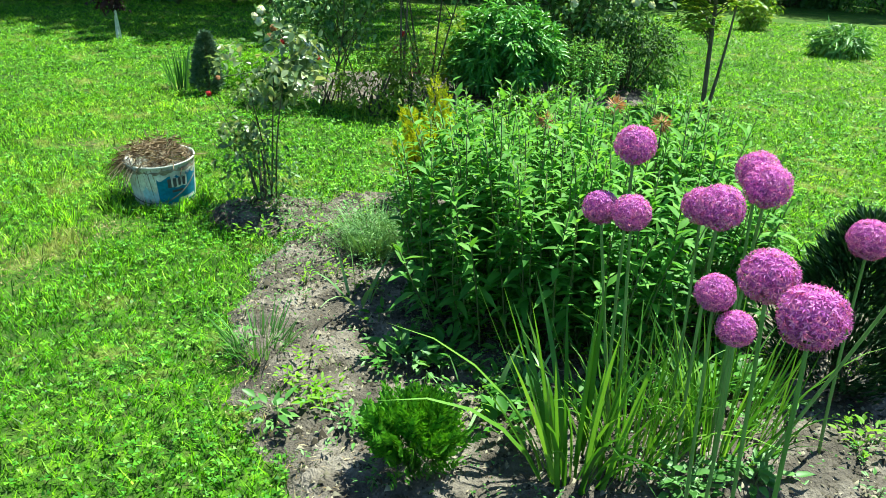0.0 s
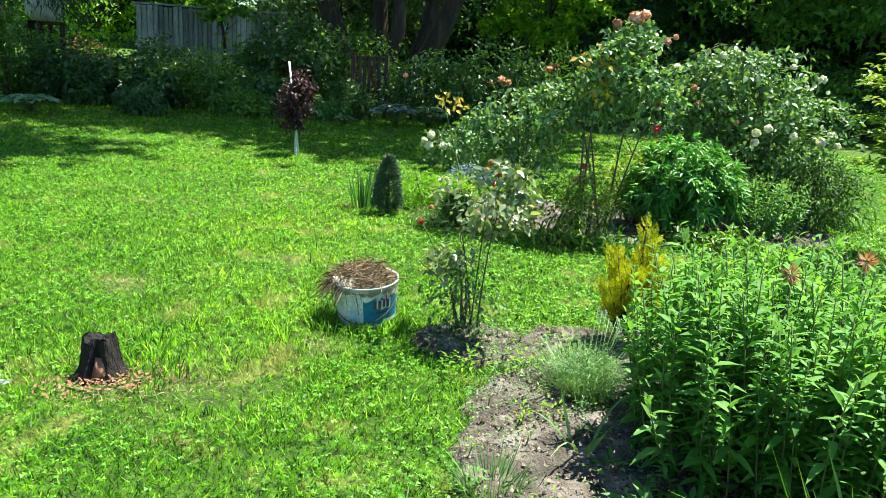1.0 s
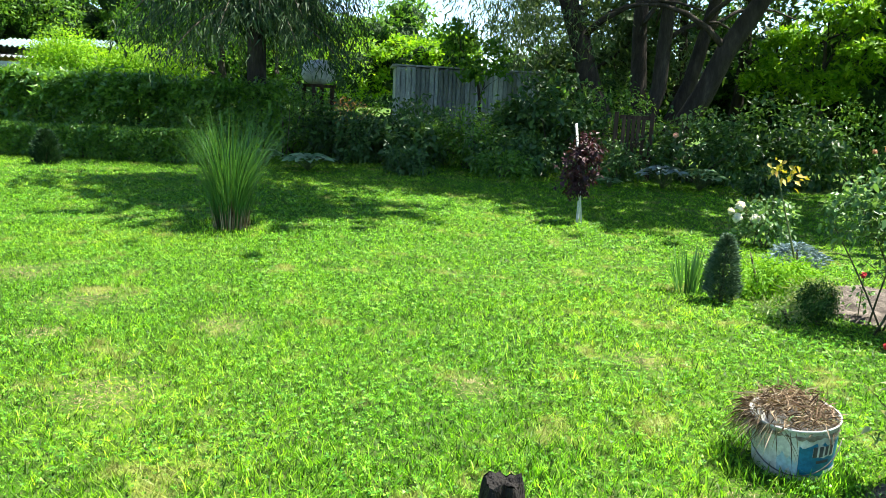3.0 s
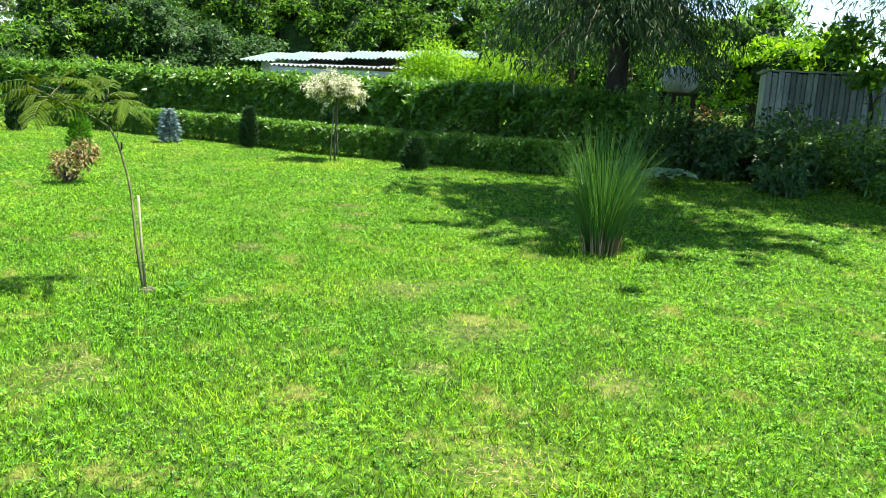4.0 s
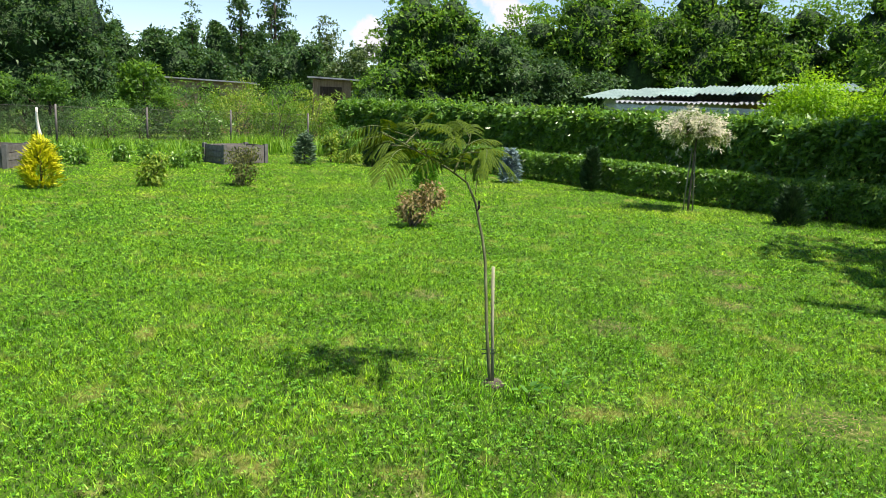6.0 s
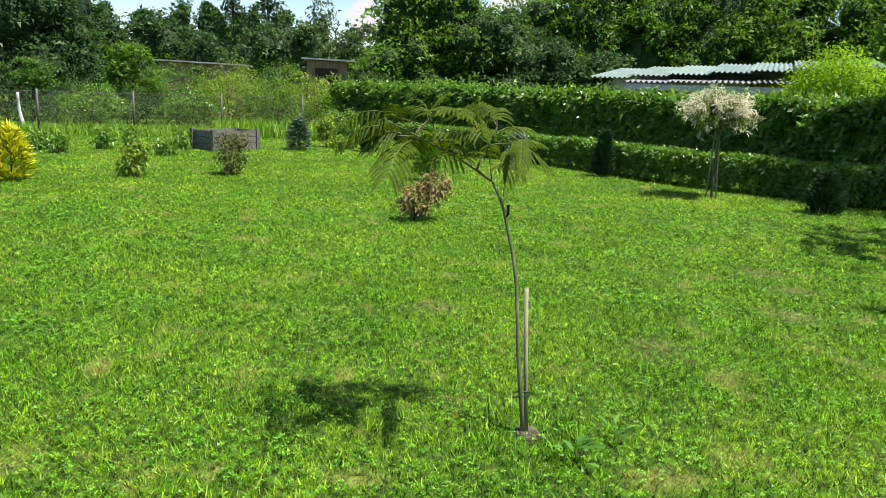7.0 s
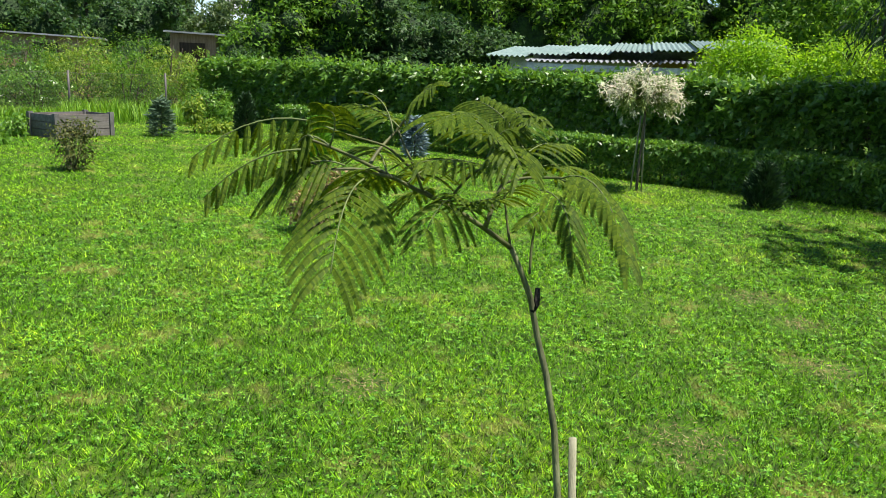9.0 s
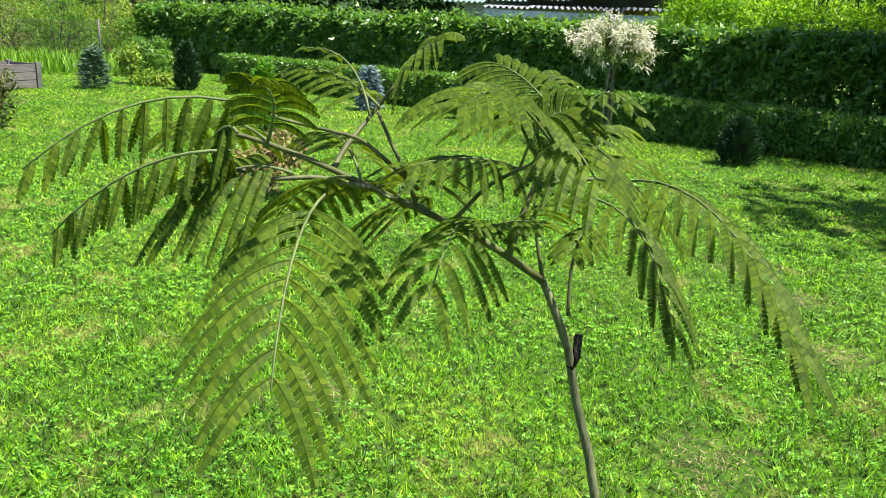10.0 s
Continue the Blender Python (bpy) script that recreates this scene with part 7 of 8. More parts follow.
# white roses in front of the shade
rose_bush("rose_bush", -2.62, 10.35, 5, [(0, 0, 0.32, 0.38, 0.3, 0.24)], 150, M_ROSE,
          [((-0.24, -0.25, 0.46), 0.08, M_WHITEPETAL), ((-0.25, -0.28, 0.33), 0.08, M_WHITEPETAL), ((-0.06, -0.3, 0.34), 0.078, M_WHITEPETAL), ((-0.34, -0.2, 0.38), 0.06, M_WHITEPETAL), ((0.1, -0.2, 0.25), 0.03, M_WHITEPETAL)], M_WHITEPETAL,
          "low dark rose bush with full white blooms", 531, 0.065, 0.06)

# broad rose with withered peach blooms
rng = np.random.default_rng(532)
blo = [((-0.23, -0.12, 1.29), 0.05, M_PEACH), ((-0.17, -0.10, 1.27), 0.04, M_PEACH), ((0.14, 0.12, 1.40), 0.045, M_PEACH), ((0.19, 0.14, 1.43), 0.035, M_REDLEAF), ((-0.32, -0.1, 1.27), 0.025, M_PEACH)]
rose_bush("rose_bush", -1.25, 7.25, 9, [(-0.12, 0, 0.98, 0.40, 0.36, 0.26), (0.26, 0.05, 1.05, 0.28, 0.28, 0.26), (-0.40, 0, 0.80, 0.22, 0.24, 0.18), (0.0, 0, 0.66, 0.30, 0.28, 0.20)], 470, M_ROSE, blo, M_PEACH,
          "wide rose bush with glossy leaves and faded peach blooms", 533, 0.056, 0.06, 0.008, base=0.10, low=0.25)
shrub("yellow_shoot", -2.05, 8.6, [(-0.3, 0.1, 1.05, 0.12, 0.1, 0.06), (-0.18, 0.1, 0.96, 0.10, 0.1, 0.05)], 10, 4, 0.065, M_YELLOWLEAF, "thin shoot with yellow and orange leaves", 534, 0.6, 0.05, 1, woodmat=M_GREENTWIG)

# tall rose with pink blooms
blo = [((-0.12, -0.05, 1.80), 0.06, M_PEACH), ((0.02, -0.05, 1.86), 0.07, M_PINKPETAL), ((0.10, -0.05, 1.88), 0.065, M_PINKPETAL), ((0.05, 0.03, 1.84), 0.06, M_PINKPETAL), ((0.30, 0, 1.68), 0.045, M_PINKPETAL), ((0.36, 0, 1.72), 0.035, M_PINKPETAL),
       ((0.12, -0.1, 1.58), 0.045, M_PEACH), ((0.40, 0, 1.48), 0.05, M_WHITEPETAL), ((0.28, -0.1, 1.18), 0.04, M_PEACH), ((0.3, -0.15, 0.98), 0.05, M_REDPETAL)]
rose_bush("rose_tree", -0.46, 7.34, 4, [(0.02, 0, 1.42, 0.40, 0.38, 0.34), (-0.18, -0.05, 1.25, 0.3, 0.3, 0.28), (0.22, 0, 1.2, 0.28, 0.28, 0.26), (0.05, 0, 1.68, 0.26, 0.24, 0.14)], 500, M_ROSE, blo, M_PINKPETAL,
          "tall rose with thin bare stems and pink clustered blooms", 541, 0.060, 0.06, 0.011, base=0.05, low=0.15)
shrub("yellow_shoot", -0.72, 7.15, [(0, 0, 1.5, 0.1, 0.1, 0.16), (0.05, 0, 1.25, 0.1, 0.1, 0.1)], 20, 5, 0.07, M_YELLOWLEAF, "rose shoot with yellowing leaves", 542, 0.6, 0.04, 2)

# large rose with white blooms
blo = [((-0.02, -0.75, 0.93), 0.06, M_WHITEPETAL), ((0.08, -0.75, 0.98), 0.055, M_WHITEPETAL), ((-0.02, -0.75, 0.84), 0.055, M_WHITEPETAL), ((0.32, -0.7, 0.92), 0.055, M_WHITEPETAL), ((0.58, -0.6, 0.88), 0.07, M_WHITEPETAL), ((0.66, -0.6, 0.95), 0.055, M_WHITEPETAL),
       ((0.74, -0.55, 0.85), 0.05, M_WHITEPETAL), ((0.52, -0.5, 1.45), 0.06, M_WHITEPETAL), ((0.25, -0.5, 1.55), 0.045, M_WHITEPETAL), ((-0.4, -0.6, 1.62), 0.05, M_WHITEPETAL), ((-0.2, -0.6, 1.0), 0.045, M_PEACH), ((-0.55, -0.5, 1.15), 0.05, M_PEACH), ((-0.62, -0.5, 1.3), 0.045, M_PEACH)]
rose_bush("rose_bush", 0.78, 9.1, 16, [(-0.1, 0, 1.15, 0.85, 0.6, 0.55), (0.35, -0.1, 0.95, 0.6, 0.55, 0.45), (0.0, -0.1, 0.62, 0.7, 0.5, 0.32), (-0.25, 0, 1.45, 0.45, 0.4, 0.26), (-0.6, 0, 1.25, 0.4, 0.4, 0.4)], 1250, M_ROSE, blo, M_WHITEPETAL,
          "large spreading rose bush with white blooms", 551, 0.066, 0.07, 0.012, base=0.18)

# rounded leafy bush and its neighbours
rng = np.random.default_rng(560)
ob = thing("leafy_bush", 0.14, 7.85, "rounded bush of glossy lance-shaped green leaves", "shrub")
st, lf = Soup(), Soup()
for k in range(230):
    d = unit(rand_dirs(rng, 1)[0] + UP * 0.55)
    if d[2] < -0.1:
        d[2] = -d[2]
    tip = np.array([d[0] * 0.54, d[1] * 0.5, 0.24 + d[2] * 0.60]) * rng.uniform(0.88, 1.06)
    line = bow((d[0] * 0.08, d[1] * 0.08, 0), tip, 0.05, 0.02, 8)
    st.tube(line, np.linspace(0.006, 0.002, 8), 4)
    for i, q in enumerate(line[3:]):
        m = 7 if i < 4 else 10
        az = rng.uniform(0, 6.28, m)
        lf.leaves(q + rng.normal(size=(m, 3)) * 0.012, unit(rand_dirs(rng, m) + d * 0.7 + UP * 0.1), UP * 0.8 + d + rand_dirs(rng, m) * 0.3, rng.uniform(0.075, 0.125, m), rng.uniform(0.020, 0.030, m), 1, 0.35)
part("stems", st, M_GREENTWIG, ob)
part("leaves", lf, M_BIGLEAF, ob)
leafy_clump(0.88, 8.02, 0.28, 0.25, 60, 0.42, 0.58, 0.06, M_BIGLEAF, "upright dark green leafy stalks beside the round bush", 561)
shrub("dark_bush", 1.35, 8.55, [(0, 0, 0.36, 0.42, 0.4, 0.35), (0.1, 0, 0.55, 0.28, 0.28, 0.2)], 380, 8, 0.05, M_BOX, "dark green bush at the end of the rose bed", 562, 0.35, 0.05, 6)
shrub("yellow_bush", -0.28, 7.95, [(0, 0, 0.4, 0.3, 0.26, 0.3)], 200, 7, 0.05, M_SPRING, "yellow-green leaves behind the round bush", 563, 0.4, 0.05, 5)
for k, (x, y, z) in enumerate(((-1.52, 7.45, 0.34), (-0.72, 7.2, 0.62))):
    rng = np.random.default_rng(564 + k)
    ob = thing("red_rose", x, y, "single small red rose on a thin stalk", "rose", "red roses")
    part("flower_stalk", Soup().tube(bow((0, 0, -0.01), (0, 0, z), 0, 0.02, 5), 0.004, 4), M_GREENTWIG, ob)
    part("bloom", bloom(Soup(), rng, (0, 0, z), 0.035), M_REDPETAL, ob)
    part("leaves", crown(Soup(), rng, [(0, 0, z * 0.6, 0.1, 0.1, z * 0.3)], 12, 5, 0.03, 0.04, 0.6), M_ROSE, ob)
rng = np.random.default_rng(567)
ob = thing("pink_rose", -5.1, 16.2, "pink rose flower in the shaded border", "rose")
part("flower_stalk", Soup().tube(bow((0, 0, -0.01), (0, 0, 0.98), 0, 0.03, 5), 0.006, 4), M_GREENTWIG, ob)
part("bloom", bloom(Soup(), rng, (0, 0, 0.98), 0.08), M_PINKPETAL, ob)


# ---- bucket of withered grass ----
ob = thing("bucket", -1.66, 4.44, "dirty white plastic bucket with torn blue print, half sunk in grass", "bucket", turn=8)
ob.matrix_basis = pose(-1.66, 4.44, 0.0, 5, -3, 8)
a = np.linspace(0, 2 * math.pi, 41)
prof = [(0.155, 0.0), (0.160, 0.01), (0.178, 0.20), (0.181, 0.235), (0.186, 0.238), (0.186, 0.246), (0.182, 0.247), (0.176, 0.235), (0.172, 0.19), (0.152, 0.015), (0.0, 0.012)]
A2, R2 = np.meshgrid(a, [p[0] for p in prof])
Z2 = np.repeat(np.array([p[1] for p in prof])[:, None], len(a), 1)
part("shell", Soup().grid(R2 * np.cos(A2), R2 * np.sin(A2), Z2 + 0 * A2), M_BUCKET, ob, smooth=True)


def wrap(a0, a1, z0, z1, n=16, rag=0.0, proud=0.0025, seed=1):
    """A printed field that follows the bucket's side."""
    rng = np.random.default_rng(seed)
    aa = np.linspace(radians(a0), radians(a1), n)
    zz = np.linspace(0, 1, 4)
    AA, ZZ = np.meshgrid(aa, zz)
    lo = z0 + rag * rng.random(n) * (z1 - z0)
    hi = z1 - rag * rng.random(n) * (z1 - z0)
    z = lo + (hi - lo) * ZZ
    r = 0.160 + (z - 0.01) * (0.018 / 0.19) + proud
    return Soup().grid(r * np.cos(AA), r * np.sin(AA), z)


part("blue_label", wrap(-84, -4, 0.012, 0.192, 22, 0.16), M_BLUE, ob, "torn blue printed field")
part("pale_label", wrap(-112, -85, 0.02, 0.15, 9, 0.5, seed=2), M_PALEBLUE, ob, "washed-out pale blue print")
for k, (a0, a1, z0, z1) in enumerate(((-66, -60, 0.12, 0.172), (-57, -51, 0.12, 0.172), (-48, -43, 0.125, 0.17), (-40, -34, 0.12, 0.168), (-60, -40, 0.09, 0.104))):
    part("print_bar", wrap(a0, a1, z0, z1, 4, 0.0, 0.0055), M_DARKPRINT, ob, "dark unreadable print")
part("white_stripe", wrap(-46, -12, 0.035, 0.052, 8, 0.0, 0.0065), M_WHITEWALL, ob)
part("white_print", wrap(-66, -30, 0.112, 0.182, 9, 0.22, 0.004, 5), M_BUCKET, ob, "torn white print behind the dark bars")
part("dirt_rim", wrap(-178, 2, 0.196, 0.232, 40, 0.55, 0.0045, 7), M_STONE, ob, "dry mud smeared under the rim")
hd = np.array([(0.188 * math.cos(t), -abs(0.0) + 0.188 * math.sin(t), 0.205 - 0.16 * math.sin(-t)) for t in np.linspace(radians(-165), radians(-15), 16)])
hd[:, :2] *= 1.02
part("handle", Soup().tube(hd, 0.0028, 6), M_METALPOST, ob, "thin wire handle")
rng = np.random.default_rng(571)
s = Soup()
n = 1100
ang, rad = rng.uniform(0, 6.283, n), 0.166 * np.sqrt(rng.random(n))
P = np.stack([rad * np.cos(ang), rad * np.sin(ang), 0.235 + 0.03 * wob(rad * np.cos(ang), rad * np.sin(ang), 9.0, 1.0) + 0.05 * rng.random(n) - 0.12 * rad * np.cos(ang) + 0.045 * (1 - (rad / 0.166) ** 2)], 1)
o = np.stack([np.cos(ang), np.sin(ang), 0 * ang], 1)
s.leaves(P, unit(rand_dirs(rng, n) * (1, 1, 0.5) - o * 0.3 * (rad / 0.166)[:, None]), UP + rand_dirs(rng, n) * 0.6, rng.uniform(0.03, 0.10, n), rng.uniform(0.003, 0.008, n), 1, 0.15)
n = 420
ang = rng.normal(math.pi * 1.0, 0.55, n)
o = np.stack([np.cos(ang), np.sin(ang), 0 * ang], 1)
P = o * 0.182 + UP * (0.235 + 0.03 * rng.random(n))[:, None]
s.leaves(P, unit(o * 0.7 - UP * 0.4 + rand_dirs(rng, n) * 0.9), o + rand_dirs(rng, n) * 0.4, rng.uniform(0.03, 0.16, n), 0.0045, 2, 0.5)
hay = tagged(new("withered_grass", s.mesh("withered_grass", M_HAY)), "heap of withered weeds and roots filling the bucket", "dry grass", kind="stuff")
hay.matrix_basis = ob.matrix_basis.copy()
flag_clump("green_shoot", -1.66, 4.44, 0.05, 7, 0.17, 0.010, M_LAVENDER, "few pale green leaves sticking out of the heap", 572, 0.7, 0.4).matrix_basis = pose(-1.64, 4.42, 0.21)

# taller grass round the bucket and the stump
rng = np.random.default_rng(573)
s = Soup()
for cx, cy, r, k, h in ((-1.70, 4.40, 0.24, 700, 0.08), (-2.6, 3.5, 0.22, 200, 0.07), (-2.2, 3.75, 0.35, 600, 0.075), (-3.1, 2.9, 0.4, 400, 0.07), (-1.9, 3.4, 0.4, 400, 0.06), (-8.05, 2.76, 0.22, 260, 0.08), (-2.8, 5.2, 0.5, 420, 0.09), (-7.5, 6.98, 0.4, 300, 0.10)):
    ang, rad = rng.uniform(0, 6.283, k), r * np.sqrt(rng.uniform(0.5, 1.6, k))
    P = np.stack([cx + rad * np.cos(ang), cy + rad * np.sin(ang), np.full(k, -0.01)], 1)
    s.strips(P, rand_dirs(rng, k) * (1, 1, 0), h * rng.uniform(0.5, 1.3, k), 0.006, 0.3, rng.uniform(0.1, 0.6, k), 3)
tagged(new("long_grass", s.mesh("long_grass", M_GRASS)), "longer unmown grass round the bucket and stump", "grass", kind="stuff")


# ---- charred stump ----
ob = thing("tree_stump", -2.50, 3.25, "charred black tree stump split open to reddish wood", "stump", turn=36)
rng = np.random.default_rng(581)
aa = np.linspace(0, 2 * math.pi, 37)
zz = np.array([-0.03, 0.0, 0.025, 0.06, 0.095, 0.13, 0.155, 0.168])
rr = np.array([0.122, 0.106, 0.091, 0.082, 0.076, 0.072, 0.069, 0.065])
AA, ZZ = np.meshgrid(aa, zz)
RR = np.repeat(rr[:, None], len(aa), 1) * (1 + 0.10 * np.sin(AA * 5 + 1) + 0.05 * np.sin(AA * 11 + ZZ * 20) - 0.45 * np.exp(-((AA - 4.55) / 0.22) ** 2) * np.clip(1.2 - ZZ * 5, 0, 1) * np.clip(ZZ * 30 + 0.4, 0.2, 1))
ZT = ZZ + 0.010 * np.sin(AA * 3 + 0.5) * (ZZ > 0.12) + 0.006 * np.sin(AA * 9) * (ZZ > 0.145)
part("bark", Soup().grid(RR * np.cos(AA), RR * np.sin(AA), ZT), M_CHAR, ob, smooth=False)
RI = np.linspace(1, 0.0, 5)
AI, RI2 = np.meshgrid(aa, RI)
part("cut_top", Soup().grid(RI2 * RR[-1] * np.cos(AI), RI2 * RR[-1] * np.sin(AI), 0.145 + RI2 * (ZT[-1] - 0.145) + 0.008 * np.sin(AI * 4 + RI2 * 7)), M_CHAR, ob)
ht = Soup()
ht.add([(-0.038, -0.080, 0.0), (0.042, -0.084, 0.0), (0.024, -0.066, 0.090), (-0.016, -0.064, 0.100), (0.0, -0.100, 0.025), (0.0, -0.03, 0.04)], [[0, 1, 4], [1, 2, 4], [2, 3, 4], [3, 0, 4], [0, 5, 1], [1, 5, 2], [2, 5, 3], [3, 5, 0]])
part("heartwood", ht, M_HEART, ob, "reddish rotten heartwood")
s = Soup()
n = 240
P = np.stack([rng.normal(0.02, 0.15, n), rng.normal(-0.13, 0.07, n), 0.006 + 0.012 * rng.random(n)], 1)
s.leaves(P, rand_dirs(rng, n) * (1, 1, 0.3), UP + rand_dirs(rng, n) * 0.5, rng.uniform(0.015, 0.04, n), rng.uniform(0.008, 0.016, n), bend=0)
chips = tagged(new("wood_chips", s.mesh("wood_chips", M_HEART)), "reddish rotten wood chips in front of the stump", "wood chips", kind="stuff")
chips.matrix_basis = pose(-2.50, 3.25, 0, 0, 0, 36)


# ---- young feathery-leaved tree on the lawn ----
mim = thing("silk_tree", -8.05, 2.745, "young silk tree with a thin bent trunk and feathery leaves", "tree")
BX = np.array([-8.05, 2.745, 0.0])
ROOT = [(-8.05, 2.745, -0.05), (-8.05, 2.728, 0.11), (-8.055, 2.716, 0.222), (-8.078, 2.708, 0.364), (-8.105, 2.705, 0.518), (-8.142, 2.702, 0.693), (-8.179, 2.690, 0.826), (-8.207, 2.672, 0.921), (-8.217, 2.651, 1.021), (-8.224, 2.625, 1.085), (-8.226, 2.593, 1.149)]
part("trunk", Soup().tube(np.array(ROOT) - BX, [0.0115, 0.0105, 0.0100, 0.0095, 0.0090, 0.0086, 0.0082, 0.0079, 0.0075, 0.0070, 0.0066], 10), M_SMOOTHBARK, mim, "thin grey-green trunk", True)
part("cut_stub", Soup().tube(np.array([(-8.213, 2.655, 0.985), (-8.214, 2.668, 1.005), (-8.215, 2.669, 1.045)]) - BX, [0.0078, 0.0075, 0.007], 8), M_CHAR, mim, "dark pruned stub")


def limb(pts, r0, r1):
    p = np.array(pts) - BX
    k = 14
    u = np.linspace(0, 1, len(p))
    q = np.stack([np.interp(np.linspace(0, 1, k), u, p[:, i]) for i in range(3)], 1)
    q[1:-1] = (q[:-2] + 2 * q[1:-1] + q[2:]) / 4
    return part("branch", Soup().tube(q, np.linspace(r0, r1, k), 8), M_LIMB, mim, smooth=True)


limb([(-8.212, 2.584, 1.153), (-8.209, 2.492, 1.217), (-8.203, 2.399, 1.270), (-8.190, 2.311, 1.310), (-8.183, 2.218, 1.358), (-8.158, 2.130, 1.398), (-8.136, 2.071, 1.418)], 0.0066, 0.0026)
limb([(-8.183, 2.218, 1.358), (-8.203, 2.240, 1.382), (-8.219, 2.270, 1.408), (-8.236, 2.297, 1.429), (-8.215, 2.317, 1.466)], 0.0048, 0.0022)
limb([(-8.199, 2.351, 1.290), (-8.178, 2.318, 1.354), (-8.197, 2.304, 1.391), (-8.215, 2.292, 1.429)], 0.0036, 0.0022)
limb([(-8.180, 2.273, 1.329), (-8.171, 2.191, 1.352), (-8.169, 2.124, 1.351), (-8.168, 2.090, 1.366)], 0.0042, 0.002)
limb([(-8.189, 2.345, 1.323), (-8.177, 2.255, 1.399), (-8.140, 2.140, 1.430)], 0.0036, 0.0018)
limb([(-8.198, 2.507, 1.208), (-8.206, 2.532, 1.269), (-8.211, 2.557, 1.321), (-8.190, 2.576, 1.359), (-8.195, 2.591, 1.397)], 0.0062, 0.0026)
limb([(-8.211, 2.548, 1.308), (-8.192, 2.596, 1.324), (-8.169, 2.643, 1.327), (-8.134, 2.670, 1.331)], 0.0042, 0.0022)
limb([(-8.212, 2.584, 1.153), (-8.236, 2.581, 1.221), (-8.233, 2.567, 1.297)], 0.0036, 0.002)
limb([(-8.217, 2.644, 1.082), (-8.236, 2.655, 1.155), (-8.228, 2.658, 1.207), (-8.218, 2.674, 1.237)], 0.0034, 0.0018)
limb([(-8.203, 2.408, 1.266), (-8.140, 2.427, 1.333), (-8.084, 2.445, 1.367), (-8.027, 2.463, 1.398)], 0.0036, 0.0018)


def feather(base, tip, pairs, reach, sag=0.04, seed=0, tilt=(0.0, 0.0, 1.0), close=0.0, leaflet=0.0088, hang=0.0):
    """A twice-feathered leaf: a bent rachis, paired side ribs that droop, and rows of tiny leaflets along each."""
    rng = np.random.default_rng(seed)
    b, t = np.array(base) - BX, np.array(tip) - BX
    ra = bow(b, t, sag, rng.normal(0, 0.01), 10)
    ob = part("leaf", Soup().tube(ra, np.linspace(0.0022, 0.0010, 10), 5), M_GREENTWIG, mim)
    way = unit((t - b)[None])[0]
    nor = unit(np.array(tilt, float)[None])[0]
    side = unit(np.cross(way, nor)[None])[0]
    nor = np.cross(side, way)
    ribs, lf = Soup(), Soup()
    for k in range(pairs):
        u = 0.16 + 0.84 * (k + 0.5) / pairs
        q = np.array([np.interp(u, np.linspace(0, 1, 10), ra[:, i]) for i in range(3)])
        ln = reach * (0.62 + 0.5 * math.sin(math.pi * (0.18 + 0.72 * u))) * rng.uniform(0.9, 1.08)
        for sg in (1, -1):
            d = unit((side * sg * (0.95 - close) + way * (0.30 + 0.85 * u * u) + nor * rng.normal(0.16, 0.07))[None])[0]
            if hang:
                d = unit((side * sg * 0.42 + way * 0.18 - UP * hang * rng.uniform(0.7, 1.2) + rand_dirs(rng, 1)[0] * 0.28)[None])[0]
            m = max(14, int(ln / 0.0034))
            v = np.linspace(0, 1, m)
            line = q + d * ln * v[:, None] - UP * (ln * (0.62 + 0.2 * close) * v ** 2)[:, None] + way * (ln * 0.12 * v ** 2)[:, None]
            ribs.tube(line[::3], np.linspace(0.0009, 0.0004, len(line[::3])), 3, False)
            tan = unit(np.gradient(line, axis=0))
            nn = unit(np.cross(tan, np.cross(side * sg * 0.8 + UP * 0.7 if hang else nor, tan)))
            e = unit(np.cross(tan, nn))
            size = leaflet * np.clip(np.sin(math.pi * (0.07 + 0.86 * v)), 0.1, 1) ** 0.55 * rng.uniform(0.95, 1.05, m)
            w = (np.gradient(line, axis=0) * 0.52)[1:]
            for s2 in (1, -1):
                tip2 = line[1:] + unit(e * s2 + tan * 0.32 - nn * 0.55)[1:] * size[1:, None]
                quad = np.stack([line[1:] - w, line[1:] + w, tip2 - w * 0.68, tip2 + w * 0.74], 1)
                lf.add(quad, (np.array([[0, 1, 3], [0, 3, 2]])[None] + (np.arange(m - 1) * 4)[:, None, None]).reshape(-1, 3))
    part("rib", ribs, M_MIMOSA, ob)
    part("frond", lf, M_MIMOSA, ob)
    return ob


feather((-8.141, 2.193, 1.334), (-7.870, 2.054, 1.210), 10, 0.100, 0.03, 601, (0.75, -0.35, 0.55), leaflet=0.0100)
feather((-8.140, 2.140, 1.430), (-8.182, 1.855, 1.373), 10, 0.036, 0.05, 602, hang=0.75, leaflet=0.0068)
feather((-8.126, 2.075, 1.396), (-8.192, 1.877, 1.293), 9, 0.036, 0.03, 603, hang=0.6, leaflet=0.0068)
feather((-8.071, 2.102, 1.408), (-8.016, 2.073, 1.482), 8, 0.055, 0.02, 604, (0.45, -0.2, 0.85), close=0.2)
feather((-8.109, 2.079, 1.420), (-8.169, 2.028, 1.348), 8, 0.042, 0.03, 605, hang=0.6, leaflet=0.0072)
feather((-8.146, 2.154, 1.362), (-8.197, 2.032, 1.331), 9, 0.085, 0.02, 606, (0.45, -0.2, 0.85))
feather((-8.156, 2.403, 1.274), (-7.982, 2.270, 1.242), 5, 0.085, 0.03, 607, (0.45, -0.2, 0.85), close=0.35)
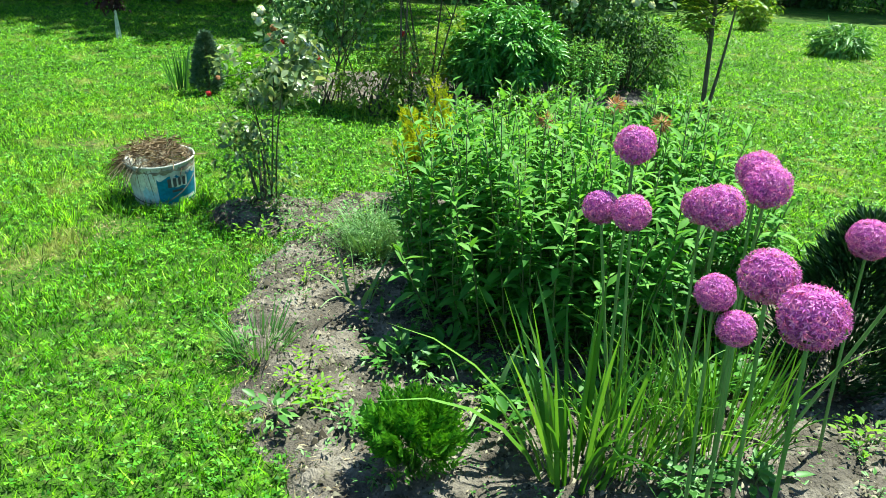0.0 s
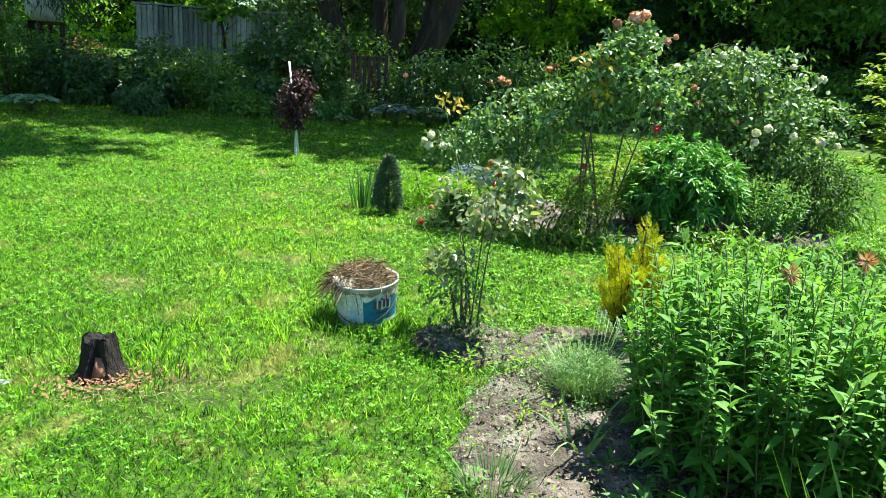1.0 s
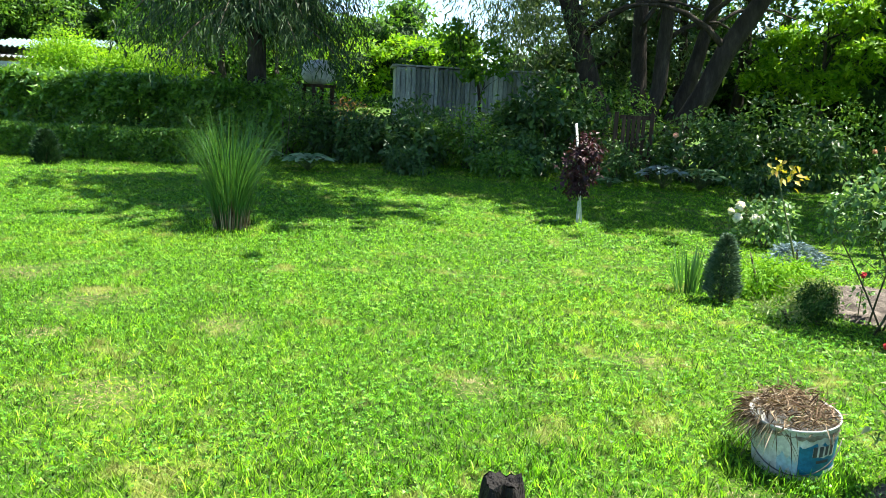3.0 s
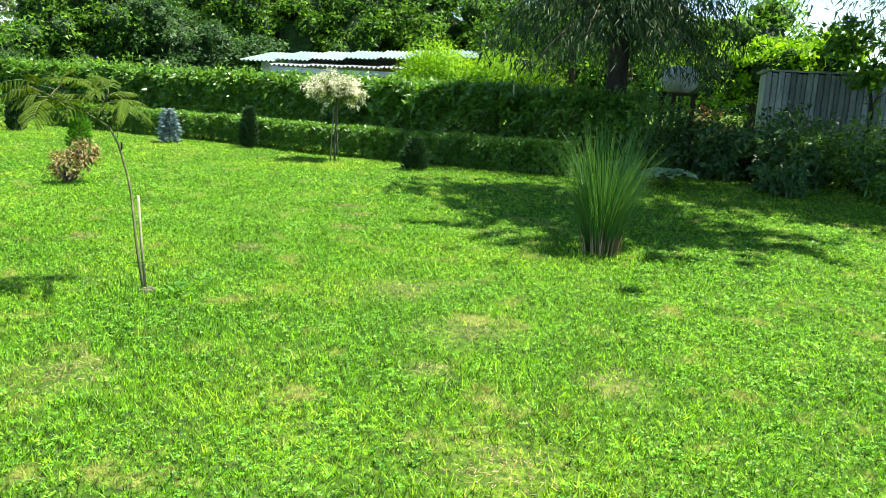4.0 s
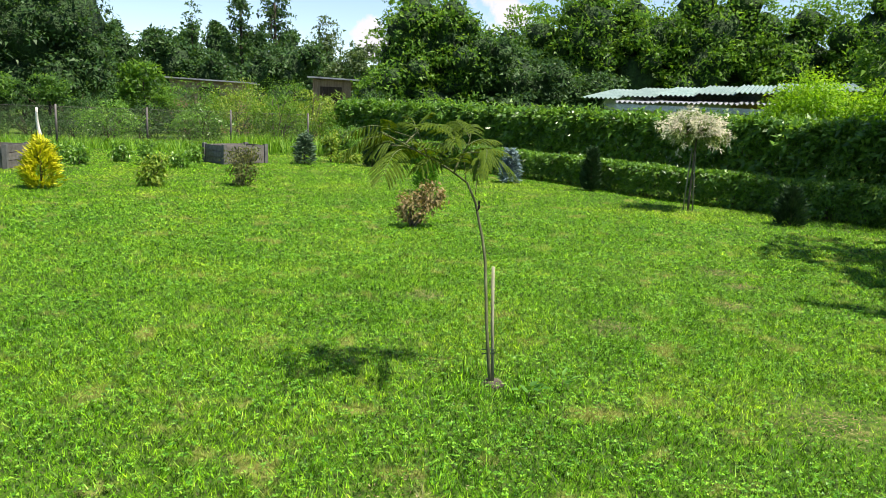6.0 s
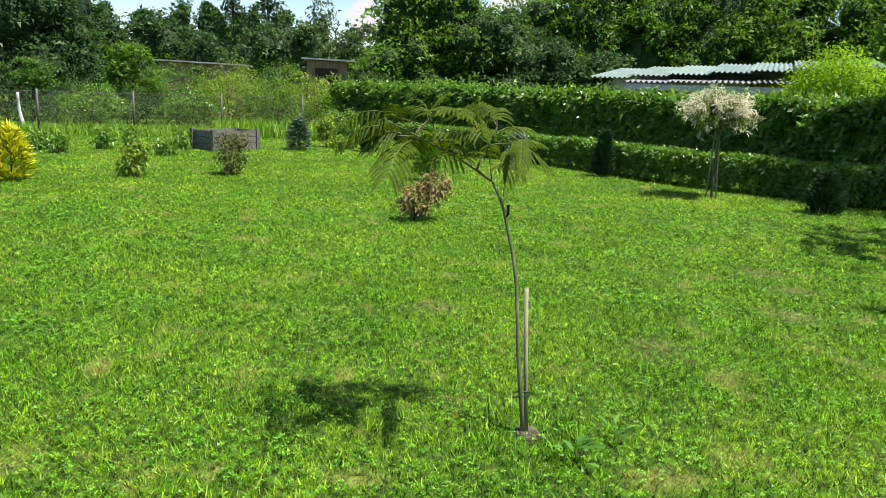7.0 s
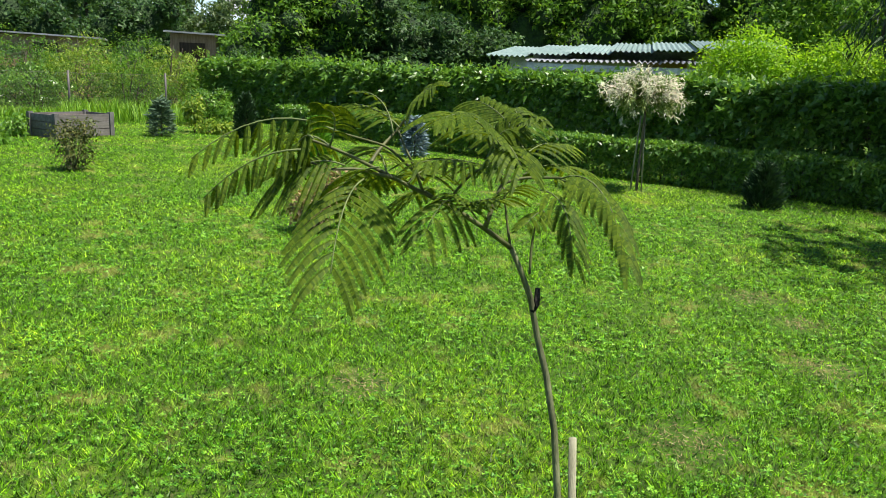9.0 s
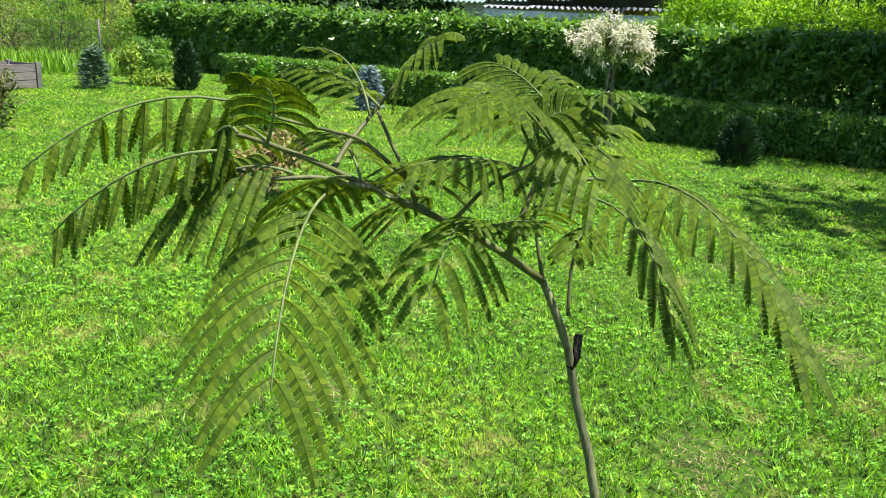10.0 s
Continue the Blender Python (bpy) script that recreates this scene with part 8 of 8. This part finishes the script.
feather((-8.196, 2.309, 1.467), (-8.111, 2.330, 1.525), 7, 0.065, 0.015, 608, (0.45, -0.2, 0.85), close=0.25)
feather((-8.216, 2.295, 1.435), (-8.417, 2.244, 1.475), 8, 0.06, 0.01, 609)
feather((-8.218, 2.282, 1.423), (-8.406, 2.237, 1.501), 5, 0.028, 0.03, 610, close=0.5, leaflet=0.007)
feather((-8.027, 2.463, 1.400), (-7.897, 2.255, 1.469), 10, 0.085, 0.04, 611, close=0.3)
feather((-8.195, 2.591, 1.397), (-8.314, 2.532, 1.491), 9, 0.085, 0.015, 612, (0.45, -0.2, 0.85))
feather((-8.064, 2.509, 1.406), (-7.908, 2.498, 1.446), 6, 0.03, 0.05, 613, close=0.6, leaflet=0.007)
feather((-8.137, 2.662, 1.328), (-7.675, 2.525, 1.254), 11, 0.075, 0.055, 614, (0.3, 0.1, 0.9), close=0.68)
feather((-8.167, 2.629, 1.299), (-7.872, 2.540, 1.212), 7, 0.07, 0.03, 615, (0.4, 0.1, 0.8), close=0.62)
feather((-8.191, 2.554, 1.327), (-8.120, 2.304, 1.370), 10, 0.075, 0.02, 616)
feather((-8.190, 2.576, 1.359), (-8.100, 2.404, 1.462), 9, 0.085, 0.03, 617, (0.45, -0.2, 0.85), close=0.2)
feather((-8.131, 2.278, 1.327), (-8.386, 2.257, 1.291), 8, 0.08, 0.02, 618)
feather((-8.195, 2.483, 1.231), (-8.056, 2.349, 1.314), 6, 0.055, 0.01, 619)
feather((-8.216, 2.545, 1.248), (-8.084, 2.532, 1.323), 6, 0.055, 0.01, 620)
feather((-8.179, 2.435, 1.252), (-8.051, 2.466, 1.299), 6, 0.05, 0.01, 621)
feather((-8.194, 2.597, 1.331), (-8.289, 2.820, 1.323), 8, 0.08, 0.02, 622)
feather((-8.136, 2.289, 1.324), (-8.404, 2.463, 1.306), 8, 0.08, 0.02, 623)
feather((-8.218, 2.674, 1.237), (-8.142, 2.583, 1.223), 5, 0.045, 0.01, 624)
feather((-8.114, 2.217, 1.362), (-8.304, 2.164, 1.254), 8, 0.085, 0.02, 625)
feather((-8.027, 2.463, 1.398), (-7.896, 2.434, 1.383), 7, 0.07, 0.03, 626, (0.45, -0.2, 0.85), close=0.3)
feather((-8.181, 2.257, 1.341), (-8.456, 2.279, 1.361), 8, 0.08, 0.025, 640, close=0.15)
feather((-8.201, 2.369, 1.288), (-8.383, 2.333, 1.221), 8, 0.08, 0.025, 641, (0.45, -0.2, 0.85), close=0.15)
feather((-8.190, 2.576, 1.359), (-8.283, 2.757, 1.385), 8, 0.08, 0.025, 642, close=0.15)
feather((-8.169, 2.643, 1.327), (-8.238, 2.856, 1.219), 8, 0.08, 0.025, 643, (0.45, -0.2, 0.85), close=0.15)
feather((-8.158, 2.130, 1.398), (-8.396, 2.064, 1.383), 8, 0.08, 0.025, 644, close=0.15)
feather((-8.084, 2.445, 1.367), (-8.033, 2.483, 1.447), 8, 0.08, 0.025, 645, (0.45, -0.2, 0.85), close=0.15)
feather((-8.195, 2.591, 1.397), (-8.364, 2.652, 1.473), 8, 0.08, 0.025, 646, close=0.15)

# stake beside the trunk
ob = thing("tree_stake", -8.045, 2.757, "thin weathered wooden stake beside the young trunk", "stake")
part("stake", Soup().tube([(0.0, 0.0, -0.05), (-0.037, -0.010, 0.33), (-0.077, -0.012, 0.675)], [0.0105, 0.0102, 0.0100], 8), M_STAKE, ob)
part("tie", Soup().tube([(-0.012, -0.075, 0.175), (-0.012, 0.008, 0.175), (-0.013, 0.008, 0.195), (-0.013, -0.075, 0.20)], 0.004, 5), M_TIE, ob, "dark tie round stake and trunk")
